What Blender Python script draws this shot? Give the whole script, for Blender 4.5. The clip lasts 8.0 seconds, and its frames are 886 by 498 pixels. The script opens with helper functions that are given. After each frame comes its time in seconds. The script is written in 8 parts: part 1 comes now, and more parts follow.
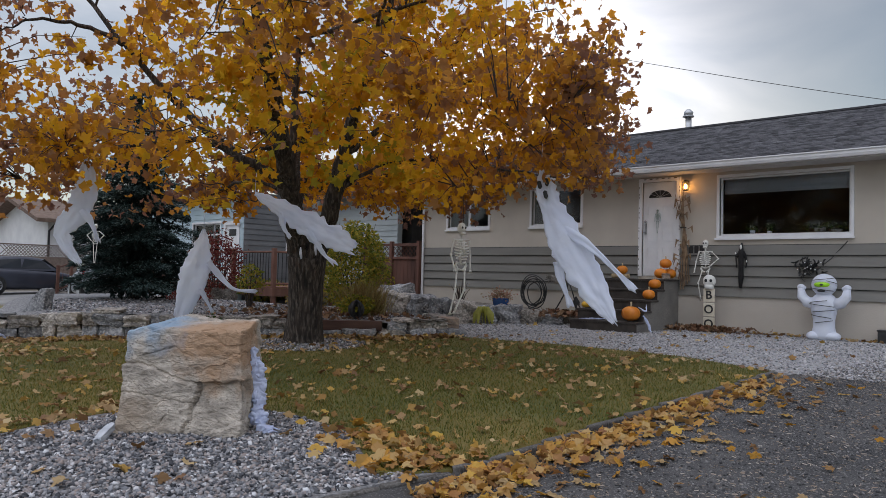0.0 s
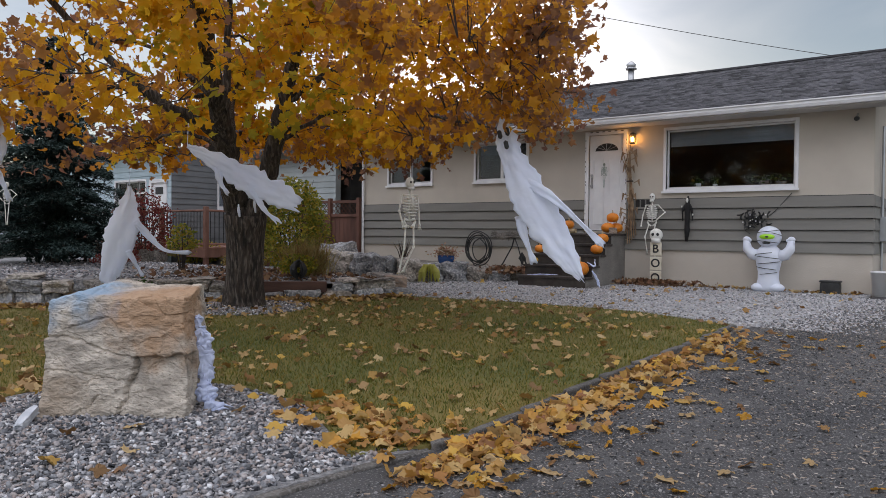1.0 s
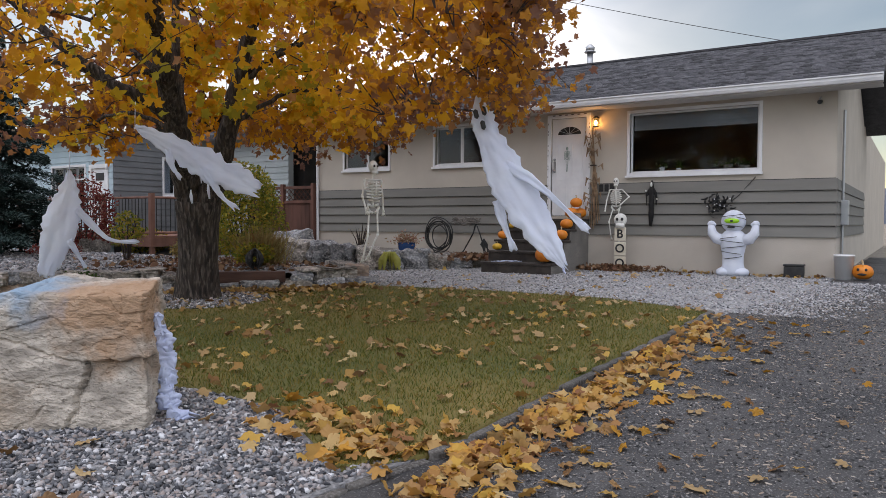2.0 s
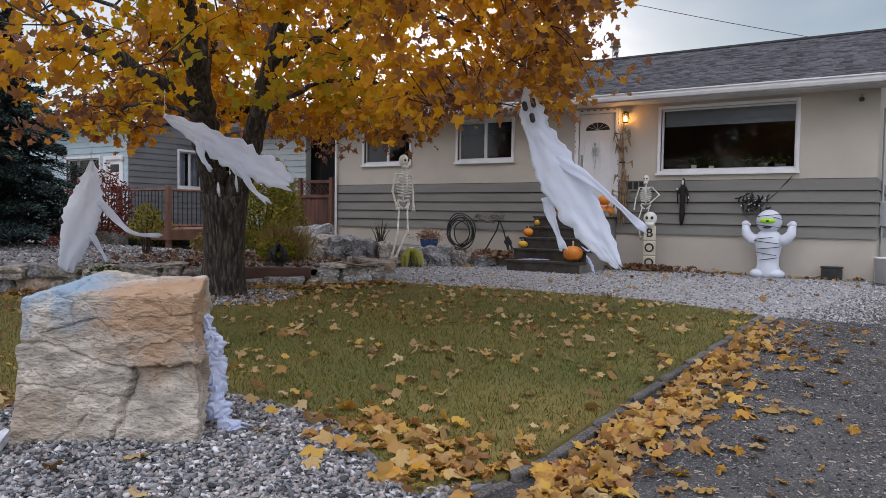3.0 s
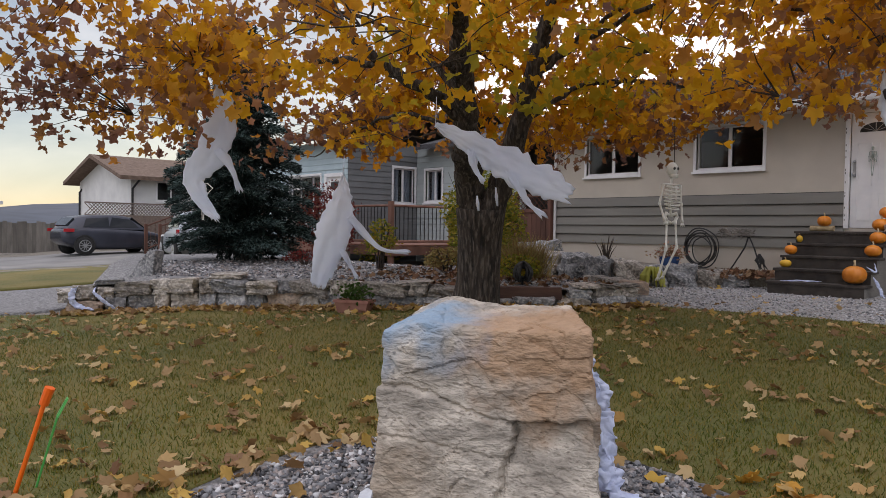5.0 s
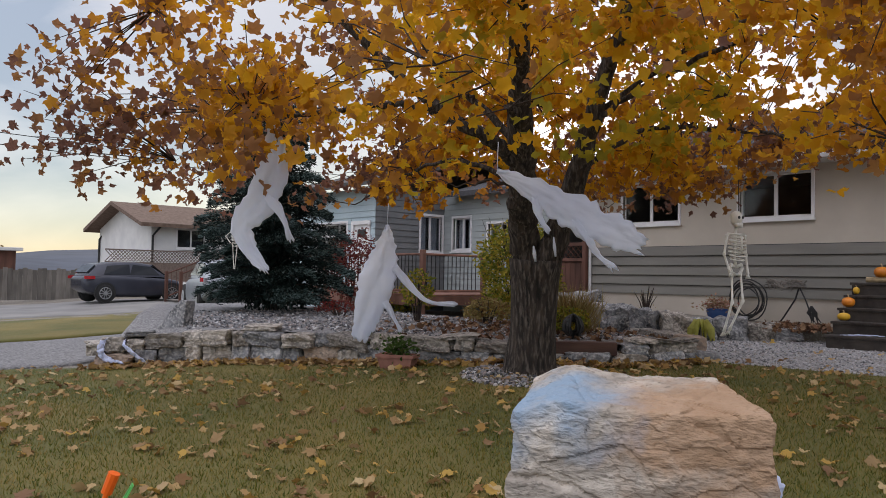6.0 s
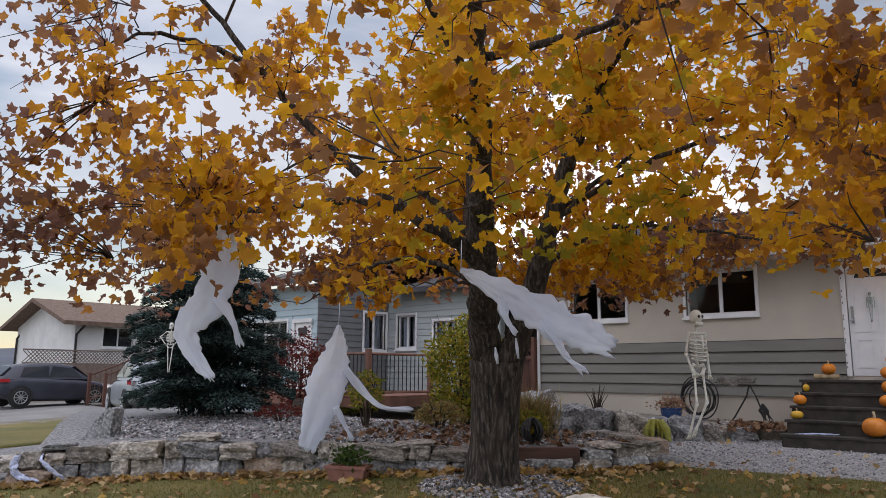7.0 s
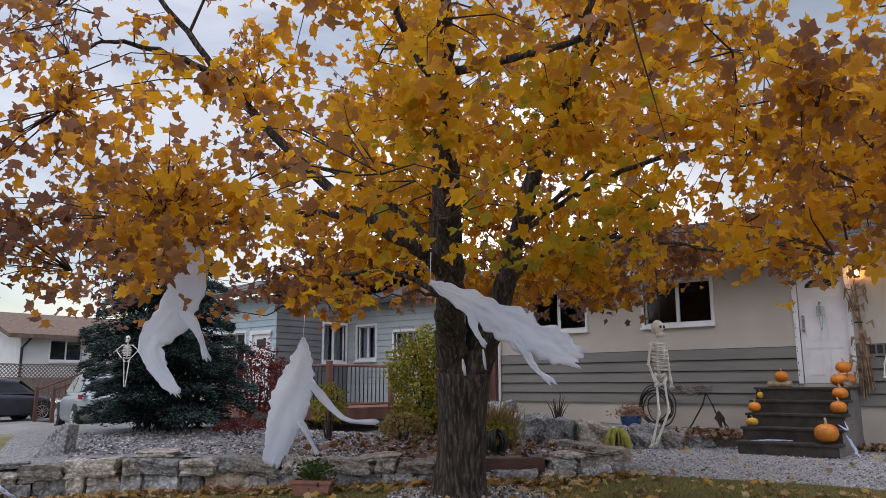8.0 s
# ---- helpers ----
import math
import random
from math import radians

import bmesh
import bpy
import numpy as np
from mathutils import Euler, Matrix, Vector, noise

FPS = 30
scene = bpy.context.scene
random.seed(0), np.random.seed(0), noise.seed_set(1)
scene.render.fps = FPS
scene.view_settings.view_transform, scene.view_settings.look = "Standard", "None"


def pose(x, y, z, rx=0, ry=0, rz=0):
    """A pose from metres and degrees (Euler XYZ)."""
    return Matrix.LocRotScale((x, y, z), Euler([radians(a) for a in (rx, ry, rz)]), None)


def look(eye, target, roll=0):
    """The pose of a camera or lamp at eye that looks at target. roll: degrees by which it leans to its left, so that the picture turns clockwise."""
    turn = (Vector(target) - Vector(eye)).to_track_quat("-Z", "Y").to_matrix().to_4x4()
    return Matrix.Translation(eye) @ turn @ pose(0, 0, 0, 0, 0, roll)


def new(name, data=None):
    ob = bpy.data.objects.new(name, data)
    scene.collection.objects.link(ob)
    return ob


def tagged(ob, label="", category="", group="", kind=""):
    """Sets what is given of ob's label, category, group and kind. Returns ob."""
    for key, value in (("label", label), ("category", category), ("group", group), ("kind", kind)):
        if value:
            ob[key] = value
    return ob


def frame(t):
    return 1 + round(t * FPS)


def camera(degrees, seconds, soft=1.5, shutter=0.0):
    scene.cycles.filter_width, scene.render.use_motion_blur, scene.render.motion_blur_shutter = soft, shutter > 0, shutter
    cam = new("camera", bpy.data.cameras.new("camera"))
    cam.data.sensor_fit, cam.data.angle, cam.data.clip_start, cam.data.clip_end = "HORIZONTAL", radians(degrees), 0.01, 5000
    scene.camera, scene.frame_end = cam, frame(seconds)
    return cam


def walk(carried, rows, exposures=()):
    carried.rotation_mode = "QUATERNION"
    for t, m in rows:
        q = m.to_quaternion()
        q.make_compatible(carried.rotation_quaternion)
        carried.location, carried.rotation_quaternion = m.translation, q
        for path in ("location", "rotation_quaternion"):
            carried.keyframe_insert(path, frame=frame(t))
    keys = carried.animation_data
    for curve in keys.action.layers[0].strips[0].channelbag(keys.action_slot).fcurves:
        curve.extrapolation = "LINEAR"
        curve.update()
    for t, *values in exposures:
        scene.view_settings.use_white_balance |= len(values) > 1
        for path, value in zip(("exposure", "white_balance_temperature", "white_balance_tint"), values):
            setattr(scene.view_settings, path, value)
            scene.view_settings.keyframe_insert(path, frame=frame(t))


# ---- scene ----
cam = camera(62.1, 8.0, 0.5)
PATH = [
    (0, (-0.204, -0.193, 1.264), (1.277, 1.149, 1.336), 1.4),
    (0.5, (-0.09, 0.06, 1.253), (1.399, 1.395, 1.264), 0.6),
    (1, (0.03, 0.343, 1.249), (1.63, 1.543, 1.209), 0.6),
    (1.2, (0.073, 0.436, 1.255), (1.717, 1.573, 1.212), 0.0),
    (2.3, (0.307, 0.956, 1.236), (1.987, 2.038, 1.155), 0.3),
    (2.5, (0.331, 1.037, 1.235), (2.009, 2.122, 1.152), 0.4),
    (3, (0.326, 1.336, 1.247), (1.998, 2.431, 1.16), 0.9),
    (3.5, (0.337, 1.659, 1.191), (1.86, 2.95, 1.063), 1.2),
    (4, (0.356, 2.03, 1.221), (1.824, 3.382, 1.093), 1.2),
    (4.5, (0.306, 2.405, 1.266), (1.758, 3.78, 1.207), 0.9),
    (5, (0.318, 2.766, 1.236), (1.687, 4.223, 1.183), 0.8),
    (5.2, (0.345, 2.913, 1.256), (1.688, 4.395, 1.206), 0.8),
    (6.3, (0.278, 3.613, 1.29), (1.633, 5.077, 1.429), 0.9),
    (6.5, (0.3, 3.72, 1.307), (1.665, 5.17, 1.493), 0.9),
    (7, (0.357, 3.85, 1.357), (1.802, 5.192, 1.691), 0.4),
    (7.5, (0.306, 3.911, 1.387), (1.81, 5.177, 1.751), -0.2),
    (8, (0.261, 3.93, 1.379), (1.781, 5.179, 1.739), -0.2),
]
walk(cam, [(t, look(eye, target, roll)) for t, eye, target, roll in PATH], [(0.0, 0.46, 7000, 14), (1.0, 0.72, 7250, 15), (3.0, 0.85, 7150, 16), (4.5, 0.70, 7600, 18), (7.0, 0.72, 7200, 17), (8.0, 0.78, 7100, 17)])

# ---------------------------------------------------------------- world, sun, exposure
SUN_AZ, SUN_EL = 33.5, 11.5          # degrees: azimuth from +x towards +y, height
world = bpy.data.worlds.new("evening_sky")
scene.world = world
world.use_nodes = True
wn, wl = world.node_tree.nodes, world.node_tree.links
wn.clear()
sky = wn.new("ShaderNodeTexSky")
sky.sky_type, sky.sun_disc = "NISHITA", False
sky.sun_elevation, sky.sun_rotation = radians(SUN_EL), radians(90 - SUN_AZ)
sky.air_density, sky.dust_density = 0.9, 0.2
w_coord = wn.new("ShaderNodeTexCoord")
w_map = wn.new("ShaderNodeMapping")
w_map.inputs["Scale"].default_value = (1.0, 1.0, 3.2)
w_noise = wn.new("ShaderNodeTexNoise")
w_noise.inputs["Scale"].default_value, w_noise.inputs["Detail"].default_value = 3.0, 7.0
w_noise.inputs["Distortion"].default_value = 0.5
w_ramp = wn.new("ShaderNodeValToRGB")
w_ramp.color_ramp.elements[0].position, w_ramp.color_ramp.elements[0].color = 0.40, (0.39, 0.475, 0.63, 1)
w_ramp.color_ramp.elements[1].position, w_ramp.color_ramp.elements[1].color = 0.62, (0.97, 1.0, 1.08, 1)
w_cloud = wn.new("ShaderNodeBackground")
w_sky = wn.new("ShaderNodeBackground")
w_sky.inputs["Strength"].default_value = 0.05
w_add = wn.new("ShaderNodeAddShader")
w_out = wn.new("ShaderNodeOutputWorld")
wl.new(w_coord.outputs["Generated"], w_map.inputs["Vector"])
wl.new(w_map.outputs["Vector"], w_noise.inputs["Vector"])
wl.new(w_noise.outputs["Fac"], w_ramp.inputs["Fac"])
w_sep = wn.new("ShaderNodeSeparateXYZ")
wl.new(w_coord.outputs["Generated"], w_sep.inputs["Vector"])
w_up = wn.new("ShaderNodeMath")             # an overcast sky grows brighter towards the zenith
w_up.operation = "MULTIPLY_ADD"
w_up.inputs[1].default_value, w_up.inputs[2].default_value = 1.2, 0.25
w_sq = wn.new("ShaderNodeMath")
w_sq.operation = "MULTIPLY"
wl.new(w_sep.outputs["Z"], w_sq.inputs[0])
wl.new(w_sep.outputs["Z"], w_sq.inputs[1])
wl.new(w_sq.outputs["Value"], w_up.inputs[0])
w_str = wn.new("ShaderNodeMath")
w_str.operation = "MULTIPLY"
w_str.inputs[1].default_value = 1.16
wl.new(w_up.outputs["Value"], w_str.inputs[0])
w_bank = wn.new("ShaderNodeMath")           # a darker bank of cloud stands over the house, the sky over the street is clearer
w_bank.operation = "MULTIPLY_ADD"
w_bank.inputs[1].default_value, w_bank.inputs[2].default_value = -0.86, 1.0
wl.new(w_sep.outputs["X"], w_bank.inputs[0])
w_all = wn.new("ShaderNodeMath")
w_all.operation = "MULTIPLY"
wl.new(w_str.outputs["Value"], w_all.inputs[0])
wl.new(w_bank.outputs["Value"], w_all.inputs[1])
w_dot = wn.new("ShaderNodeVectorMath")      # thin cloud brightens round the low sun
w_dot.operation = "DOT_PRODUCT"
w_dot.inputs[1].default_value = (math.cos(radians(SUN_AZ)) * math.cos(radians(SUN_EL)), math.sin(radians(SUN_AZ)) * math.cos(radians(SUN_EL)), math.sin(radians(SUN_EL)))
wl.new(w_coord.outputs["Generated"], w_dot.inputs[0])
w_pos = wn.new("ShaderNodeMath")
w_pos.operation = "MAXIMUM"
w_pos.inputs[1].default_value = 0.0
wl.new(w_dot.outputs["Value"], w_pos.inputs[0])
w_pow = wn.new("ShaderNodeMath")
w_pow.operation = "POWER"
w_pow.inputs[1].default_value = 70.0
wl.new(w_pos.outputs["Value"], w_pow.inputs[0])
w_halo = wn.new("ShaderNodeMath")
w_halo.operation = "MULTIPLY_ADD"
w_halo.inputs[1].default_value = 1.2
wl.new(w_pow.outputs["Value"], w_halo.inputs[0])
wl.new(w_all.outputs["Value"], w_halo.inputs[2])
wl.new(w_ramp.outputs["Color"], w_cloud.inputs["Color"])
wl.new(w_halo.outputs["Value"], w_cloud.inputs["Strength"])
wl.new(sky.outputs["Color"], w_sky.inputs["Color"])
wl.new(w_cloud.outputs["Background"], w_add.inputs[0])
wl.new(w_sky.outputs["Background"], w_add.inputs[1])
wl.new(w_add.outputs["Shader"], w_out.inputs["Surface"])

sun_data = bpy.data.lights.new("sun", "SUN")
sun_data.energy, sun_data.angle, sun_data.color = 1.2, radians(14), (1.0, 0.86, 0.68)
sun = new("sun", sun_data)
sun.matrix_world = look((30 * math.cos(radians(SUN_AZ)), 30 * math.sin(radians(SUN_AZ)), 30 * math.tan(radians(SUN_EL))), (0, 0, 0))

# ---------------------------------------------------------------- materials
rng = np.random.default_rng(7)


def lin(r, g, b):
    """Linear colour from 0..255 display values."""
    return tuple(((c / 255 + 0.055) / 1.055) ** 2.4 if c > 10 else c / 3294 for c in (r, g, b)) + (1.0,)


def surface(name, c0, c1, scale=4.0, rough=0.7, bump=0.2, bump_scale=None, metal=0.0, c2=None, fine=0.25, vary=0.0, island=False,
            stretch=(1, 1, 1), translucent=0.0, coords="Object", dist=0.01):
    """A procedural surface: two colours over a coarse pattern, a third in fine flecks, relief at two scales."""
    m = bpy.data.materials.new(name)
    m.use_nodes = True
    n, l = m.node_tree.nodes, m.node_tree.links
    bsdf = n["Principled BSDF"]
    bsdf.inputs["Roughness"].default_value, bsdf.inputs["Metallic"].default_value = rough, metal
    tc, mp = n.new("ShaderNodeTexCoord"), n.new("ShaderNodeMapping")
    mp.inputs["Scale"].default_value = stretch
    l.new(tc.outputs[coords], mp.inputs["Vector"])
    na, nb = n.new("ShaderNodeTexNoise"), n.new("ShaderNodeTexNoise")
    na.inputs["Scale"].default_value, na.inputs["Detail"].default_value = scale, 5
    nb.inputs["Scale"].default_value, nb.inputs["Detail"].default_value = bump_scale or scale * 9, 4
    for q in (na, nb):
        l.new(mp.outputs["Vector"], q.inputs["Vector"])
    ramp = n.new("ShaderNodeValToRGB")
    ramp.color_ramp.elements[0].position, ramp.color_ramp.elements[0].color = 0.33, c0
    ramp.color_ramp.elements[1].position, ramp.color_ramp.elements[1].color = 0.67, c1
    l.new(na.outputs["Fac"], ramp.inputs["Fac"])
    col = ramp.outputs["Color"]
    if c2:
        mx, rr = n.new("ShaderNodeMix"), n.new("ShaderNodeValToRGB")
        mx.data_type = "RGBA"
        rr.color_ramp.elements[0].position, rr.color_ramp.elements[1].position = 0.55 - fine * 0.4, 0.72 - fine * 0.2
        l.new(nb.outputs["Fac"], rr.inputs["Fac"])
        l.new(rr.outputs["Color"], mx.inputs["Factor"])
        l.new(col, mx.inputs["A"])
        mx.inputs["B"].default_value = c2
        col = mx.outputs["Result"]
    if vary:
        src = n.new("ShaderNodeNewGeometry").outputs["Random Per Island"] if island else n.new("ShaderNodeObjectInfo").outputs["Random"]
        hs, mr = n.new("ShaderNodeHueSaturation"), n.new("ShaderNodeMapRange")
        mr.inputs["To Min"].default_value, mr.inputs["To Max"].default_value = 1 - vary, 1 + vary
        l.new(src, mr.inputs["Value"])
        l.new(mr.outputs["Result"], hs.inputs["Value"])
        l.new(col, hs.inputs["Color"])
        col = hs.outputs["Color"]
    l.new(col, bsdf.inputs["Base Color"])
    if bump:
        bp = n.new("ShaderNodeBump")
        bp.inputs["Strength"].default_value, bp.inputs["Distance"].default_value = bump, dist
        l.new(nb.outputs["Fac"], bp.inputs["Height"])
        l.new(bp.outputs["Normal"], bsdf.inputs["Normal"])
    if translucent:
        tr, mix = n.new("ShaderNodeBsdfTranslucent"), n.new("ShaderNodeMixShader")
        mix.inputs["Fac"].default_value = translucent
        l.new(col, tr.inputs["Color"])
        l.new(bsdf.outputs["BSDF"], mix.inputs[1])
        l.new(tr.outputs["BSDF"], mix.inputs[2])
        l.new(mix.outputs["Shader"], n["Material Output"].inputs["Surface"])
    return m


def plain(name, c, rough=0.6, metal=0.0):
    c2 = tuple(min(1, v * 1.12) for v in c[:3]) + (1,)
    return surface(name, c, c2, 6, rough, 0.06, 60, metal)


def leafy(name, stops, centre=None, radius=5.0, translucent=0.45, rough=0.6):
    """Leaves: each one takes its own colour from the stops; further from the centre line the colours move along them."""
    m = bpy.data.materials.new(name)
    m.use_nodes = True
    n, l = m.node_tree.nodes, m.node_tree.links
    bsdf = n["Principled BSDF"]
    bsdf.inputs["Roughness"].default_value, bsdf.inputs["Specular IOR Level"].default_value = rough, 0.2
    ramp = n.new("ShaderNodeValToRGB")
    e = ramp.color_ramp.elements
    while len(e) < len(stops):
        e.new(0.5)
    for i, c in enumerate(stops):
        e[i].position, e[i].color = i / (len(stops) - 1), c
    isl = n.new("ShaderNodeNewGeometry").outputs["Random Per Island"]
    fac = isl
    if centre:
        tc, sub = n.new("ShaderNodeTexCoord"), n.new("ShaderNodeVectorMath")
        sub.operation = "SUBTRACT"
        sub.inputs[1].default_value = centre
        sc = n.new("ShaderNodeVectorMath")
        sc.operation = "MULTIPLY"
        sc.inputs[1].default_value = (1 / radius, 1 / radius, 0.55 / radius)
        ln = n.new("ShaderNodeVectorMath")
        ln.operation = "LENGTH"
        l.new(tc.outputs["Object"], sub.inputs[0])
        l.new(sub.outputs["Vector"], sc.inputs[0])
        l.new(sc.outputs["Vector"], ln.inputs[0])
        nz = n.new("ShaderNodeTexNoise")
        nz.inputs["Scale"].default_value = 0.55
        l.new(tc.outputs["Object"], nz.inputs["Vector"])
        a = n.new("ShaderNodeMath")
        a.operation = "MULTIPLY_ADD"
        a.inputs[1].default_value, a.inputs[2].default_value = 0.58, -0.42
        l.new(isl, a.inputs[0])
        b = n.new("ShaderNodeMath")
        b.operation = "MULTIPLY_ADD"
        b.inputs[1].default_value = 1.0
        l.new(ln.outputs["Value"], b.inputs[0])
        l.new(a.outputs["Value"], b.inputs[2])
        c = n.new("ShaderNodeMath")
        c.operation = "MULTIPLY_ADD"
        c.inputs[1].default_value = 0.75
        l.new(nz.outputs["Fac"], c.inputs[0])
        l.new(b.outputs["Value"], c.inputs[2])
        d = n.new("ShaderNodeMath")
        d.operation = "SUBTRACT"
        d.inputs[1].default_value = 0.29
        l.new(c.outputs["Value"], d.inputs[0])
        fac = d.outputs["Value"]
    l.new(fac, ramp.inputs["Fac"])
    l.new(ramp.outputs["Color"], bsdf.inputs["Base Color"])
    tr, mix = n.new("ShaderNodeBsdfTranslucent"), n.new("ShaderNodeMixShader")
    mix.inputs["Fac"].default_value = translucent
    l.new(ramp.outputs["Color"], tr.inputs["Color"])
    l.new(bsdf.outputs["BSDF"], mix.inputs[1])
    l.new(tr.outputs["BSDF"], mix.inputs[2])
    l.new(mix.outputs["Shader"], n["Material Output"].inputs["Surface"])
    return m


def glass(name, tint=(0.9, 0.93, 0.95, 1)):
    m = bpy.data.materials.new(name)
    m.use_nodes = True
    n, l = m.node_tree.nodes, m.node_tree.links
    tr, gl, mix, fr = n.new("ShaderNodeBsdfTransparent"), n.new("ShaderNodeBsdfGlossy"), n.new("ShaderNodeMixShader"), n.new("ShaderNodeFresnel")
    tr.inputs["Color"].default_value = tint
    gl.inputs["Roughness"].default_value = 0.02
    fr.inputs["IOR"].default_value = 1.32
    l.new(fr.outputs["Fac"], mix.inputs["Fac"])
    l.new(tr.outputs["BSDF"], mix.inputs[1])
    l.new(gl.outputs["BSDF"], mix.inputs[2])
    l.new(mix.outputs["Shader"], n["Material Output"].inputs["Surface"])
    return m


def glow(name, c, strength):
    m = bpy.data.materials.new(name)
    m.use_nodes = True
    b = m.node_tree.nodes["Principled BSDF"]
    b.inputs["Base Color"].default_value = c
    b.inputs["Emission Color"].default_value, b.inputs["Emission Strength"].default_value = c, strength
    return m


M_soil = surface("soil", (0.10, 0.085, 0.065, 1), (0.19, 0.165, 0.13, 1), 1.2, 0.95, 0.6, 30, c2=(0.27, 0.25, 0.22, 1))
M_lawn = surface("lawn_turf", (0.056, 0.068, 0.013, 1), (0.20, 0.138, 0.038, 1), 0.5, 0.9, 0.6, 70, c2=(0.125, 0.125, 0.030, 1), dist=0.02)
M_blade = leafy("grass_blade", [(0.042, 0.070, 0.009, 1), (0.088, 0.116, 0.014, 1), (0.185, 0.150, 0.026, 1), (0.30, 0.21, 0.065, 1)], translucent=0.3)
M_asphalt = surface("asphalt", (0.036, 0.036, 0.038, 1), (0.082, 0.079, 0.078, 1), 1.3, 0.9, 1.0, 75, c2=(0.27, 0.26, 0.25, 1), fine=0.0, dist=0.02)
M_pathgravel = surface("gravel_bed", (0.12, 0.12, 0.125, 1), (0.22, 0.215, 0.21, 1), 14, 0.95, 1.0, 26, c2=(0.32, 0.31, 0.31, 1), dist=0.04)
M_walkgravel = surface("walk_gravel", (0.20, 0.20, 0.205, 1), (0.34, 0.335, 0.33, 1), 14, 0.95, 1.0, 26, c2=(0.46, 0.45, 0.45, 1), dist=0.04)
M_palepebble = leafy("pale_pebbles", [(0.10, 0.101, 0.107, 1), (0.25, 0.25, 0.26, 1), (0.42, 0.42, 0.43, 1), (0.33, 0.29, 0.265, 1), (0.58, 0.58, 0.59, 1)], translucent=0.0, rough=0.75)
M_palestone = surface("pale_stone", (0.34, 0.36, 0.39, 1), (0.52, 0.54, 0.57, 1), 9, 0.85, 0.5, 40)
M_bluestone = surface("blue_fieldstone", (0.085, 0.088, 0.095, 1), (0.26, 0.265, 0.275, 1), 5.0, 0.9, 0.9, 22, c2=(0.42, 0.41, 0.40, 1), vary=0.4, stretch=(1, 1, 1.2), dist=0.025)
M_pebble = leafy("pebbles", [(0.04, 0.041, 0.046, 1), (0.13, 0.133, 0.143, 1), (0.29, 0.293, 0.305, 1), (0.28, 0.225, 0.20, 1), (0.62, 0.625, 0.64, 1)], translucent=0.0, rough=0.75)
M_grit = leafy("grit", [(0.045, 0.045, 0.047, 1), (0.11, 0.108, 0.108, 1), (0.26, 0.25, 0.245, 1)], translucent=0.0, rough=0.9)
M_kerb = surface("kerb_concrete", (0.040, 0.035, 0.030, 1), (0.105, 0.096, 0.086, 1), 9, 0.95, 0.8, 60, c2=(0.16, 0.15, 0.14, 1), vary=0.2)
M_fieldstone = surface("fieldstone", (0.11, 0.10, 0.09, 1), (0.33, 0.295, 0.255, 1), 5.0, 0.9, 0.9, 22, c2=(0.46, 0.415, 0.365, 1), vary=0.4, stretch=(1, 1, 1.3), dist=0.025)
M_pinkstone = surface("pink_fieldstone", (0.22, 0.15, 0.11, 1), (0.40, 0.31, 0.24, 1), 4.5, 0.9, 0.8, 22, c2=(0.18, 0.145, 0.12, 1), vary=0.25, stretch=(1, 1, 1.3), dist=0.025)
M_bark = surface("maple_bark", (0.012, 0.009, 0.007, 1), (0.062, 0.046, 0.036, 1), 18, 0.95, 1.0, 34, c2=(0.135, 0.112, 0.094, 1), fine=0.15, stretch=(1, 1, 0.2), dist=0.07)
M_twig = surface("twig_bark", (0.03, 0.022, 0.018, 1), (0.07, 0.05, 0.04, 1), 8, 0.9, 0.3)
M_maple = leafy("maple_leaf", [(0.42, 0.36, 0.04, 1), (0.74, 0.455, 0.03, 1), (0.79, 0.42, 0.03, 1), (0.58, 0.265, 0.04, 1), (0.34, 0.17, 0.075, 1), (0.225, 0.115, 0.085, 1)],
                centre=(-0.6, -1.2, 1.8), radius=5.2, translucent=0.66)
M_fallen = leafy("fallen_leaf", [(0.50, 0.34, 0.15, 1), (0.40, 0.25, 0.11, 1), (0.56, 0.42, 0.23, 1), (0.24, 0.12, 0.05, 1), (0.55, 0.35, 0.09, 1), (0.16, 0.08, 0.04, 1), (0.45, 0.30, 0.14, 1), (0.22, 0.12, 0.07, 1)], translucent=0.25)
M_drift = leafy("drift_leaf", [(0.58, 0.29, 0.05, 1), (0.45, 0.25, 0.09, 1), (0.60, 0.42, 0.18, 1), (0.35, 0.16, 0.06, 1), (0.63, 0.39, 0.08, 1), (0.27, 0.12, 0.06, 1), (0.52, 0.31, 0.10, 1)], translucent=0.3)
M_mulch = leafy("mulch_leaf", [(0.22, 0.11, 0.06, 1), (0.13, 0.06, 0.035, 1), (0.30, 0.18, 0.10, 1), (0.09, 0.045, 0.03, 1)], translucent=0.15)
M_stucco = surface("beige_stucco", (0.49, 0.44, 0.375, 1), (0.55, 0.495, 0.42, 1), 1.6, 0.92, 0.5, 120, dist=0.006)
M_plinth = surface("painted_plinth", (0.46, 0.41, 0.35, 1), (0.53, 0.475, 0.41, 1), 1.1, 0.9, 0.3, 50)
M_siding = surface("grey_siding", (0.175, 0.168, 0.150, 1), (0.205, 0.196, 0.175, 1), 2.5, 0.75, 0.2, 40, vary=0.08, stretch=(3, 0.4, 3))
M_white = surface("white_paint", (0.70, 0.70, 0.71, 1), (0.80, 0.80, 0.80, 1), 3, 0.5, 0.08, 40)
M_shingle = surface("roof_shingle", (0.031, 0.031, 0.037, 1), (0.070, 0.070, 0.080, 1), 7, 0.95, 0.6, 90, c2=(0.13, 0.128, 0.13, 1), vary=0.55, island=True)
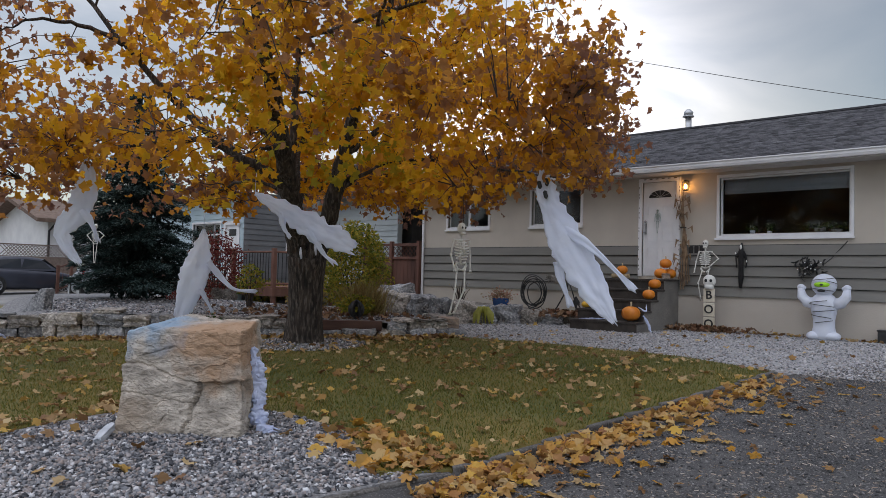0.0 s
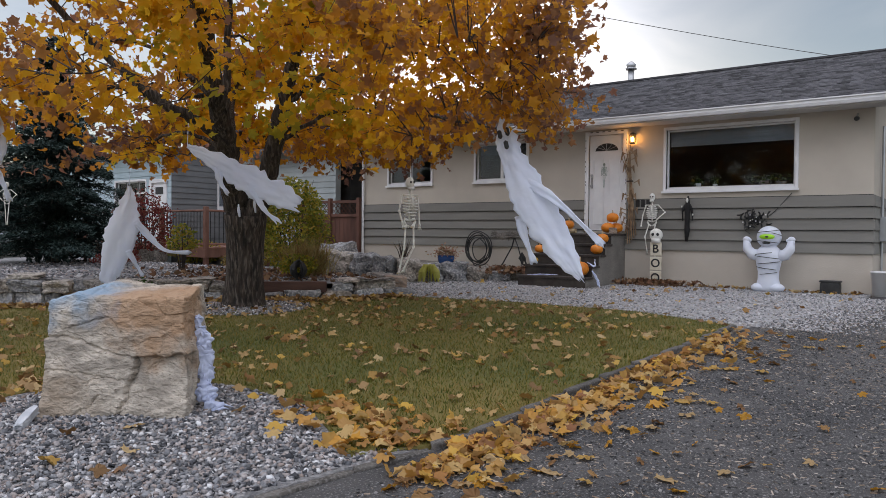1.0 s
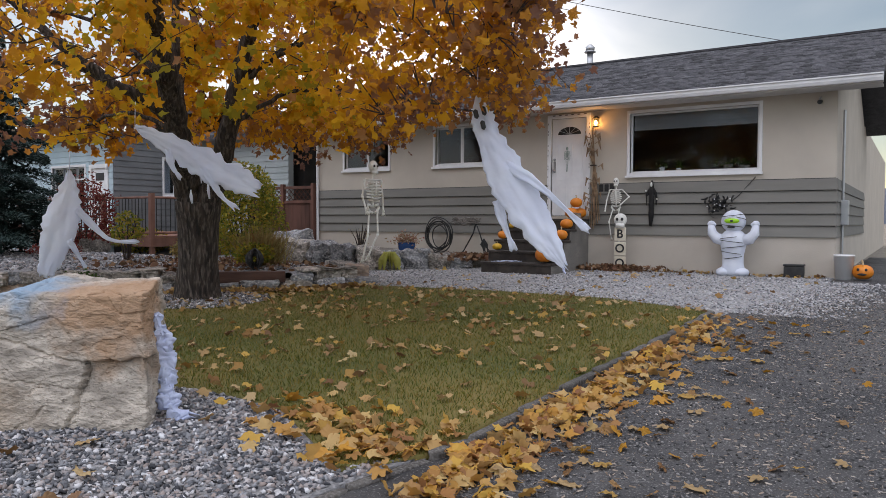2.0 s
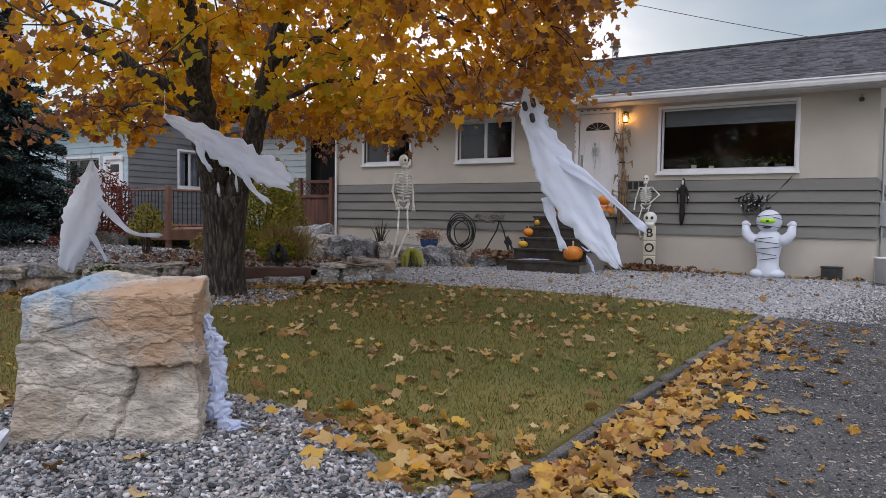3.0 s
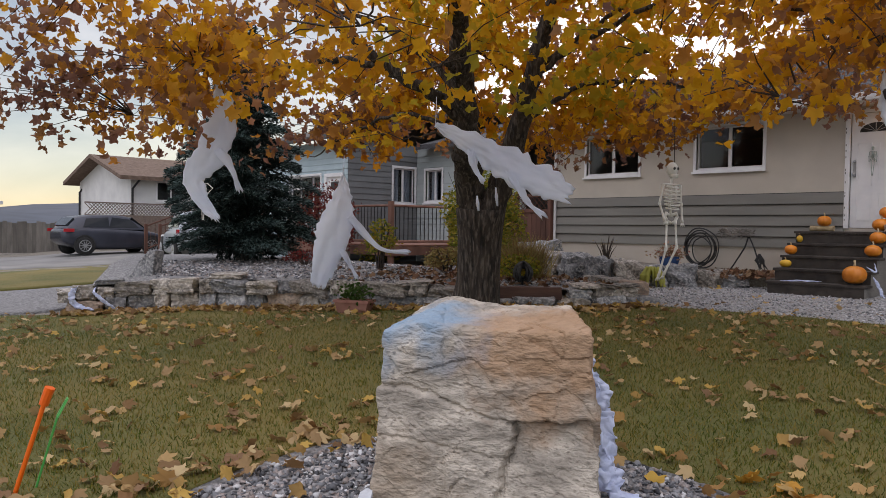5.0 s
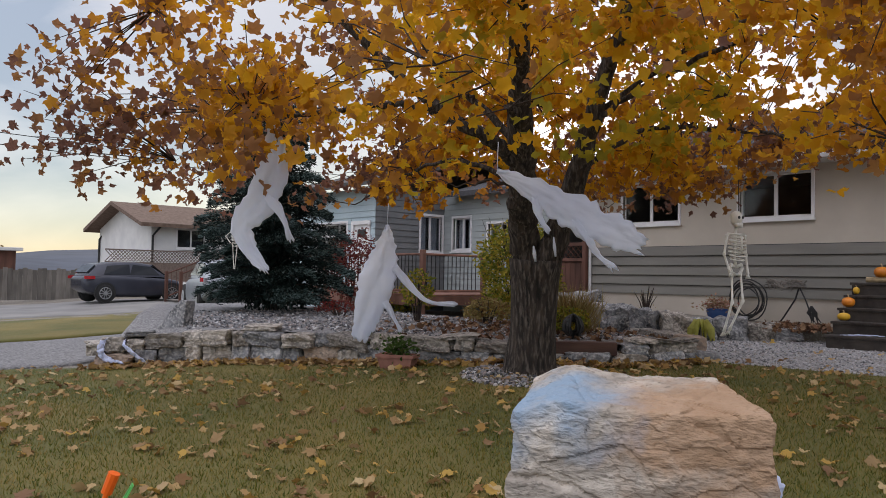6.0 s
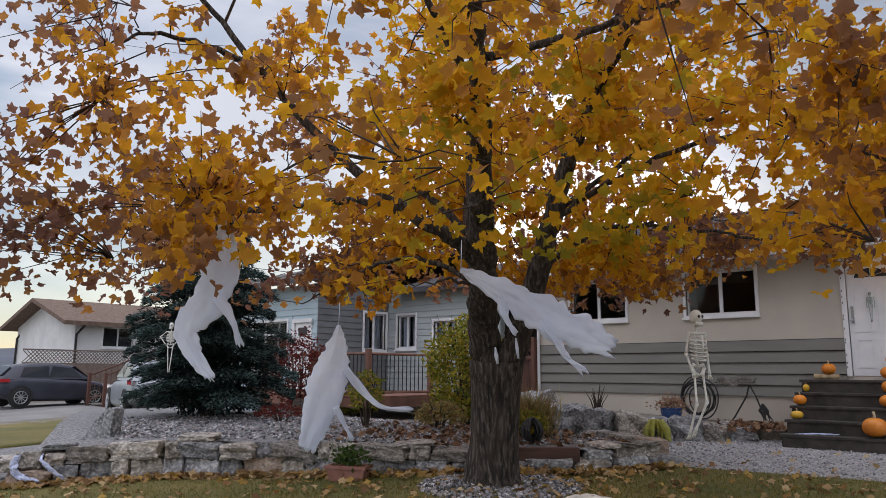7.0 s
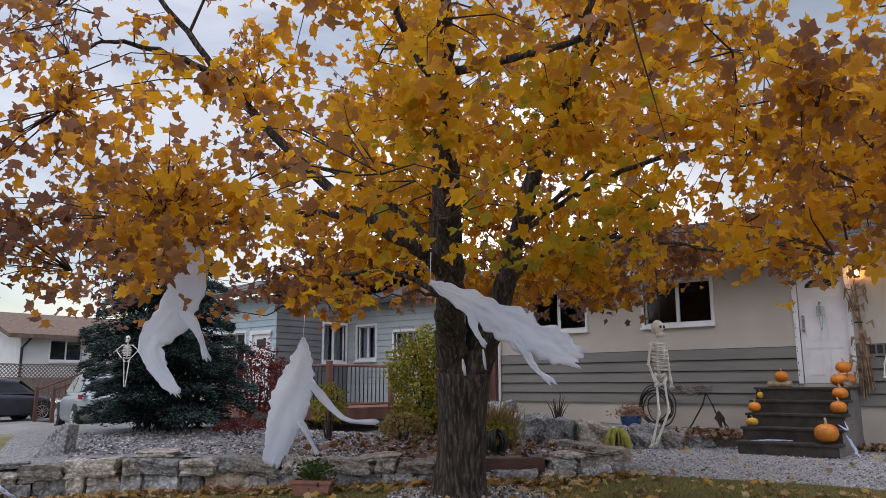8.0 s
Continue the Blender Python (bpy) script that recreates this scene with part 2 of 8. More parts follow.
M_soffit = surface("soffit_paint", (0.52, 0.50, 0.48, 1), (0.60, 0.58, 0.55, 1), 2, 0.7, 0.1, 30)
M_dark = surface("unlit_room_dark", (0.03, 0.03, 0.032, 1), (0.06, 0.058, 0.055, 1), 2, 0.9, 0.0)
M_glass = glass("window_glass")
M_blind = surface("grey_blind", (0.27, 0.29, 0.31, 1), (0.36, 0.38, 0.40, 1), 1.5, 0.8, 0.2, 14, stretch=(0.2, 0.2, 9))
M_metal = plain("galvanised", (0.42, 0.43, 0.44, 1), 0.4, 0.8)
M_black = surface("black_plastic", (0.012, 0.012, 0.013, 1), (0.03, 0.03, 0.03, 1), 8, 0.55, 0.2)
M_concrete = surface("stair_concrete", (0.16, 0.15, 0.135, 1), (0.27, 0.25, 0.225, 1), 2.2, 0.9, 0.5, 60, c2=(0.12, 0.11, 0.10, 1))
M_tread = surface("worn_tread", (0.028, 0.022, 0.019, 1), (0.066, 0.054, 0.046, 1), 5, 0.85, 0.5, 50)
M_cloth = surface("ghost_cloth", (0.80, 0.845, 0.95, 1), (0.87, 0.91, 0.985, 1), 2, 0.85, 0.5, 14, translucent=0.5, dist=0.02)
M_bone = surface("plastic_bone", (0.66, 0.65, 0.60, 1), (0.82, 0.81, 0.76, 1), 7, 0.55, 0.2)
M_pumpkin = surface("pumpkin_skin", (0.62, 0.17, 0.012, 1), (0.78, 0.27, 0.02, 1), 3, 0.45, 0.2, 30, vary=0.12)
M_stalk = surface("dry_stalk", (0.26, 0.18, 0.10, 1), (0.52, 0.40, 0.24, 1), 9, 0.9, 0.4)
M_brownwood = surface("brown_stained_wood", (0.075, 0.032, 0.022, 1), (0.15, 0.065, 0.045, 1), 4, 0.8, 0.4, 30, stretch=(1, 1, 0.2), vary=0.15)
M_greywood = surface("weathered_wood", (0.10, 0.09, 0.08, 1), (0.20, 0.18, 0.16, 1), 4, 0.9, 0.4, 30, stretch=(1, 1, 0.2), vary=0.25)
M_blueside = surface("blue_siding", (0.40, 0.51, 0.56, 1), (0.46, 0.57, 0.62, 1), 2, 0.7, 0.15, 30, vary=0.05)
M_greenside = surface("grey_green_siding", (0.34, 0.385, 0.385, 1), (0.40, 0.445, 0.445, 1), 2, 0.7, 0.15, 30, vary=0.05)
M_shadeside = surface("shade_grey_siding", (0.13, 0.14, 0.145, 1), (0.17, 0.18, 0.185, 1), 2, 0.7, 0.15, 30, vary=0.06)
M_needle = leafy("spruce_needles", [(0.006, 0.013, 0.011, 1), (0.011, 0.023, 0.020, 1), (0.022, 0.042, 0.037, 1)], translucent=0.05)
M_bushleaf = leafy("bush_leaf", [(0.09, 0.12, 0.02, 1), (0.19, 0.21, 0.03, 1), (0.34, 0.29, 0.035, 1), (0.38, 0.25, 0.035, 1)], translucent=0.35)
M_redleaf = leafy("red_leaf", [(0.10, 0.016, 0.018, 1), (0.20, 0.03, 0.026, 1), (0.16, 0.06, 0.03, 1)], translucent=0.35)
M_drygrass = leafy("dry_grass", [(0.22, 0.17, 0.06, 1), (0.34, 0.27, 0.10, 1), (0.20, 0.10, 0.04, 1)], translucent=0.3)
M_terra = surface("terracotta", (0.24, 0.10, 0.075, 1), (0.34, 0.16, 0.12, 1), 6, 0.85, 0.2)

# ---------------------------------------------------------------- builders


def link(name, mesh, mats, parent=None, label=""):
    for m in (mats if isinstance(mats, (list, tuple)) else [mats]):
        mesh.materials.append(m)
    ob = new(name, mesh)
    if parent is not None:
        ob.parent = parent
    if label:
        tagged(ob, label)
    return ob


def part(name, bm, mats, parent=None, label="", smooth=False):
    """One bmesh as one mesh object, in its parent's own coordinates."""
    me = bpy.data.meshes.new(name)
    bmesh.ops.recalc_face_normals(bm, faces=bm.faces)
    bm.to_mesh(me)
    bm.free()
    if smooth:
        me.polygons.foreach_set("use_smooth", [True] * len(me.polygons))
    return link(name, me, mats, parent, label)


def thing(name, at, label, category, group="", kind="", turn=0):
    ob = new(name)
    ob.matrix_basis = pose(*at, 0, 0, turn)
    return tagged(ob, label, category, group, kind)


def raw(name, verts, faces, mats, parent=None, label="", smooth=False):
    """A mesh from arrays of made-up geometry; faces is an (n, k) array."""
    faces = np.asarray(faces, dtype=np.int32)
    n, k = faces.shape
    me = bpy.data.meshes.new(name)
    me.vertices.add(len(verts))
    me.vertices.foreach_set("co", np.asarray(verts, dtype=np.float32).ravel())
    me.loops.add(n * k)
    me.loops.foreach_set("vertex_index", faces.ravel())
    me.polygons.add(n)
    me.polygons.foreach_set("loop_start", np.arange(0, n * k, k, dtype=np.int32))
    if smooth:
        me.polygons.foreach_set("use_smooth", np.ones(n, dtype=bool))
    me.update(calc_edges=True)
    return link(name, me, mats, parent, label)


def box(bm, x0, x1, y0, y1, z0, z1, m=None, mi=0):
    vs = [bm.verts.new(p) for p in ((x0, y0, z0), (x1, y0, z0), (x1, y1, z0), (x0, y1, z0), (x0, y0, z1), (x1, y0, z1), (x1, y1, z1), (x0, y1, z1))]
    if m is not None:
        for v in vs:
            v.co = m @ v.co
    for f in ((0, 3, 2, 1), (4, 5, 6, 7), (0, 1, 5, 4), (1, 2, 6, 5), (2, 3, 7, 6), (3, 0, 4, 7)):
        bm.faces.new([vs[i] for i in f]).material_index = mi
    return vs


def bbox(x0, x1, y0, y1, z0, z1, bevel=0.01):
    bm = bmesh.new()
    box(bm, x0, x1, y0, y1, z0, z1)
    bmesh.ops.bevel(bm, geom=bm.edges[:], offset=bevel, segments=2, affect="EDGES", profile=0.6)
    return bm


def tube(bm, pts, radii, n=8, mi=0, cap=True, flat=1.0, side=None):
    """A bent, tapering tube along points; flat < 1 squashes it across the side direction."""
    pts = [Vector(p) for p in pts]
    rings, last = [], None
    for i, p in enumerate(pts):
        d = (pts[min(i + 1, len(pts) - 1)] - pts[max(i - 1, 0)]).normalized()
        a = Vector(side) if side is not None else (last if last is not None else Vector((0.31, 0.2, 0.93)))
        a = a - d * a.dot(d)
        if a.length < 1e-3:
            a = Vector((1, 0.1, 0)) - d * d.x
        a.normalize()
        last = a
        b = d.cross(a)
        r = radii[i] if isinstance(radii, (list, tuple)) else radii
        rings.append([bm.verts.new(p + (a * math.cos(2 * math.pi * k / n) + b * math.sin(2 * math.pi * k / n) * flat) * r) for k in range(n)])
    for r0, r1 in zip(rings, rings[1:]):
        for k in range(n):
            bm.faces.new((r0[k], r0[(k + 1) % n], r1[(k + 1) % n], r1[k])).material_index = mi
    if cap:
        bm.faces.new(rings[0][::-1]).material_index = mi
        bm.faces.new(rings[-1]).material_index = mi
    return rings


def ball(bm, c, r, seg=12, ring=8, mi=0, wob=None):
    """An ellipsoid; r is a number or three; wob(direction) scales it."""
    r = (r, r, r) if isinstance(r, (int, float)) else r
    top, rows = None, []
    for j in range(ring + 1):
        th = math.pi * j / ring
        row = []
        for i in range(1 if j in (0, ring) else seg):
            ph = 2 * math.pi * i / seg
            d = Vector((math.sin(th) * math.cos(ph), math.sin(th) * math.sin(ph), math.cos(th)))
            s = wob(d) if wob else 1.0
            row.append(bm.verts.new((c[0] + d.x * r[0] * s, c[1] + d.y * r[1] * s, c[2] + d.z * r[2] * s)))
        rows.append(row)
    for a, b in zip(rows, rows[1:]):
        for i in range(seg):
            if len(a) == 1:
                bm.faces.new((a[0], b[i], b[(i + 1) % seg])).material_index = mi
            elif len(b) == 1:
                bm.faces.new((a[i], b[0], a[(i + 1) % seg])).material_index = mi
            else:
                bm.faces.new((a[i], b[i], b[(i + 1) % seg], a[(i + 1) % seg])).material_index = mi


def slab(bm, at, u0, u1, z0, z1, t, holes=(), axis="x"):
    """A wall in the plane axis=at, thickness t towards the positive axis, with openings (u0, u1, z0, z1) right through it."""
    us = sorted({u0, u1, *[v for h in holes for v in h[:2]]})
    zs = sorted({z0, z1, *[v for h in holes for v in h[2:]]})
    P = (lambda d, u, z: (at + d, u, z)) if axis == "x" else (lambda d, u, z: (u, at + d, z))
    solid = {(i, j): not any(h[0] <= (us[i] + us[i + 1]) / 2 <= h[1] and h[2] <= (zs[j] + zs[j + 1]) / 2 <= h[3] for h in holes)
             for i in range(len(us) - 1) for j in range(len(zs) - 1)}
    quad = lambda *ps: bm.faces.new([bm.verts.new(p) for p in ps])
    for (i, j), s in solid.items():
        if not s:
            continue
        a, b, c, d = us[i], us[i + 1], zs[j], zs[j + 1]
        for k in (0, t):
            quad(P(k, a, c), P(k, b, c), P(k, b, d), P(k, a, d))
        if not solid.get((i - 1, j)):
            quad(P(0, a, c), P(t, a, c), P(t, a, d), P(0, a, d))
        if not solid.get((i + 1, j)):
            quad(P(0, b, c), P(t, b, c), P(t, b, d), P(0, b, d))
        if not solid.get((i, j - 1)):
            quad(P(0, a, c), P(0, b, c), P(t, b, c), P(t, a, c))
        if not solid.get((i, j + 1)):
            quad(P(0, a, d), P(0, b, d), P(t, b, d), P(t, a, d))
    bmesh.ops.remove_doubles(bm, verts=bm.verts[:], dist=1e-4)


def smooth01(a, b, v):
    s = np.clip((v - a) / (b - a), 0, 1)
    return s * s * (3 - 2 * s)


def land(x, y):
    """Height of the ground: it climbs gently towards the house and swells under the boulder."""
    x, y = np.asarray(x, float), np.asarray(y, float)
    z = np.where(x < 3.6, 0.02 * (np.maximum(x, -8) - 3.6), np.where(x < 6.6, 0.035 * (x - 3.6), 0.105 + 0.02 * (np.minimum(x, 15) - 6.6)))
    z = z + 0.07 * np.exp(-((x - 2.65) ** 2 + (y - 4.9) ** 2) / 1.1)
    z = z - 0.12 * smooth01(9.8, 13.5, y) * smooth01(10.5, 8.0, x) + 0.05 * np.exp(-((x - 6.95) ** 2 + (y - 9.2) ** 2) / 0.7)
    return z - 0.14 * smooth01(22.0, 28.0, y)


def ground_z(x, y):
    return float(land(x, y))


def inside(px, py, poly):
    px, py = np.asarray(px), np.asarray(py)
    r = np.zeros(px.shape, bool)
    for (x0, y0), (x1, y1) in zip(poly, poly[1:] + poly[:1]):
        if y0 != y1:
            r ^= ((y0 > py) != (y1 > py)) & (px < (x1 - x0) * (py - y0) / (y1 - y0) + x0)
    return r


def scatter(poly, n, gen=rng):
    """n points spread evenly over a polygon of the plan."""
    p = np.array(poly)
    out = np.zeros((0, 2))
    while len(out) < n:
        q = gen.uniform(p.min(0), p.max(0), (n * 2, 2))
        out = np.vstack([out, q[inside(q[:, 0], q[:, 1], poly)]])
    return out[:n]


def sheet(name, poly, lift, mat, label, category, step=0.25, skirt=0.05):
    """A patch of the ground laid over the land, cut to its outline, with an edge of its own thickness."""
    bm = bmesh.new()
    bm.faces.new([bm.verts.new((x, y, 0)) for x, y in poly]).normal_update()
    bmesh.ops.triangulate(bm, faces=bm.faces[:])
    p = np.array(poly)
    for ax in (0, 1):
        v = p[:, ax].min() + step
        while v < p[:, ax].max():
            co, no = ((v, 0, 0), (1, 0, 0)) if ax == 0 else ((0, v, 0), (0, 1, 0))
            bmesh.ops.bisect_plane(bm, geom=bm.verts[:] + bm.edges[:] + bm.faces[:], plane_co=co, plane_no=no)
            v += step
    edges = [e for e in bm.edges if e.is_boundary]
    r = bmesh.ops.extrude_edge_only(bm, edges=edges)
    low = {v for v in r["geom"] if isinstance(v, bmesh.types.BMVert)}
    for v in bm.verts:
        v.co.z = ground_z(v.co.x, v.co.y) + (lift - skirt if v in low else lift)
    ob = part(name, bm, mat, smooth=True)
    return tagged(ob, label, category, kind="structure")


def rotations(n, tilt, gen=rng):
    """n random turns: any heading, tilted from level by about tilt radians."""
    yaw, tx, ty = gen.uniform(0, 2 * np.pi, n), gen.normal(0, tilt, n), gen.normal(0, tilt, n)
    cy, sy, cx, sx, cz, sz = np.cos(ty), np.sin(ty), np.cos(tx), np.sin(tx), np.cos(yaw), np.sin(yaw)
    R = np.zeros((n, 3, 3))
    R[:, 0, 0], R[:, 0, 1], R[:, 0, 2] = cz * cy, cz * sy * sx - sz * cx, cz * sy * cx + sz * sx
    R[:, 1, 0], R[:, 1, 1], R[:, 1, 2] = sz * cy, sz * sy * sx + cz * cx, sz * sy * cx - cz * sx
    R[:, 2, 0], R[:, 2, 1], R[:, 2, 2] = -sy, cy * sx, cy * cx
    return R


def spread(base, faces, at, R, size):
    """Copies of a small base form at many places, as one set of arrays."""
    base, faces = np.asarray(base, float), np.asarray(faces)
    v = np.einsum("nij,kj->nki", R, base) * np.asarray(size).reshape(-1, 1, 1) + np.asarray(at)[:, None, :]
    f = faces[None] + (np.arange(len(at)) * len(base))[:, None, None]
    return v.reshape(-1, 3), f.reshape(-1, faces.shape[1])


# a five-lobed maple leaf, one unit across, gently folded; each lobe has a tip and two shoulders
LOBES = [(-18, 0.46), (36, 0.60), (90, 0.66), (144, 0.60), (198, 0.46)]
LEAF_O = [(270, 0.16), (312, 0.30)]
for i_, (a_, r_) in enumerate(LOBES):
    LEAF_O += [(a_ - 13, r_ * 0.78), (a_, r_), (a_ + 13, r_ * 0.78)] + ([((a_ + LOBES[i_ + 1][0]) / 2, 0.375)] if i_ < 4 else [])
LEAF_O += [(228, 0.30)]
NLEAF = len(LEAF_O)
MAPLE = [(0, 0, 0)] + [(r * math.cos(radians(a)), r * math.sin(radians(a)), 0.26 * r * abs(math.cos(radians(a))) - (0.17 if r > 0.44 else 0.04)) for a, r in LEAF_O]
CURLED = [(p[0] * 0.88, p[1], p[2] + 0.75 * p[0] ** 2 - 0.4 * max(0.0, p[1] - 0.1) ** 2) for p in MAPLE]
MAPLE_F = [(0, i + 1, (i + 1) % NLEAF + 1) for i in range(NLEAF)]
OVAL = [(0, 0, 0), (0.26, 0.35, 0.06), (0.2, 0.75, 0.03), (0, 1, -0.1), (-0.2, 0.75, 0.03), (-0.26, 0.35, 0.06)]
OVAL_F = [(0, 1, 2), (0, 2, 3), (0, 3, 4), (0, 4, 5)]
_t = (1 + 5 ** 0.5) / 2
ICO = [Vector(p).normalized()[:] for p in ((-1, _t, 0), (1, _t, 0), (-1, -_t, 0), (1, -_t, 0), (0, -1, _t), (0, 1, _t), (0, -1, -_t), (0, 1, -_t), (_t, 0, -1), (_t, 0, 1), (-_t, 0, -1), (-_t, 0, 1))]
ICO_F = [(0, 11, 5), (0, 5, 1), (0, 1, 7), (0, 7, 10), (0, 10, 11), (1, 5, 9), (5, 11, 4), (11, 10, 2), (10, 7, 6), (7, 1, 8),
         (3, 9, 4), (3, 4, 2), (3, 2, 6), (3, 6, 8), (3, 8, 9), (4, 9, 5), (2, 4, 11), (6, 2, 10), (8, 6, 7), (9, 8, 1)]


def pebbles(name, xy, sizes, lift, label, category, gen=rng, mat=None):
    n = len(xy)
    z = land(xy[:, 0], xy[:, 1]) + lift
    R = rotations(n, 0.35, gen) * np.stack([gen.uniform(0.75, 1.25, n), gen.uniform(0.6, 1.0, n), gen.uniform(0.4, 0.7, n)], 1)[:, None, :]
    v, f = spread(ICO, ICO_F, np.column_stack([xy, z + sizes * 0.15]), R, sizes)
    v += gen.normal(0, 1, v.shape) * np.repeat(sizes, 12)[:, None] * 0.27
    return tagged(raw(name, v, f, mat or M_pebble), label, category, kind="stuff")


def fallen(name, xy, sizes, lift, label, tilt=0.3, gen=rng, mat=None):
    z = land(xy[:, 0], xy[:, 1]) + lift + gen.uniform(0, 0.02, len(xy))
    at, R, half = np.column_stack([xy, z + sizes * 0.06]), rotations(len(xy), tilt, gen), len(xy) // 2
    v, f = spread(MAPLE, MAPLE_F, at[:half], R[:half], sizes[:half])
    w, e = spread(CURLED, MAPLE_F, at[half:], R[half:], sizes[half:])         # half of them dried into a curl
    v, f = np.vstack([v, w]), np.vstack([f, e + len(v)])
    return tagged(raw(name, v, f, mat or M_fallen), label, "leaves", kind="stuff")


def stone(sx, sy, sz, seed, cuts=3, rough=0.07):
    """One rough block of field stone, its corners knocked off."""
    bm = bmesh.new()
    bmesh.ops.create_cube(bm, size=1)
    bmesh.ops.subdivide_edges(bm, edges=bm.edges[:], cuts=cuts, use_grid_fill=True)
    for v in bm.verts:
        p = v.co * 2
        q = Vector((p.x, p.y, p.z)) / (abs(p.x) ** 14 + abs(p.y) ** 14 + abs(p.z) ** 14) ** (1 / 14)
        k = 1 + rough * 2.2 * noise.noise(q * 1.3 + Vector((seed * 3.1, 0, 0))) + rough * noise.noise(q * 3.5 + Vector((0, seed * 1.7, 0)))
        v.co = Vector((q.x * sx * k, q.y * sy * k, q.z * sz * k)) * 0.5
    return bm


# ---------------------------------------------------------------- ground
WALL_LINE = [(3.75, 14.65), (4.75, 14.2), (5.65, 13.55), (6.35, 12.4), (6.75, 11.35), (7.3, 10.5), (8.0, 9.6), (8.75, 8.95), (9.75, 8.6)]
bm = bmesh.new()
gx = sorted({*np.arange(-10, 18.01, 0.5), -16, -30, -80, -300, -1500, 22, 30, 50, 100, 300, 1500})
gy = sorted({*np.arange(-8, 20.01, 0.5), -14, -30, -80, -300, -1500, 24, 30, 40, 60, 120, 300, 1500})
gv = [[bm.verts.new((x, y, ground_z(x, y) - 0.02)) for y in gy] for x in gx]
for i in range(len(gx) - 1):
    for j in range(len(gy) - 1):
        bm.faces.new((gv[i][j], gv[i + 1][j], gv[i + 1][j + 1], gv[i][j + 1]))
ground = tagged(part("ground", bm, M_soil, smooth=True), "bare grey-brown gravelly earth under the whole yard", "ground", kind="structure")

LAWN = [(9.35, 2.85), (10.0, 4.4), (10.05, 6.3), (9.75, 8.45), (8.75, 8.8), (8.0, 9.45), (7.3, 10.35), (6.75, 11.2), (6.35, 12.25), (5.65, 13.4), (4.7, 14.05), (3.7, 14.5), (2.9, 15.1),
        (0.5, 15.8), (-5, 17.0), (-5, 5.6), (0.6, 5.7), (1.5, 6.0), (2.1, 6.2), (2.8, 6.3), (3.4, 5.9), (3.68, 5.2), (3.66, 4.6), (3.6, 4.2), (3.3, 3.7), (3.0, 3.2), (3.4, 2.98)]
lawn = sheet("lawn", LAWN, 0.015, M_lawn, "short autumn lawn, green going yellow-brown, strewn with leaves", "lawn")
DRIVE = [(-8, 3.35), (2.3, 3.1), (3.38, 2.92), (9.3, 2.7), (10.7, 2.4), (13.9, 2.05), (14.7, 1.95), (24, 1.95), (24, -7), (-8, -7)]
driveway = sheet("driveway", DRIVE, 0.002, M_asphalt, "worn dark grey asphalt driveway with loose grit", "driveway", 0.5)
ROCKBED = [(3.35, 3.0), (3.0, 3.2), (3.3, 3.7), (3.6, 4.2), (3.66, 4.6), (3.68, 5.2), (3.4, 5.9), (2.8, 6.3), (2.1, 6.2), (1.5, 6.0), (0.6, 5.7), (-3, 5.6), (-3, 3.25), (2.3, 3.17)]
rockbed = sheet("gravel_bed", ROCKBED, 0.006, M_pathgravel, "bed of grey and white landscaping gravel round the boulder", "gravel")
YARD = [(9.3, 2.75), (10.0, 4.4), (10.05, 6.3), (9.75, 8.45), (9.95, 8.9), (11.2, 10.6), (12.0, 12.2), (14.8, 14.2), (14.8, 2.05), (13.9, 2.05), (10.7, 2.4)]
yard = sheet("gravel_path", YARD, 0.006, M_walkgravel, "pale grey gravel walk along the house front", "gravel", 0.4)
NEIGHBOUR_DRIVE = [(3.7, 15.2), (2.9, 15.3), (0.5, 15.95), (-5, 17.2), (-5, 20.4), (4.3, 19.2), (6.1, 19.4), (5.2, 16.5)]
sheet("gravel_drive", NEIGHBOUR_DRIVE, 0.01, M_pathgravel, "pale grey gravel drive beside the stone wall", "gravel", 0.6)
STRIP = [(-12, 21.5), (-5, 20.6), (4.4, 19.4), (6.3, 19.6), (8.8, 21.0), (10.0, 27.6), (-12, 28.2)]
sheet("grass_strip", STRIP, 0.02, M_lawn, "strip of thin green grass between two drives", "lawn", 0.6)
M_slabs = surface("pale_concrete", (0.17, 0.165, 0.16, 1), (0.24, 0.235, 0.225, 1), 0.8, 0.9, 0.3, 40)
sheet("concrete_drive", [(-12, 28.4), (10.0, 27.8), (14.5, 27.8), (14.5, 36), (-12, 36)], 0.02, M_slabs, "pale concrete parking drive under the cars", "driveway", 1.0)

# ---------------------------------------------------------------- the bungalow
FX, HY0, HY1, HX1 = 14.8, 2.05, 14.14, 22.4
PICTURE, DOOR_HOLE = (3.32, 5.74, 2.22, 3.41), (6.66, 7.46, 1.36, 3.42)
W1, W2 = (11.82, 13.22, 2.56, 3.42), (9.04, 10.44, 2.56, 3.42)
house = thing("house", (0, 0, 0), "beige stucco bungalow with grey lap siding and a dark shingle roof", "house")
bm = bmesh.new()
slab(bm, FX, HY0, HY1, 0.05, 3.6, 0.2, [PICTURE, DOOR_HOLE, W1, W2])
wall = part("wall", bm, M_stucco, house, "beige stucco front wall")
bm = bmesh.new()
slab(bm, HY0, FX + 0.2, HX1, 0.05, 3.6, 0.2, (), "y")
tri = [bm.verts.new(p) for p in ((FX + 0.2, HY0, 3.6), (HX1, HY0, 3.6), (18.6, HY0, 5.15), (FX + 0.2, HY0 + 0.2, 3.6), (HX1, HY0 + 0.2, 3.6), (18.6, HY0 + 0.2, 5.15))]
bm.faces.new(tri[:3]), bm.faces.new(tri[3:])
side_wall = part("wall", bm, M_stucco, house, "beige stucco gable wall")
bm = bmesh.new()
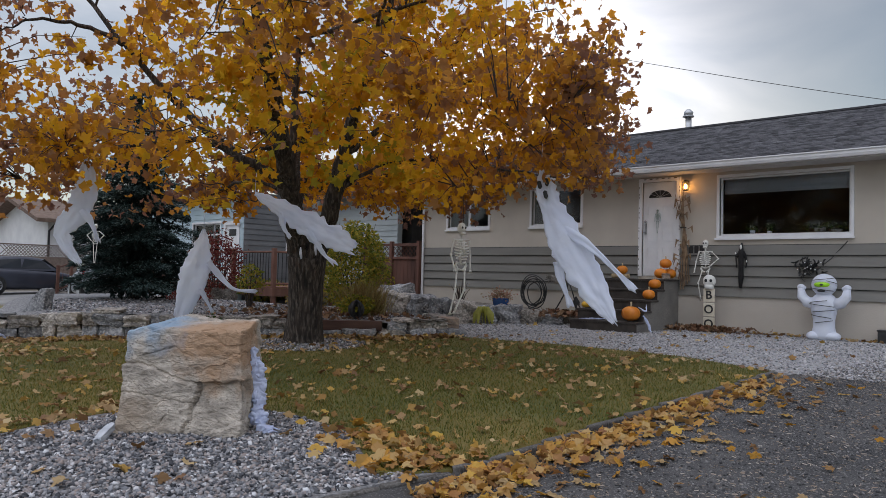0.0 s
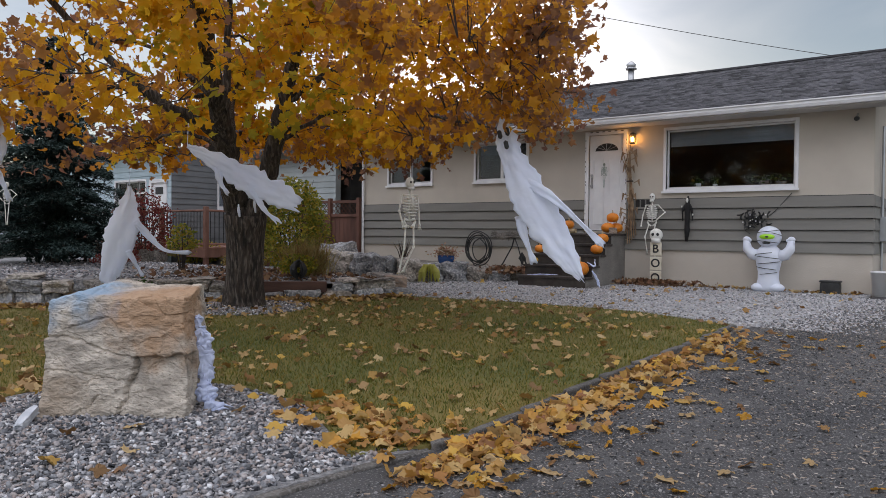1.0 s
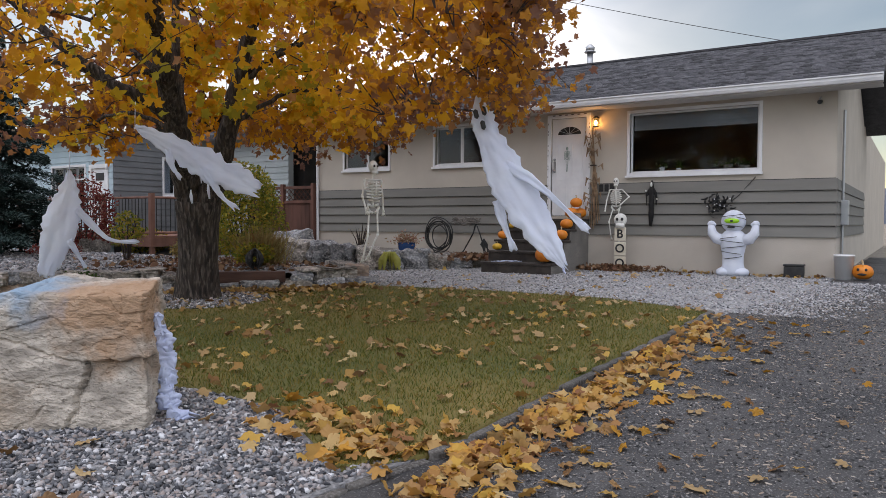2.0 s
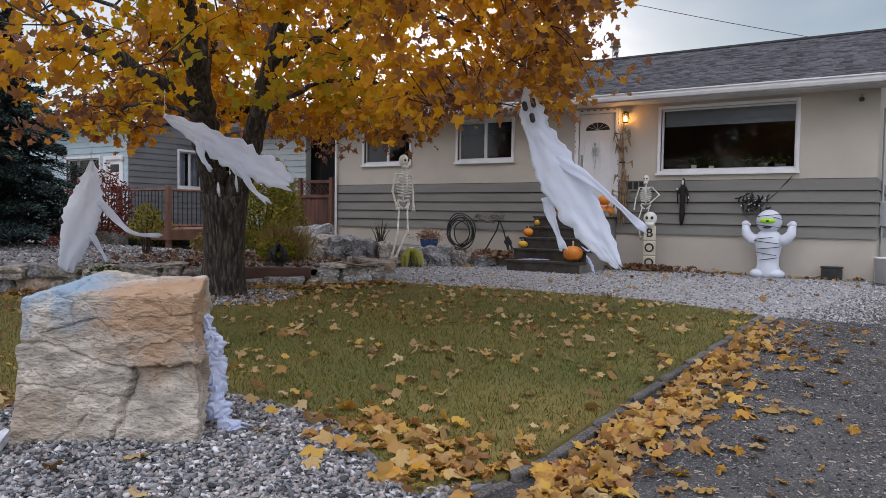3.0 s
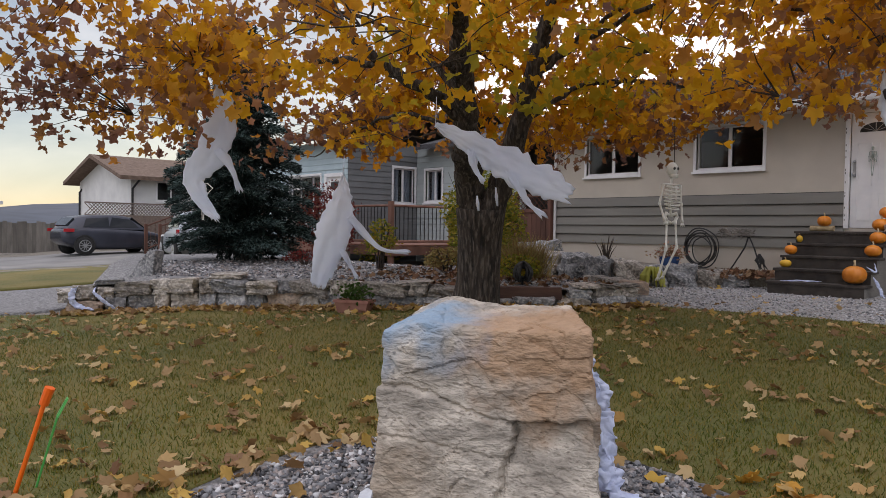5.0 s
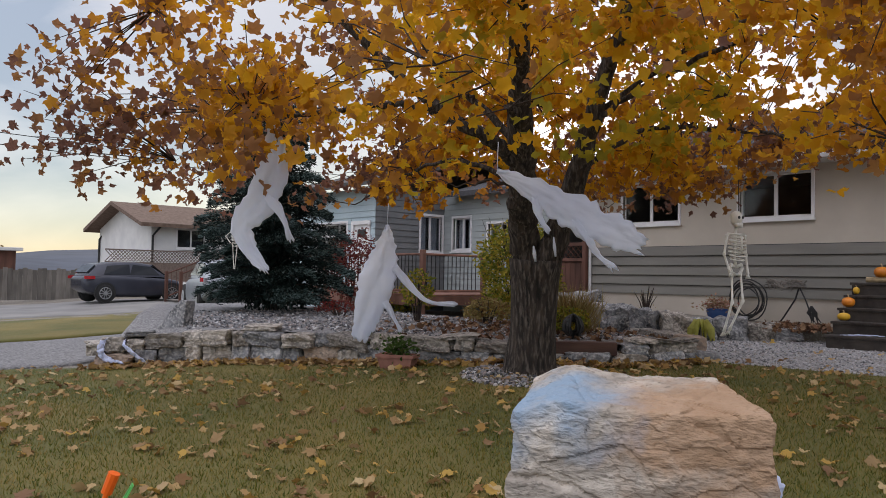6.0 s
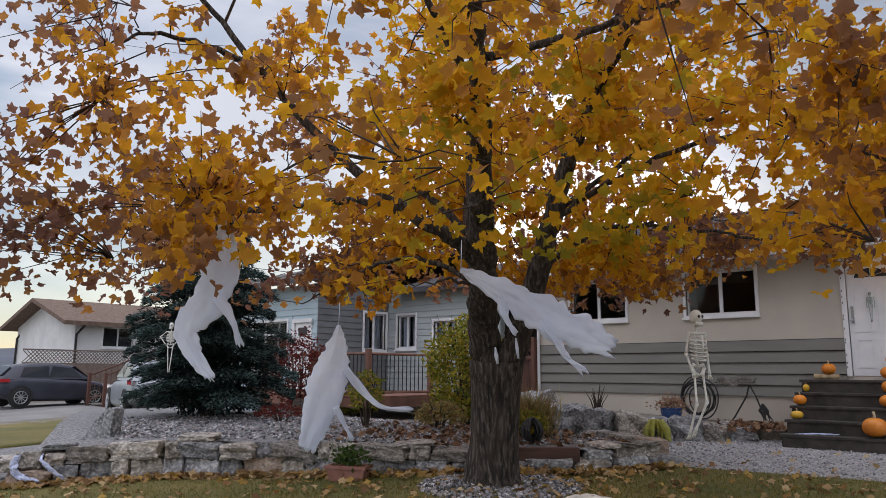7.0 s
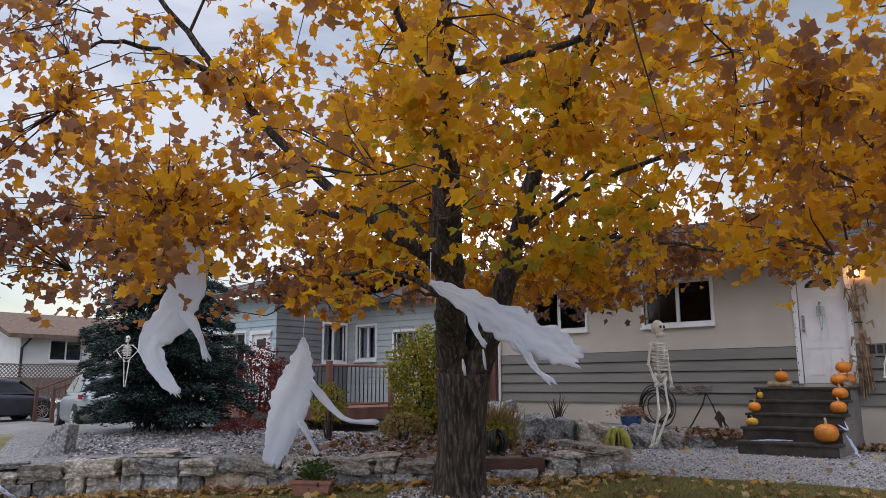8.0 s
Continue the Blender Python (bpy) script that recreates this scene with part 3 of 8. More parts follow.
slab(bm, HY1 - 0.2, FX + 0.2, HX1, 0.05, 3.6, 0.2, (), "y")
slab(bm, HX1 - 0.2, HY0 + 0.2, HY1 - 0.2, 0.05, 3.6, 0.2)
part("wall", bm, M_stucco, house)
# floor, ceiling and partition are coloured dark to stand for an unlit room
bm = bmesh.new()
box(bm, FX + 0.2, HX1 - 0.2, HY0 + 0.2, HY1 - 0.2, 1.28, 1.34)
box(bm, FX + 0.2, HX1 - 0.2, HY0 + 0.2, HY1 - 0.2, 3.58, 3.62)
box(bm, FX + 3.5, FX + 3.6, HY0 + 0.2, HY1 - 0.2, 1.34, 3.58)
part("dark_interior", bm, M_dark, house, "room behind the windows, its dimness put into dark surfaces")
bm = bmesh.new()
box(bm, FX - 0.012, FX, HY0, HY1, 0.0, 0.97)
box(bm, FX, 18.0, HY0 - 0.012, HY0, 0.0, 0.97)
part("plinth", bm, M_plinth, wall, "smooth cream painted foundation")
# black strips behind the boards paint in the shadow lines of the laps
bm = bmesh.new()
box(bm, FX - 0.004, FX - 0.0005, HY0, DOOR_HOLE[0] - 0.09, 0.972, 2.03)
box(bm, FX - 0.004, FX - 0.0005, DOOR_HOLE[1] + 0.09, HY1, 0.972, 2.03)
part("lap_shade", bm, M_black, wall, "black strips that paint the shadow in the open laps")
# lap siding: five wide boards, each tilted out at its foot
for k in range(5):
    z0 = 0.975 + k * 0.211
    for a, b in (((HY0 - 0.03, DOOR_HOLE[0] - 0.08), (DOOR_HOLE[1] + 0.08, HY1)) if z0 + 0.211 > 1.36 else ((HY0 - 0.03, HY1),)):
        bm = bmesh.new()
        vs = [bm.verts.new(p) for y in (a, b) for p in ((FX - 0.004, y, z0), (FX - 0.048, y, z0), (FX - 0.048, y, z0 + 0.014), (FX - 0.014, y, z0 + 0.199), (FX - 0.004, y, z0 + 0.199))]
        bm.faces.new(vs[:5]), bm.faces.new(vs[5:])
        for i in range(5):
            bm.faces.new((vs[i], vs[(i + 1) % 5], vs[5 + (i + 1) % 5], vs[5 + i]))
        part("board", bm, M_siding, wall)
    bm = bmesh.new()
    vs = [bm.verts.new(p) for x in (FX - 0.03, HX1) for p in ((x, HY0 - 0.001, z0), (x, HY0 - 0.034, z0), (x, HY0 - 0.034, z0 + 0.012), (x, HY0 - 0.012, z0 + 0.200), (x, HY0 - 0.001, z0 + 0.200))]
    bm.faces.new(vs[:5]), bm.faces.new(vs[5:])
    for i in range(5):
        bm.faces.new((vs[i], vs[(i + 1) % 5], vs[5 + (i + 1) % 5], vs[5 + i]))
    part("board", bm, M_siding, side_wall)


def window(hole, at, split, parent, sign=-1, axis="x", trim=0.06, mat=None):
    """A window in its opening: trim round it, a sash, glass, and a sill."""
    a, b, c, d = hole
    P = (lambda x0, x1, y0, y1, z0, z1: (at + min(x0 * sign, x1 * sign), at + max(x0 * sign, x1 * sign), y0, y1, z0, z1)) if axis == "x" else \
        (lambda x0, x1, y0, y1, z0, z1: (y0, y1, at + min(x0 * sign, x1 * sign), at + max(x0 * sign, x1 * sign), z0, z1))
    bm = bmesh.new()
    for q in ((a - trim, a, c - trim, d + trim), (b, b + trim, c - trim, d + trim), (a, b, c - trim, c), (a, b, d, d + trim)):
        box(bm, *P(-0.05, 0.03, *q))
    bmesh.ops.bevel(bm, geom=bm.edges[:], offset=0.004, segments=1, affect="EDGES")
    frame_ob = part("window", bm, mat or M_white, parent, "white framed window")
    bm = bmesh.new()
    w = 0.035
    xs = [a] + [a + (b - a) * s for s in split] + [b]
    for l, r in zip(xs, xs[1:]):
        for q in ((l, l + w, c, d), (r - w, r, c, d), (l + w, r - w, c, c + w), (l + w, r - w, d - w, d)):
            box(bm, *P(-0.09, -0.055, *q))
    part("window_frame", bm, mat or M_white, frame_ob)
    for l, r in zip(xs, xs[1:]):
        bm = bmesh.new()
        box(bm, *P(-0.078, -0.072, l + w, r - w, c + w, d - w))
        part("pane", bm, M_glass, frame_ob).visible_shadow = False
    bm = bmesh.new()
    box(bm, *P(0.031, 0.07, a - trim - 0.02, b + trim + 0.02, c - trim - 0.03, c - trim + 0.01))
    part("sill", bm, mat or M_white, frame_ob)
    return frame_ob


pic = window(PICTURE, FX, (), house)
window(W1, FX, (0.5,), house)
window(W2, FX, (0.5,), house)
bm = bmesh.new()
for k in range(16):
    box(bm, FX + 0.20, FX + 0.205, PICTURE[0] + 0.02, PICTURE[1] - 0.02, 3.09 + k * 0.02, 3.108 + k * 0.02)
part("roller_blind", bm, M_blind, pic, "grey-blue blind drawn over the upper third")
bm = bmesh.new()
box(bm, FX + 0.11, FX + 0.28, PICTURE[0], PICTURE[1], 2.17, 2.215)
part("window_board", bm, M_white, pic)

# door
bm = bmesh.new()
for q in ((6.58, 6.66, 1.36, 3.50), (7.46, 7.54, 1.36, 3.50), (6.66, 7.46, 3.42, 3.50)):
    box(bm, FX - 0.04, FX + 0.1, q[0], q[1], q[2], q[3])
frame_door = part("door_frame", bm, M_white, house, "white door frame with dark peeling flecks")
bm = bmesh.new()
for k in range(14):
    for y in (6.588, 7.518):
        box(bm, FX - 0.044, FX - 0.039, y, y + 0.011, 1.45 + k * 0.143 + 0.05 * math.sin(k * 2.3 + y), 1.485 + k * 0.143 + 0.05 * math.sin(k * 2.3 + y))
for k in range(6):
    box(bm, FX - 0.044, FX - 0.039, 6.66 + k * 0.14, 6.72 + k * 0.14, 3.475, 3.492)
tagged(part("trim_fleck", bm, M_tread, frame_door), kind="stuff")
bm = bbox(FX + 0.02, FX + 0.065, 6.665, 7.455, 1.37, 3.415, 0.004)
door = part("door", bm, M_white, house, "white front door with a small arched light")
bm = bmesh.new()
for y0, y1 in ((6.76, 7.01), (7.11, 7.36)):
    for z0, z1 in ((1.5, 2.0), (2.12, 2.9)):
        for q in ((y0, y1, z0, z0 + 0.02), (y0, y1, z1 - 0.02, z1), (y0, y0 + 0.02, z0 + 0.02, z1 - 0.02), (y1 - 0.02, y1, z0 + 0.02, z1 - 0.02)):
            box(bm, FX + 0.011, FX + 0.0195, *q)
part("moulding", bm, M_white, door)
bm = bmesh.new()
ring = [(7.06 + 0.26 * math.cos(radians(a)), 3.08 + (0.16 * math.sin(radians(a)) if a <= 180 else 0)) for a in range(0, 181, 15)]
vs = [bm.verts.new((FX + 0.012, y, z)) for y, z in ring]
ve = [bm.verts.new((FX + 0.019, y, z)) for y, z in ring]
bm.faces.new(vs), bm.faces.new(ve[::-1])
for i in range(len(vs)):
    bm.faces.new((vs[i], vs[(i + 1) % len(vs)], ve[(i + 1) % len(vs)], ve[i]))
part("fanlight", bm, M_black, door, "dark arched glass light")
bm = bmesh.new()
for a in range(30, 180, 30):
    tube(bm, [(FX + 0.008, 7.06, 3.085), (FX + 0.008, 7.06 + 0.25 * math.cos(radians(a)), 3.085 + 0.15 * math.sin(radians(a)))], 0.005, 5)
part("glazing_bar", bm, M_metal, door)
bm = bmesh.new()
box(bm, FX - 0.0, FX + 0.02, 7.37, 7.41, 2.28, 2.52)
ball(bm, (FX - 0.03, 7.39, 2.33), 0.033, 10, 6)
ball(bm, (FX - 0.005, 7.39, 2.56), 0.028, 10, 6)
part("door_handle", bm, M_metal, door, "dull metal knob and lock plate")

bm = bmesh.new()
box(bm, HX1, HX1 + 14, HY0, HY0 + 5, 0.05, 3.75)
part("rear_wing", bm, M_stucco, house, "plain beige rear wing")
# roof
RX, RZ, EX, EZ, RY0, RY1 = 18.6, 5.33, 14.12, 3.68, 1.35, 14.7
slope = (RZ - EZ) / (RX - EX)
bm = bmesh.new()
for s in (1, -1):
    xe = EX if s == 1 else 2 * RX - EX
    vs = [bm.verts.new(p) for y in (RY0, RY1) for p in ((xe, y, EZ), (RX, y, RZ), (RX, y, RZ - 0.12), (xe, y, EZ - 0.12))]
    bm.faces.new(vs[:4]), bm.faces.new(vs[4:])
    for i in range(4):
        bm.faces.new((vs[i], vs[(i + 1) % 4], vs[4 + (i + 1) % 4], vs[4 + i]))
roof = part("roof", bm, M_shingle, house, "dark grey asphalt shingle roof")
R3 = random.Random(3)
v, f, row = [], [], 0
x = EX - 0.02
while x < RX - 0.02:
    y = RY0 - R3.uniform(0, 0.3)
    while y < RY1:
        w = R3.uniform(0.13, 0.30)
        y0, y1 = max(y, RY0) + 0.004, min(y + w, RY1) - 0.004
        if y1 - y0 > 0.03:
            z = EZ + (x - EX) * slope
            h = R3.uniform(0.012, 0.022)
            k = len(v)
            d = 0.15
            v += [(x, y0, z + 0.002), (x, y1, z + 0.002), (x, y0, z + h), (x, y1, z + h), (x + d, y0, z + d * slope + 0.003), (x + d, y1, z + d * slope + 0.003)]
            f += [(k, k + 1, k + 3, k + 2), (k + 2, k + 3, k + 5, k + 4)]
        y += w
    x += 0.135
tagged(raw("shingle", v, f, M_shingle, roof), "lapped dark grey shingle tabs", kind="stuff")
bm = bmesh.new()
box(bm, RX - 0.13, RX + 0.13, RY0, RY1, RZ - 0.02, RZ + 0.025)
part("ridge_cap", bm, M_shingle, roof)
bm = bmesh.new()
box(bm, EX + 0.02, FX - 0.002, RY0 + 0.02, RY1 - 0.02, 3.535, 3.555)
part("soffit", bm, M_soffit, roof, "pale soffit under the eave")
bm = bmesh.new()
prof = [(0.02, 0.0), (-0.055, 0.0), (-0.075, 0.05), (-0.075, 0.09), (-0.10, 0.105), (-0.10, 0.125), (0.02, 0.125)]
vs = [[bm.verts.new((EX + a, y, 3.535 + b)) for a, b in prof] for y in (RY0, RY1)]
bm.faces.new(vs[0]), bm.faces.new(vs[1][::-1])
for i in range(len(prof)):
    bm.faces.new((vs[0][i], vs[0][(i + 1) % 7], vs[1][(i + 1) % 7], vs[1][i]))
part("gutter", bm, M_white, roof, "white metal eave gutter")
bm = bmesh.new()
box(bm, EX + 0.022, EX + 0.05, RY0, RY1, 3.515, 3.64)
part("fascia", bm, M_soffit, roof)
bm = bmesh.new()
tube(bm, [(FX - 0.07, 14.10, 0.3), (FX - 0.07, 14.10, 3.3), (FX - 0.3, 14.12, 3.45), (EX - 0.03, 14.12, 3.54)], 0.035, 8)
part("downpipe", bm, M_white, house, "white corner downpipe")
bm = bmesh.new()
tube(bm, [(18.9, 8.25, 5.0), (18.9, 8.25, 5.72)], 0.085, 14)
tube(bm, [(18.9, 8.25, 5.72), (18.9, 8.25, 5.75)], 0.15, 14)
tube(bm, [(18.9, 8.25, 5.75), (18.9, 8.25, 5.85), (18.9, 8.25, 5.93)], [0.11, 0.13, 0.05], 14)
part("flue_pipe", bm, M_metal, roof, "galvanised flue with a rain cap", True)
# wall lamp beside the door
bm = bmesh.new()
box(bm, FX - 0.03, FX, 6.40, 6.47, 3.26, 3.40)
tube(bm, [(FX - 0.03, 6.435, 3.37), (FX - 0.10, 6.435, 3.40)], 0.012, 6)
tube(bm, [(FX - 0.10, 6.435, 3.36), (FX - 0.10, 6.435, 3.41)], [0.075, 0.03], 8)
tube(bm, [(FX - 0.10, 6.435, 3.18), (FX - 0.10, 6.435, 3.20)], 0.055, 8)
for k in range(4):
    a = radians(45 + 90 * k)
    tube(bm, [(FX - 0.10 + 0.06 * math.cos(a), 6.435 + 0.06 * math.sin(a), 3.19), (FX - 0.10 + 0.065 * math.cos(a), 6.435 + 0.065 * math.sin(a), 3.37)], 0.006, 4)
lantern = tagged(part("wall_lantern", bm, M_black), "black wall lantern with a glowing amber bulb by the door", "lamp")
bm = bmesh.new()
ball(bm, (FX - 0.10, 6.435, 3.27), (0.035, 0.035, 0.055), 10, 8)
part("bulb", bm, glow("amber_bulb", (1.0, 0.45, 0.10, 1), 22), lantern, "lit amber bulb", True)
lamp = bpy.data.lights.new("lantern_light", "POINT")
lamp.energy, lamp.color, lamp.shadow_soft_size = 1.1, (1.0, 0.55, 0.2), 0.05
new("lantern_light", lamp).location = (FX - 0.18, 6.435, 3.27)

# concrete stairs
stairs = thing("stairs", (12.9, 7.35, ground_z(12.9, 7.35)), "five concrete steps with dark worn treads up to the door", "stairs")
SY0, SY1, LZ = -0.75, 0.75, 1.30 - ground_z(12.9, 7.35)
bm = bmesh.new()
for k in range(5):
    x0 = 0.29 * k + 0.03
    box(bm, x0, 0.29 * (k + 1) + 0.03 if k < 4 else FX - 12.9, SY0, SY1, -0.1, LZ * (k + 1) / 5 - 0.045)
part("step_block", bm, M_concrete, stairs, "stained grey concrete block")
for k in range(5):
    bm = bbox(0.29 * k, 0.29 * (k + 1) + 0.03 if k < 4 else FX - 12.9 - 0.04, SY0 - 0.03, SY1 + 0.03, LZ * (k + 1) / 5 - 0.043, LZ * (k + 1) / 5, 0.008)
    part("tread", bm, M_tread, stairs)
for k in range(5):
    bm = bmesh.new()
    box(bm, 0.29 * k + 0.022, 0.29 * k + 0.029, SY0, SY1, LZ * k / 5 + 0.003, LZ * (k + 1) / 5 - 0.045)
    part("riser", bm, M_tread, stairs)

# ---------------------------------------------------------------- kerb, retaining wall, boulder
kerb = tagged(new("kerb"), "low rough concrete kerb between lawn and drive", "kerb", kind="structure")
kline = [(x, 2.86 - 0.02 * math.sin(x)) for x in np.arange(9.3, 3.3, -0.62)] + [(3.4, 2.93), (2.85, 3.03), (2.25, 3.11), (1.6, 3.18), (0.9, 3.24), (0.2, 3.3), (-0.6, 3.36), (-1.4, 3.42)]
for (xa, ya), (xb, yb) in zip(kline, kline[1:]):
    L = math.hypot(xb - xa, yb - ya)
    bm = stone(L * 0.985, 0.062, 0.10, xa, 5, 0.07)
    ob = part("kerb_stone", bm, M_kerb, kerb, smooth=True)
    ob.matrix_basis = pose((xa + xb) / 2, (ya + yb) / 2, ground_z((xa + xb) / 2, (ya + yb) / 2) - (0.010 if xa > 3.4 else 0.034), 0, 0, math.degrees(math.atan2(yb - ya, xb - xa)))

ret = tagged(new("retaining_wall"), "low dry-stacked retaining wall of rough grey and pink stones", "stone wall", kind="structure")
R5 = random.Random(5)


def along(line, s):
    for a, b in zip(line, line[1:]):
        L = math.hypot(b[0] - a[0], b[1] - a[1])
        if s <= L or b is line[-1]:
            q = s / L
            return a[0] + (b[0] - a[0]) * q, a[1] + (b[1] - a[1]) * q, math.degrees(math.atan2(b[1] - a[1], b[0] - a[0]))
        s -= L


length = sum(math.hypot(b[0] - a[0], b[1] - a[1]) for a, b in zip(WALL_LINE, WALL_LINE[1:]))
for course in range(3):
    s = -0.12 * course
    while s < length - 0.1:
        w = R5.choice(((0.25, 0.36, 0.5, 0.7), (0.24, 0.34, 0.46, 0.62), (0.32, 0.45))[course]) * R5.uniform(0.85, 1.2)
        x, y, a = along(WALL_LINE, min(max(s + w / 2, 0.01), length - 0.01))
        end = min(1.0, 0.72 + s / 4.0)              # the wall steps down towards its free end
        if not (course > 0 and 7.75 < x < 8.42) and not (course == 2 and R5.random() < 0.68):
            seed = R5.uniform(0, 99)
            g0 = ground_z(x, y) - 0.03
            H = (0.47 - g0) * end
            lo, hi = ((0.0, 0.54), (0.53, 0.95), (0.94, 1.08))[course]
            lo, hi = lo + R5.uniform(-0.04, 0.03), hi + R5.uniform(-0.06, 0.05) * (course < 2)
            h = H * (hi - lo)
            ob = part("wall_stone", stone(w * 0.955, R5.uniform(0.24, 0.44), h, seed, 6, 0.10), R5.choice((M_pinkstone, M_fieldstone, M_fieldstone, M_bluestone, M_fieldstone) if course else (M_pinkstone, M_fieldstone, M_bluestone, M_bluestone, M_bluestone)), ret)
            ob.matrix_basis = pose(x, y, g0 + H * (lo + hi) / 2, R5.uniform(-8, 8), R5.uniform(-5, 5), a + R5.uniform(-10, 10))
        s += w
for k in range(5):          # return of the wall at its end by the path
    x, y = 9.95 + 0.28 * k, 8.85 + 0.36 * k
    ob = part("wall_stone", stone(0.42, 0.36, 0.36 - 0.03 * k, 40 + k, 5, 0.06), M_pinkstone if k == 0 else M_fieldstone, ret)
    ob.matrix_basis = pose(x, y, ground_z(x, y) + 0.15, 2, -2, 52)
# timber edging laid in the wall beside the tree
bm = bbox(-0.62, 0.62, -0.09, 0.09, -0.085, 0.085, 0.012)
ob = tagged(part("timber_edging", bm, surface("dark_timber", (0.045, 0.020, 0.014, 1), (0.10, 0.05, 0.035, 1), 4, 0.85, 0.5, 30, stretch=(0.3, 2, 2))), "dark reddish-brown timber beam set in the stone wall", "timber")
ob.matrix_basis = pose(8.08, 9.52, 0.37, 0, 0, -45)

# raised bed behind the wall
BED = WALL_LINE + [(10.0, 8.75), (11.2, 10.4), (12.0, 12.2), (14.6, 14.6), (11.8, 18.0), (9.0, 20.5), (6.8, 20.2), (5.0, 16.6)]
bm = bmesh.new()
bm.faces.new([bm.verts.new((x, y, 0)) for x, y in BED]).normal_update()
bmesh.ops.triangulate(bm, faces=bm.faces[:])
for ax in (0, 1):
    for k in range(30):
        v0 = (3.5 if ax == 0 else 8.5) + 0.4 * k
        bmesh.ops.bisect_plane(bm, geom=bm.verts[:] + bm.edges[:] + bm.faces[:], plane_co=(v0, 0, 0) if ax == 0 else (0, v0, 0), plane_no=(1, 0, 0) if ax == 0 else (0, 1, 0))


def bed_z(x, y):
    """Top of the raised bed."""
    d = min((math.hypot(x - (a[0] + (b[0] - a[0]) * q), y - (a[1] + (b[1] - a[1]) * q))) for a, b in zip(WALL_LINE, WALL_LINE[1:]) for q in (0, 0.25, 0.5, 0.75, 1))
    k = max(0.0, 1 - max(0, x - 9.5) / 2.5)
    k2 = min(1.0, max(0.15, (x - 3.6) / 1.5))
    g0 = ground_z(x, y)
    return g0 + (0.42 - g0 + min(d, 4) * 0.03) * k * k2 + 0.10 * (1 - k)


for v in bm.verts:
    v.co.z = bed_z(v.co.x, v.co.y)
tagged(part("planting_bed", bm, M_pathgravel, smooth=True), "raised planting bed covered in grey gravel and dry leaves", "bed", kind="structure")

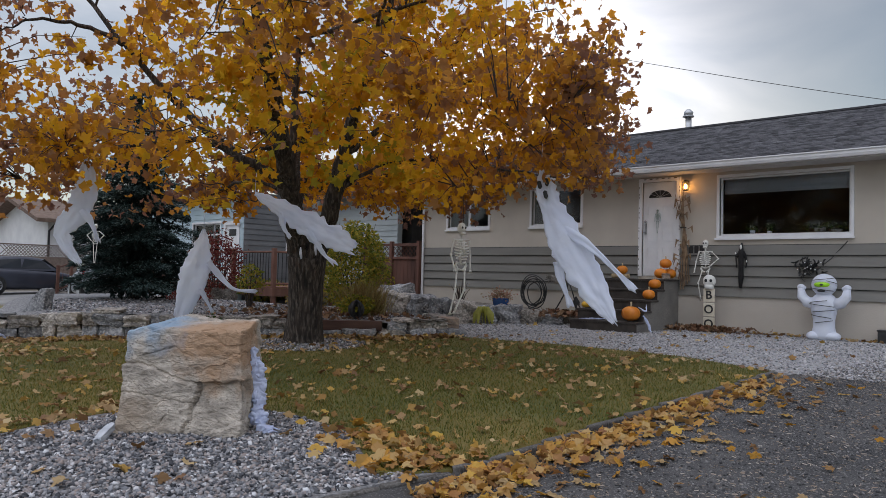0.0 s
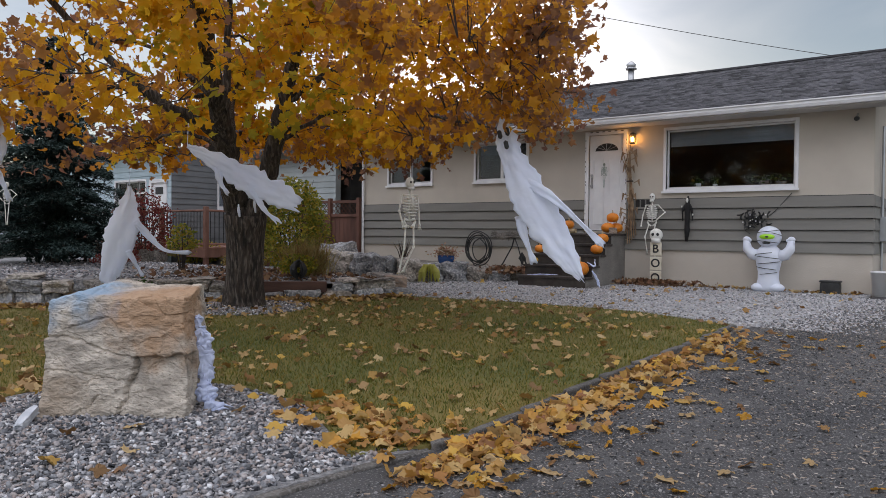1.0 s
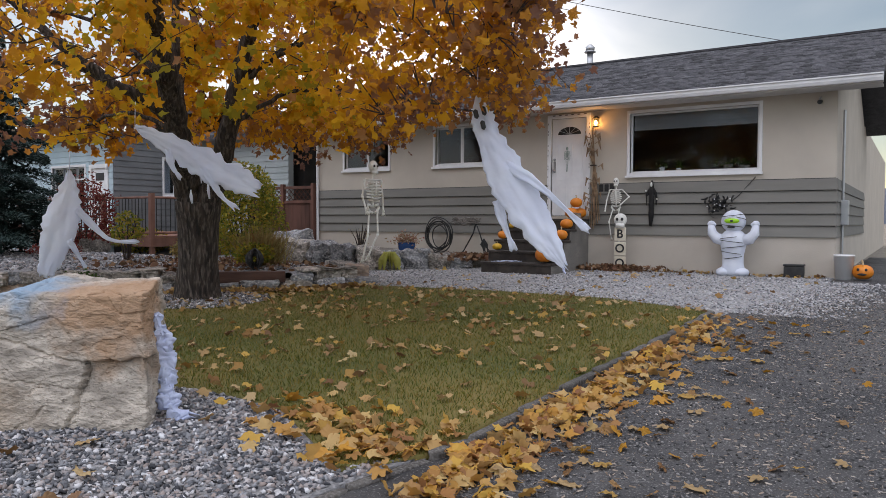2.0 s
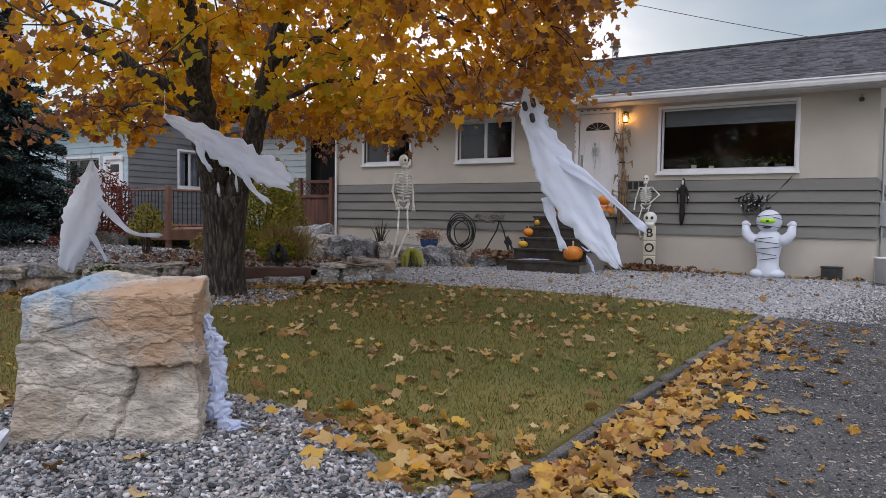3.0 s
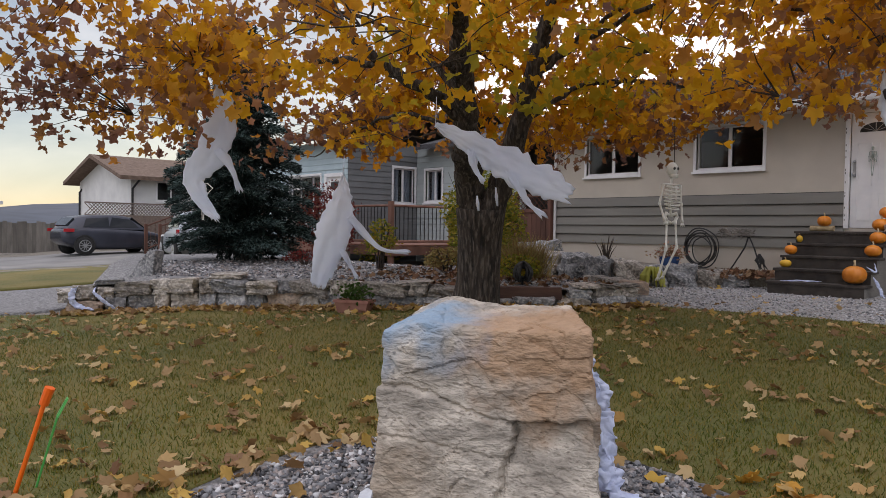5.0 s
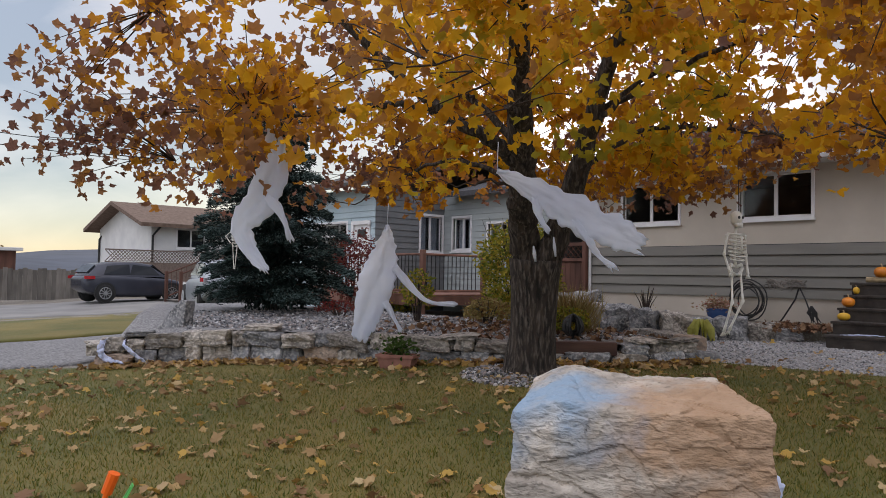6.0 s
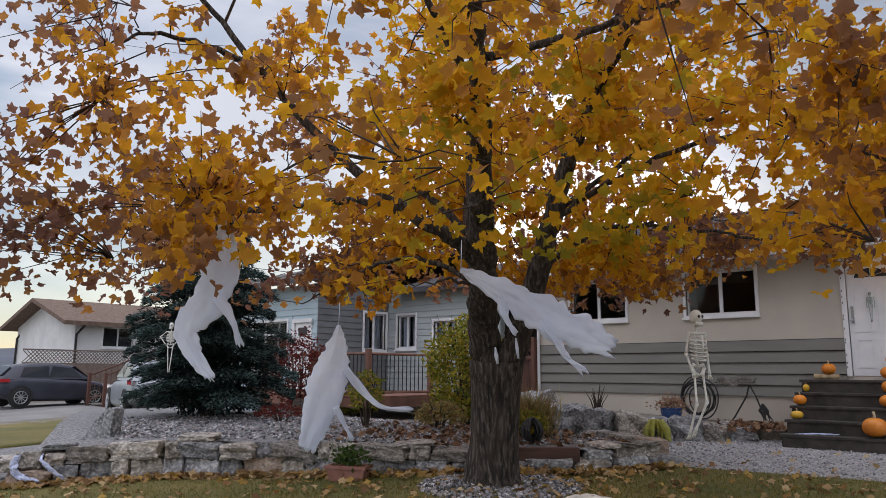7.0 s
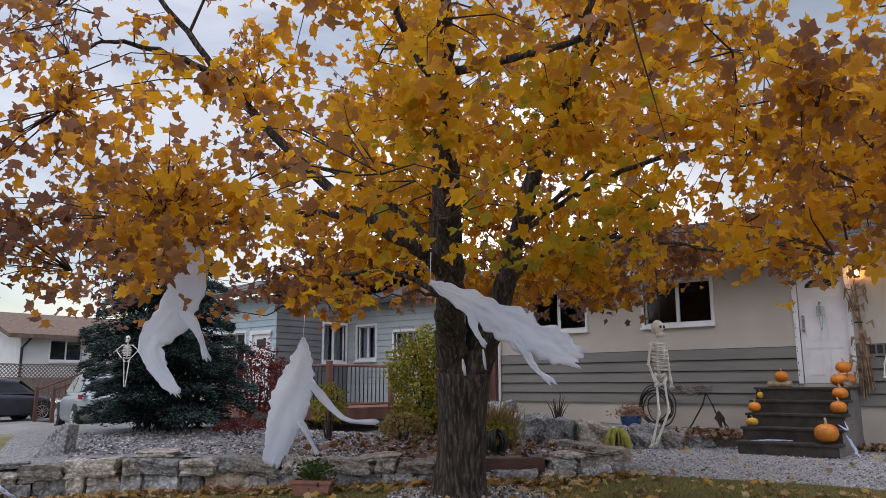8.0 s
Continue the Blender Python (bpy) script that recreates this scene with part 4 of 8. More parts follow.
# the boulder
U, V = Vector((0.52, -0.77, 0)).normalized(), Vector((0.77, 0.52, 0)).normalized()
bm = bmesh.new()
bmesh.ops.create_cube(bm, size=2)
bmesh.ops.subdivide_edges(bm, edges=bm.edges[:], cuts=104, use_grid_fill=True)
lerp_at = lambda a, xs, ys: float(np.interp(a, xs, ys))
for v in bm.verts:
    p = v.co.copy()
    q = p / (abs(p.x) ** 44 + abs(p.y) ** 44 + abs(p.z) ** 44) ** (1 / 44)
    u, d, h = q.x, q.y, (q.z + 1) / 2          # across, depth, height 0..1
    top = 0.815 + 0.030 * math.exp(-((u + 0.55) / 0.22) ** 2) + 0.012 * smooth01(0.3, 0.95, u) - 0.02 * smooth01(-0.75, -1.0, u) + 0.025 * d
    depth = 0.36 - 0.02 * h
    x = u * 0.47 + 0.025 - 0.02 * h + 0.045 * h * max(0.0, -u) + 0.018 * noise.noise(Vector((h * 3.0, u * 1.5, 4.0)))
    x += 0.05 * math.exp(-((h - 0.36) / 0.24) ** 2) * smooth01(0.72, 1.0, u)          # a shoulder bulges from the side
    y, z = d * depth + 0.05 * h, h * top
    if u > 0:                                   # the side falls away behind the face
        x *= 1 - 0.24 * smooth01(-0.8, 1.0, d)
    s = Vector((x, y, z))
    out = Vector((math.copysign(abs(q.x) ** 12, q.x), math.copysign(abs(q.y) ** 12, q.y), math.copysign(abs(q.z) ** 12, q.z))).normalized()
    wp = s + Vector((noise.noise(s * 5), noise.noise(s * 5 + Vector((9, 0, 0))), noise.noise(s * 5 + Vector((0, 9, 0))))) * 0.05
    rel = 0.014 * noise.noise(s * 3.0 + Vector((5, 0, 0))) + 0.008 * noise.noise(s * 8.0) + 0.005 * noise.noise(s * 20) + 0.0025 * noise.noise(s * 44)
    rel += 0.004 * noise.noise(Vector((x * 7, y * 7, z * 20 + 3 * x))) + 0.003 * noise.noise(Vector((x * 20, y * 20, z * 50))) + 0.0035 * noise.noise(s * 30)
    for sc, am, ck in ((Vector((2.2, 2.2, 3.6)), 0.010, 0.004), (Vector((5.5, 5.5, 11.0)), 0.005, 0.0025)):
        dist, near_ = noise.voronoi(Vector((wp.x * sc.x, wp.y * sc.y, wp.z * sc.z + 1.2 * wp.x)))
        rel += am * 2 * noise.noise(near_[0] * 7.3) - ck * max(0, 1 - (dist[1] - dist[0]) / 0.06)
    if d < -0.5:                                # the broken face: a ledge across it, an upright crack, an undercut block
        jag = 0.02 * noise.noise(Vector((u * 6, 8.0, 1))) + 0.012 * noise.noise(Vector((u * 17, 3.0, 1)))
        ledge = lerp_at(u, (-1, -0.57, -0.26, 0.05, 0.25, 1), (0.69, 0.64, 0.59, 0.53, 0.515, 0.53)) + jag
        crack = lerp_at(h, (0, 0.12, 0.25, 0.45, 0.53), (0.08, 0.14, 0.23, 0.32, 0.25)) + 0.05 * noise.noise(Vector((h * 9, 2.0, 0))) + 0.03 * noise.noise(Vector((h * 24, 5.0, 0)))
        below = smooth01(ledge + 0.012, ledge - 0.012, h)
        right = smooth01(crack - 0.02, crack + 0.02, u)
        rel += below * (0.020 * (1 - right) * (0.5 + 0.5 * h) - (0.034 * smooth01(0.10, 0.45, h) + 0.006) * right)
        rel -= 0.022 * math.exp(-((h - ledge) / 0.010) ** 2) + 0.026 * below * math.exp(-((u - crack) / 0.022) ** 2)
        seam = 0.41 - 0.07 * (u + 0.9) + jag
        rel -= 0.010 * (1 - right) * math.exp(-((h - seam) / 0.009) ** 2)
        chip = lerp_at(u, (-0.62, -0.4, -0.3, -0.15), (0.0, 0.09, 0.10, 0.22)) + jag
        if u < -0.12:
            rel -= 0.012 * math.exp(-((h - chip) / 0.012) ** 2) * (u > -0.62)
        wedge = 0.16 - 0.22 * (0.95 - u) + jag  # the lower corner is split off at a slant
        if u > 0.3:
            rel += 0.018 * smooth01(wedge + 0.02, wedge - 0.01, h)
    v.co = U * (x + out.x * rel) + V * (y + out.y * rel) + Vector((0, 0, z + out.z * rel - 0.02))


def boulder_stone():
    """Pale banded rock: grey and cream layers, a rusty patch over one shoulder and a blue-grey weathered corner."""
    m = surface("boulder_stone", (0.24, 0.21, 0.175, 1), (0.55, 0.485, 0.41, 1), 6.0, 0.9, 0.9, 40, c2=(0.19, 0.16, 0.13, 1), fine=0.0, stretch=(1, 1, 2.2), dist=0.014)
    n, l = m.node_tree.nodes, m.node_tree.links
    bsdf = n["Principled BSDF"]
    col = bsdf.inputs["Base Color"].links[0].from_socket
    tc = n.new("ShaderNodeTexCoord")
    nz = n.new("ShaderNodeTexNoise")
    nz.inputs["Scale"].default_value, nz.inputs["Detail"].default_value = 7.0, 9
    l.new(tc.outputs["Object"], nz.inputs["Vector"])
    for c, at, r, amt in (((0.37, 0.215, 0.115, 1), (0.04, -0.36, 0.80), 0.42, 0.80), ((0.22, 0.32, 0.42, 1), (-0.26, 0.18, 0.88), 0.29, 0.95), ((0.34, 0.24, 0.155, 1), (-0.45, 0.12, 0.05), 0.24, 0.45)):
        d, mr, ad, mx = n.new("ShaderNodeVectorMath"), n.new("ShaderNodeMapRange"), n.new("ShaderNodeMath"), n.new("ShaderNodeMix")
        d.operation = "DISTANCE"
        d.inputs[1].default_value = at
        l.new(tc.outputs["Object"], d.inputs[0])
        ad.operation = "MULTIPLY_ADD"
        ad.inputs[1].default_value = 0.62
        l.new(nz.outputs["Fac"], ad.inputs[0])
        l.new(d.outputs["Value"], ad.inputs[2])
        mr.inputs["From Min"].default_value, mr.inputs["From Max"].default_value = r + 0.42, r + 0.16
        mr.inputs["To Max"].default_value = amt
        l.new(ad.outputs["Value"], mr.inputs["Value"])
        mx.data_type = "RGBA"
        l.new(mr.outputs["Result"], mx.inputs["Factor"])
        l.new(col, mx.inputs["A"])
        mx.inputs["B"].default_value = c
        col = mx.outputs["Result"]
    l.new(col, bsdf.inputs["Base Color"])
    return m


boulder = tagged(part("boulder", bm, boulder_stone(), smooth=False), "waist-high pale banded boulder with a rusty patch and blue-grey corner", "boulder")
bc = Vector((2.49, 4.88, 0)) + V * 0.38
boulder.location = (bc.x, bc.y, ground_z(bc.x, bc.y) - 0.01)

SLIP = stone(0.055, 0.24, 0.05, 2.2, 4, 0.08)
slip = tagged(part("stone_slip", SLIP, M_palestone), "pale blue-grey stone slip lying in the gravel at the boulder", "rock")
slip.matrix_basis = pose(2.14, 5.17, ground_z(2.14, 5.17) + 0.05, 14, 0, -47)

# ---------------------------------------------------------------- the maple
TX, TY = 6.95, 9.2
tree = thing("maple_tree", (TX, TY, ground_z(TX, TY)), "maple tree in golden and brown autumn leaf beside the stone wall", "tree")
base = Vector((TX, TY, ground_z(TX, TY)))


def bend(pts, n=10, wob=0.03, gen=random.Random(2)):
    """A smooth line through a few points."""
    P = [Vector(p) for p in pts]
    P = [P[0] * 2 - P[1]] + P + [P[-1] * 2 - P[-2]]
    out = []
    for i in range(1, len(P) - 2):
        for k in range(n):
            t = k / n
            a, b, c, d = P[i - 1:i + 3]
            out.append(0.5 * ((2 * b) + (c - a) * t + (2 * a - 5 * b + 4 * c - d) * t * t + (3 * b - a - 3 * c + d) * t ** 3) + Vector([gen.uniform(-wob, wob) for _ in range(3)]))
    return out + [P[-2]]


BOUGHS = [      # points and end radii, in the world
    ([(6.85, 9.12, 1.3), (6.72, 9.12, 1.75), (6.45, 8.9, 2.25), (6.0, 8.57, 3.0), (5.55, 8.2, 3.7), (5.08, 7.85, 4.4), (4.6, 7.5, 5.2), (4.2, 7.2, 6.1)], 0.20, 0.02),
    ([(6.9, 9.02, 1.3), (6.97, 8.84, 1.8), (6.95, 8.56, 2.4), (6.92, 8.27, 3.25), (6.95, 7.92, 4.1), (7.0, 7.55, 5.0), (7.05, 7.2, 6.1)], 0.175, 0.02),
    ([(6.75, 9.1, 1.9), (6.7, 9.3, 3.0), (6.8, 9.4, 4.3), (6.9, 9.4, 5.8), (7.1, 9.4, 6.9)], 0.08, 0.012),
    ([(6.92, 8.24, 3.3), (6.7, 7.7, 4.0), (6.3, 7.0, 4.5), (5.8, 6.1, 4.9), (5.2, 5.1, 5.0)], 0.038, 0.01),
    ([(6.3, 8.8, 2.45), (5.95, 8.85, 2.7), (5.6, 9.0, 2.88), (5.0, 9.65, 3.57), (4.4, 10.2, 4.45), (3.8, 10.6, 5.3), (3.3, 10.8, 6.0)], 0.085, 0.012),
    ([(4.4, 10.2, 4.45), (3.9, 10.38, 4.62), (3.3, 10.4, 4.55), (2.9, 10.4, 4.3)], 0.04, 0.008),
    ([(5.6, 9.0, 2.9), (5.3, 9.7, 3.15), (4.9, 10.2, 3.1), (4.0, 9.9, 2.85), (3.4, 9.5, 2.75)], 0.045, 0.01),
    ([(5.2, 7.95, 4.2), (5.79, 7.29, 4.42), (6.35, 6.6, 4.72), (6.8, 5.9, 4.9)], 0.045, 0.01),
    ([(6.98, 7.6, 4.9), (7.2, 7.1, 5.3), (7.3, 6.6, 5.4), (7.4, 6.0, 5.2)], 0.05, 0.01),
    ([(6.93, 8.35, 3.0), (7.1, 7.6, 3.4), (7.1, 6.5, 3.6), (6.9, 5.4, 3.2), (6.75, 4.65, 2.7)], 0.035, 0.008),
    ([(6.95, 8.55, 2.5), (7.7, 8.2, 3.0), (8.6, 7.7, 3.1), (9.5, 7.0, 3.0), (10.3, 6.4, 2.9)], 0.035, 0.008),
    ([(6.72, 9.2, 2.6), (7.3, 9.9, 3.4), (8.6, 10.9, 4.4), (9.7, 11.4, 4.6)], 0.055, 0.01),
    ([(6.7, 9.28, 2.9), (6.6, 10.2, 3.7), (6.4, 11.5, 4.3), (6.3, 12.9, 4.2)], 0.05, 0.01),
    ([(6.93, 8.3, 3.1), (8.0, 7.6, 4.0), (9.2, 6.6, 4.7), (10.2, 5.8, 5.0)], 0.032, 0.008),
    ([(5.4, 8.1, 3.9), (5.0, 8.3, 4.7), (4.5, 8.2, 5.2), (3.4, 7.8, 5.1)], 0.045, 0.01),
    ([(6.1, 8.65, 2.8), (5.7, 8.4, 2.95), (5.4, 8.2, 2.9), (4.8, 7.6, 2.7)], 0.035, 0.008),
    ([(6.7, 9.22, 2.4), (6.6, 10.2, 2.75), (6.6, 11.4, 2.6), (6.5, 12.2, 2.3)], 0.035, 0.008),
]
bm = bmesh.new()
tr = bend([(TX, TY, base.z - 0.1), (TX, TY, base.z + 0.15), (6.92, 9.14, 0.7), (6.88, 9.08, 1.5)], 6, 0.0)
rad = [float(np.interp(p.z - base.z, (-0.1, 0.1, 0.5, 1.0, 1.35, 1.6), (0.36, 0.31, 0.265, 0.275, 0.31, 0.30))) for p in tr]
rings = tube(bm, [p - base for p in tr], rad, 18)
for r in rings:
    for v in r:
        v.co += v.co.normalized() * 0.014 * noise.noise(Vector((math.atan2(v.co.y, v.co.x) * 3, v.co.z * 2, 0)))
tube(bm, [Vector(p) - base for p in ((6.60, 9.06, 2.04), (6.42, 9.0, 2.10), (6.35, 8.97, 2.12))], [0.12, 0.10, 0.08], 12)    # sawn stub of a lost limb
nodes = []
for pts, r0, r1 in BOUGHS:
    line = bend(pts, 7, 0.02)
    m = len(line)
    tube(bm, [p - base for p in line], [r0 + (r1 - r0) * (i / (m - 1)) ** 1.1 for i in range(m)], 9)
    nodes += [(p, r0 + (r1 - r0) * (i / (m - 1)) ** 1.1) for i, p in enumerate(line) if i > m * 0.22]
part("trunk", bm, M_bark, tree, "dark ridged bark, forked low into two stems", True)

rt = np.random.default_rng(21)


def crown_ok(p):
    """Whether a place is inside the leafy crown."""
    d = p - np.array([6.95, 9.1, 0])
    r = np.hypot(d[:, 0], d[:, 1])
    az = np.arctan2(d[:, 1], d[:, 0])
    rmax = 4.9 + 0.5 * np.exp(-((az - 2.6) / 0.4) ** 2) + 0.6 * np.exp(-((az + 0.85) / 0.5) ** 2) + 0.35 * np.sin(az * 3 + 1) + 0.2 * np.sin(az * 7)
    top = 2.6 + 5.2 * np.sqrt(np.clip(1 - (r / (rmax + 0.2)) ** 2, 0, 1))
    low = 1.92 + (0.055 + 0.06 * np.exp(-((az + 2.45) / 0.35) ** 2)) * r + 0.12 * np.sin(az * 5 + 2) + 0.10 * np.sin(az * 11) + 0.78 * np.exp(-((az + 0.80) / 0.6) ** 2) + 0.6 * np.exp(-((az - 0.9) / 0.85) ** 2)
    return (r < rmax) & (p[:, 2] < top) & (p[:, 2] > low) & ((r > 1.0) | (p[:, 2] > 3.3))


def fill(n, seed):
    g = np.random.default_rng(seed)
    out = np.zeros((0, 3))
    while len(out) < n:
        q = g.uniform((1.3, 2.9, 1.9), (12.8, 14.8, 7.9), (n * 3, 3))
        q = q[crown_ok(q)]
        h = np.array([noise.noise(Vector(p) * 0.75) + 0.5 * noise.noise(Vector(p) * 1.9) for p in q])
        keep = g.uniform(0, 1, len(q)) < np.clip(0.45 + 2.0 * h, 0.02, 1) * np.interp(q[:, 2], (3.6, 3.8, 4.6, 5.6), (0.9, 0.62, 0.5, 0.38))
        side = -(q[:, 0] - 6.95) * 0.77 - (q[:, 1] - 9.1) * 0.64
        keep &= (g.uniform(0, 1, len(q)) < 0.5) | (side < 0.6) | (q[:, 2] > 4.3) | (np.hypot(q[:, 0] - 6.95, q[:, 1] - 9.1) > 3.9)
        keep &= (g.uniform(0, 1, len(q)) < 0.5) | (-(q[:, 0] - 6.95) * 0.8 + (q[:, 1] - 9.1) * 0.6 < 1.2) | (q[:, 2] < 3.3)
        dx, dy = q[:, 0] - 6.95, q[:, 1] - 9.1
        az, r, lat = np.arctan2(dy, dx), np.hypot(dx, dy), 0.64 * dx - 0.77 * dy
        thin = ((az > 1.6) & (az < 2.9) & (r < 4.0) & (q[:, 2] < 4.3)) | ((side > 0.2) & (np.abs(lat) < 1.6) & (q[:, 2] < 3.4))
        keep &= (g.uniform(0, 1, len(q)) < 0.30) | ~thin          # few leaves near the fork and over the spruce
        keep &= (g.uniform(0, 1, len(q)) < 0.85) | ~((az > 2.1) & (r > 3.2))
        out = np.vstack([out, q[keep]])
    return out[:n]


bm = bmesh.new()
sub = []
for p in fill(150, 31):
    d = [(Vector(p) - q).length - 1.5 * r for q, r in nodes]
    q, r = nodes[int(np.argmin(d))]
    P = Vector(p)
    mid = (q + P) / 2 + Vector((0, 0, 0.12 * (P - q).length))
    line = bend([q, mid, P], 4, 0.03)
    m = len(line)
    r0 = min(r * 0.6, 0.028)
    tube(bm, [a - base for a in line], [r0 * (1 - 0.8 * i / (m - 1)) for i in range(m)], 5)
    sub += line[2:]
sub = np.array([s[:] for s in sub] + [n_[0][:] for n_ in nodes])
lp, lsize = [], []
for p in fill(1180, 32):
    i = int(np.argmin(((sub - p) ** 2).sum(1)))
    q, P = Vector(sub[i]), Vector(p)
    mid = (q + P) / 2 + Vector((rt.normal(0, 0.05), rt.normal(0, 0.05), 0.08))
    tube(bm, [q - base, mid - base, P - base], [0.009, 0.006, 0.003], 3, cap=False)
    k = int(rt.integers(9, 28))
    t = rt.uniform(0.35, 1.08, k)
    c = np.array([(q * (1 - s) + P * s if s > 1 else (q.lerp(mid, s * 2) if s < 0.5 else mid.lerp(P, s * 2 - 1)))[:] for s in t])
    c = c + rt.normal(0, 1, (k, 3)) * (0.15, 0.15, 0.11) - np.array((0, 0, 0.05))
    lp.append(c)
    lsize.append(rt.uniform(0.09, 0.19, k))
tagged(part("twig", bm, M_twig, tree, "fine dark twigs"), kind="stuff")
lp, lsize = np.vstack(lp) - np.array(base), np.concatenate(lsize)
Rl = rotations(len(lp), 1.05, rt)
lsize = lsize * (1.06 - 0.26 * np.clip((np.hypot(lp[:, 0], lp[:, 1]) - 2.6) / 2.6, 0, 1))
v, f = spread(CURLED, MAPLE_F, lp, Rl, lsize)
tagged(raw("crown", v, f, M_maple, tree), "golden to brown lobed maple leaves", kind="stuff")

# ---------------------------------------------------------------- neighbours' houses
def lap_wall(name, at, u0, u1, z0, z1, mat, parent, holes=(), axis="x", pitch=0.17, label=""):
    """A wall with lapped boards over it, cut round its openings."""
    bm = bmesh.new()
    slab(bm, at, u0, u1, z0, z1, 0.18, holes, axis)
    w = part(name, bm, mat, parent, label)
    n = int((z1 - z0) / pitch)
    for k in range(n):
        a, b = z0 + k * pitch, z0 + (k + 1) * pitch - 0.004
        runs = [(u0, u1)]
        for h in holes:
            if b > h[2] - 0.07 and a < h[3] + 0.07:
                runs = [r for s, e in runs for r in ((s, min(e, h[0] - 0.075)), (max(s, h[1] + 0.075), e)) if r[1] - r[0] > 0.05]
        for s, e in runs:
            bm = bmesh.new()
            prof = ((-0.001, a), (-0.028, a), (-0.028, a + 0.01), (-0.010, b), (-0.001, b))
            vs = [bm.verts.new((at + d, u, z) if axis == "x" else (u, at + d, z)) for u in (s, e) for d, z in prof]
            bm.faces.new(vs[:5]), bm.faces.new(vs[5:])
            for i in range(5):
                bm.faces.new((vs[i], vs[(i + 1) % 5], vs[5 + (i + 1) % 5], vs[5 + i]))
            part("board", bm, mat, w)
    return w


def gable_roof(name, x0, x1, y0, y1, ze, zr, along_y, mat, parent, label, thick=0.14):
    bm = bmesh.new()
    if along_y:
        xm = (x0 + x1) / 2
        cross = [(x0, ze), (xm, zr), (x1, ze), (x1, ze - thick), (xm, zr - thick), (x0, ze - thick)]
        ends = [[(x, y, z) for x, z in cross] for y in (y0, y1)]
    else:
        ym = (y0 + y1) / 2
        cross = [(y0, ze), (ym, zr), (y1, ze), (y1, ze - thick), (ym, zr - thick), (y0, ze - thick)]
        ends = [[(x, y, z) for y, z in cross] for x in (x0, x1)]
    vs = [[bm.verts.new(p) for p in e] for e in ends]
    for i in range(6):
        bm.faces.new((vs[0][i], vs[0][(i + 1) % 6], vs[1][(i + 1) % 6], vs[1][i]))
    for e in vs:
        bm.faces.new((e[0], e[1], e[4], e[5])), bm.faces.new((e[1], e[2], e[3], e[4]))
    return part(name, bm, mat, parent, label)


def railing(line, z0, height, parent, post_mat, bal_mat, gap=0.11, posts=True):
    for (xa, ya, za), (xb, yb, zb) in zip(line, line[1:]):
        L = math.hypot(xb - xa, yb - ya)
        for dz in (0.08, height):
            bm = bmesh.new()
            tube(bm, [(xa, ya, za + z0 + dz), (xb, yb, zb + z0 + dz)], 0.03, 6)
            part("rail", bm, post_mat, parent)
        for k in range(1, int(L / gap)):
            q = k * gap / L
            x, y, z = xa + (xb - xa) * q, ya + (yb - ya) * q, za + (zb - za) * q + z0
            bm = bmesh.new()
            tube(bm, [(x, y, z + 0.09), (x, y, z + height - 0.01)], 0.011, 4)
            part("baluster", bm, bal_mat, parent)
    if posts:
        for x, y, z in line:
            bm = bbox(x - 0.055, x + 0.055, y - 0.055, y + 0.055, z - 0.75, z + z0 + height + 0.10, 0.01)
            part("post", bm, post_mat, parent)


M_redwood = surface("red_brown_deck", (0.16, 0.075, 0.052, 1), (0.26, 0.125, 0.09, 1), 4, 0.8, 0.3, 30, stretch=(1, 1, 0.3), vary=0.15)
M_nylon_curtain = surface("pale_curtain", (0.42, 0.46, 0.52, 1), (0.55, 0.58, 0.64, 1), 3, 0.85, 0.2, 20, translucent=0.2)
M_iron = plain("black_iron", (0.02, 0.02, 0.022, 1), 0.5, 0.3)
NX, NX2, NY = 12.6, 15.2, 19.8
nhouse = thing("house", (0, 0, 0), "pale blue lap-sided bungalow with a timber porch next door", "house")
nw, nd = (21.16, 22.85, 1.40, 2.78), (20.06, 20.86, 0.86, 2.76)
lap_wall("wall", NX, NY, 27.0, 0.2, 3.75, M_blueside, nhouse, (nw, nd), label="pale blue lap-sided front wall")
sidew = (14.25, 15.08, 2.02, 3.05)
# shade of the porch is put into this wall's darker siding colour
lap_wall("wall", NY, NX, NX2, 0.2, 3.75, M_shadeside, nhouse, (sidew,), "y", label="side wall by the porch, its shade put into darker grey")
rw1, rw2 = (18.68, 19.4, 2.08, 3.0), (17.1, 17.95, 2.15, 2.78)
lap_wall("wall", NX2, 15.6, NY, 0.2, 3.75, M_greenside, nhouse, (rw1, rw2), label="grey-green lap-sided wall set back")
for h, at, ax, sp in ((nw, NX, "x", (0.3, 0.7)), (sidew, NY, "y", (0.5,)), (rw1, NX2, "x", (0.5,)), (rw2, NX2, "x", (0.5,))):
    window(h, at, sp, nhouse, -1, ax, 0.07)
for h in (nw,):
    bm = bmesh.new()
    for s in (0.3, 0.7):
        box(bm, NX + 0.055, NX + 0.085, h[0] + (h[1] - h[0]) * s - 0.03, h[0] + (h[1] - h[0]) * s + 0.03, h[2], h[3])
    box(bm, NX + 0.05, NX + 0.09, h[0], h[1], h[3] - 0.38, h[3] - 0.33)
    part("mullion", bm, M_white, nhouse)
bm = bbox(NX + 0.02, NX + 0.07, nd[0] + 0.05, nd[1] - 0.05, nd[2], nd[3] - 0.05, 0.006)
nd_ob = part("door", bm, M_white, nhouse, "white panel door with a small light")
bm = bmesh.new()
box(bm, NX + 0.012, NX + 0.019, 20.26, 20.66, 2.36, 2.58)
part("door_light", bm, M_black, nd_ob)
bm = bmesh.new()
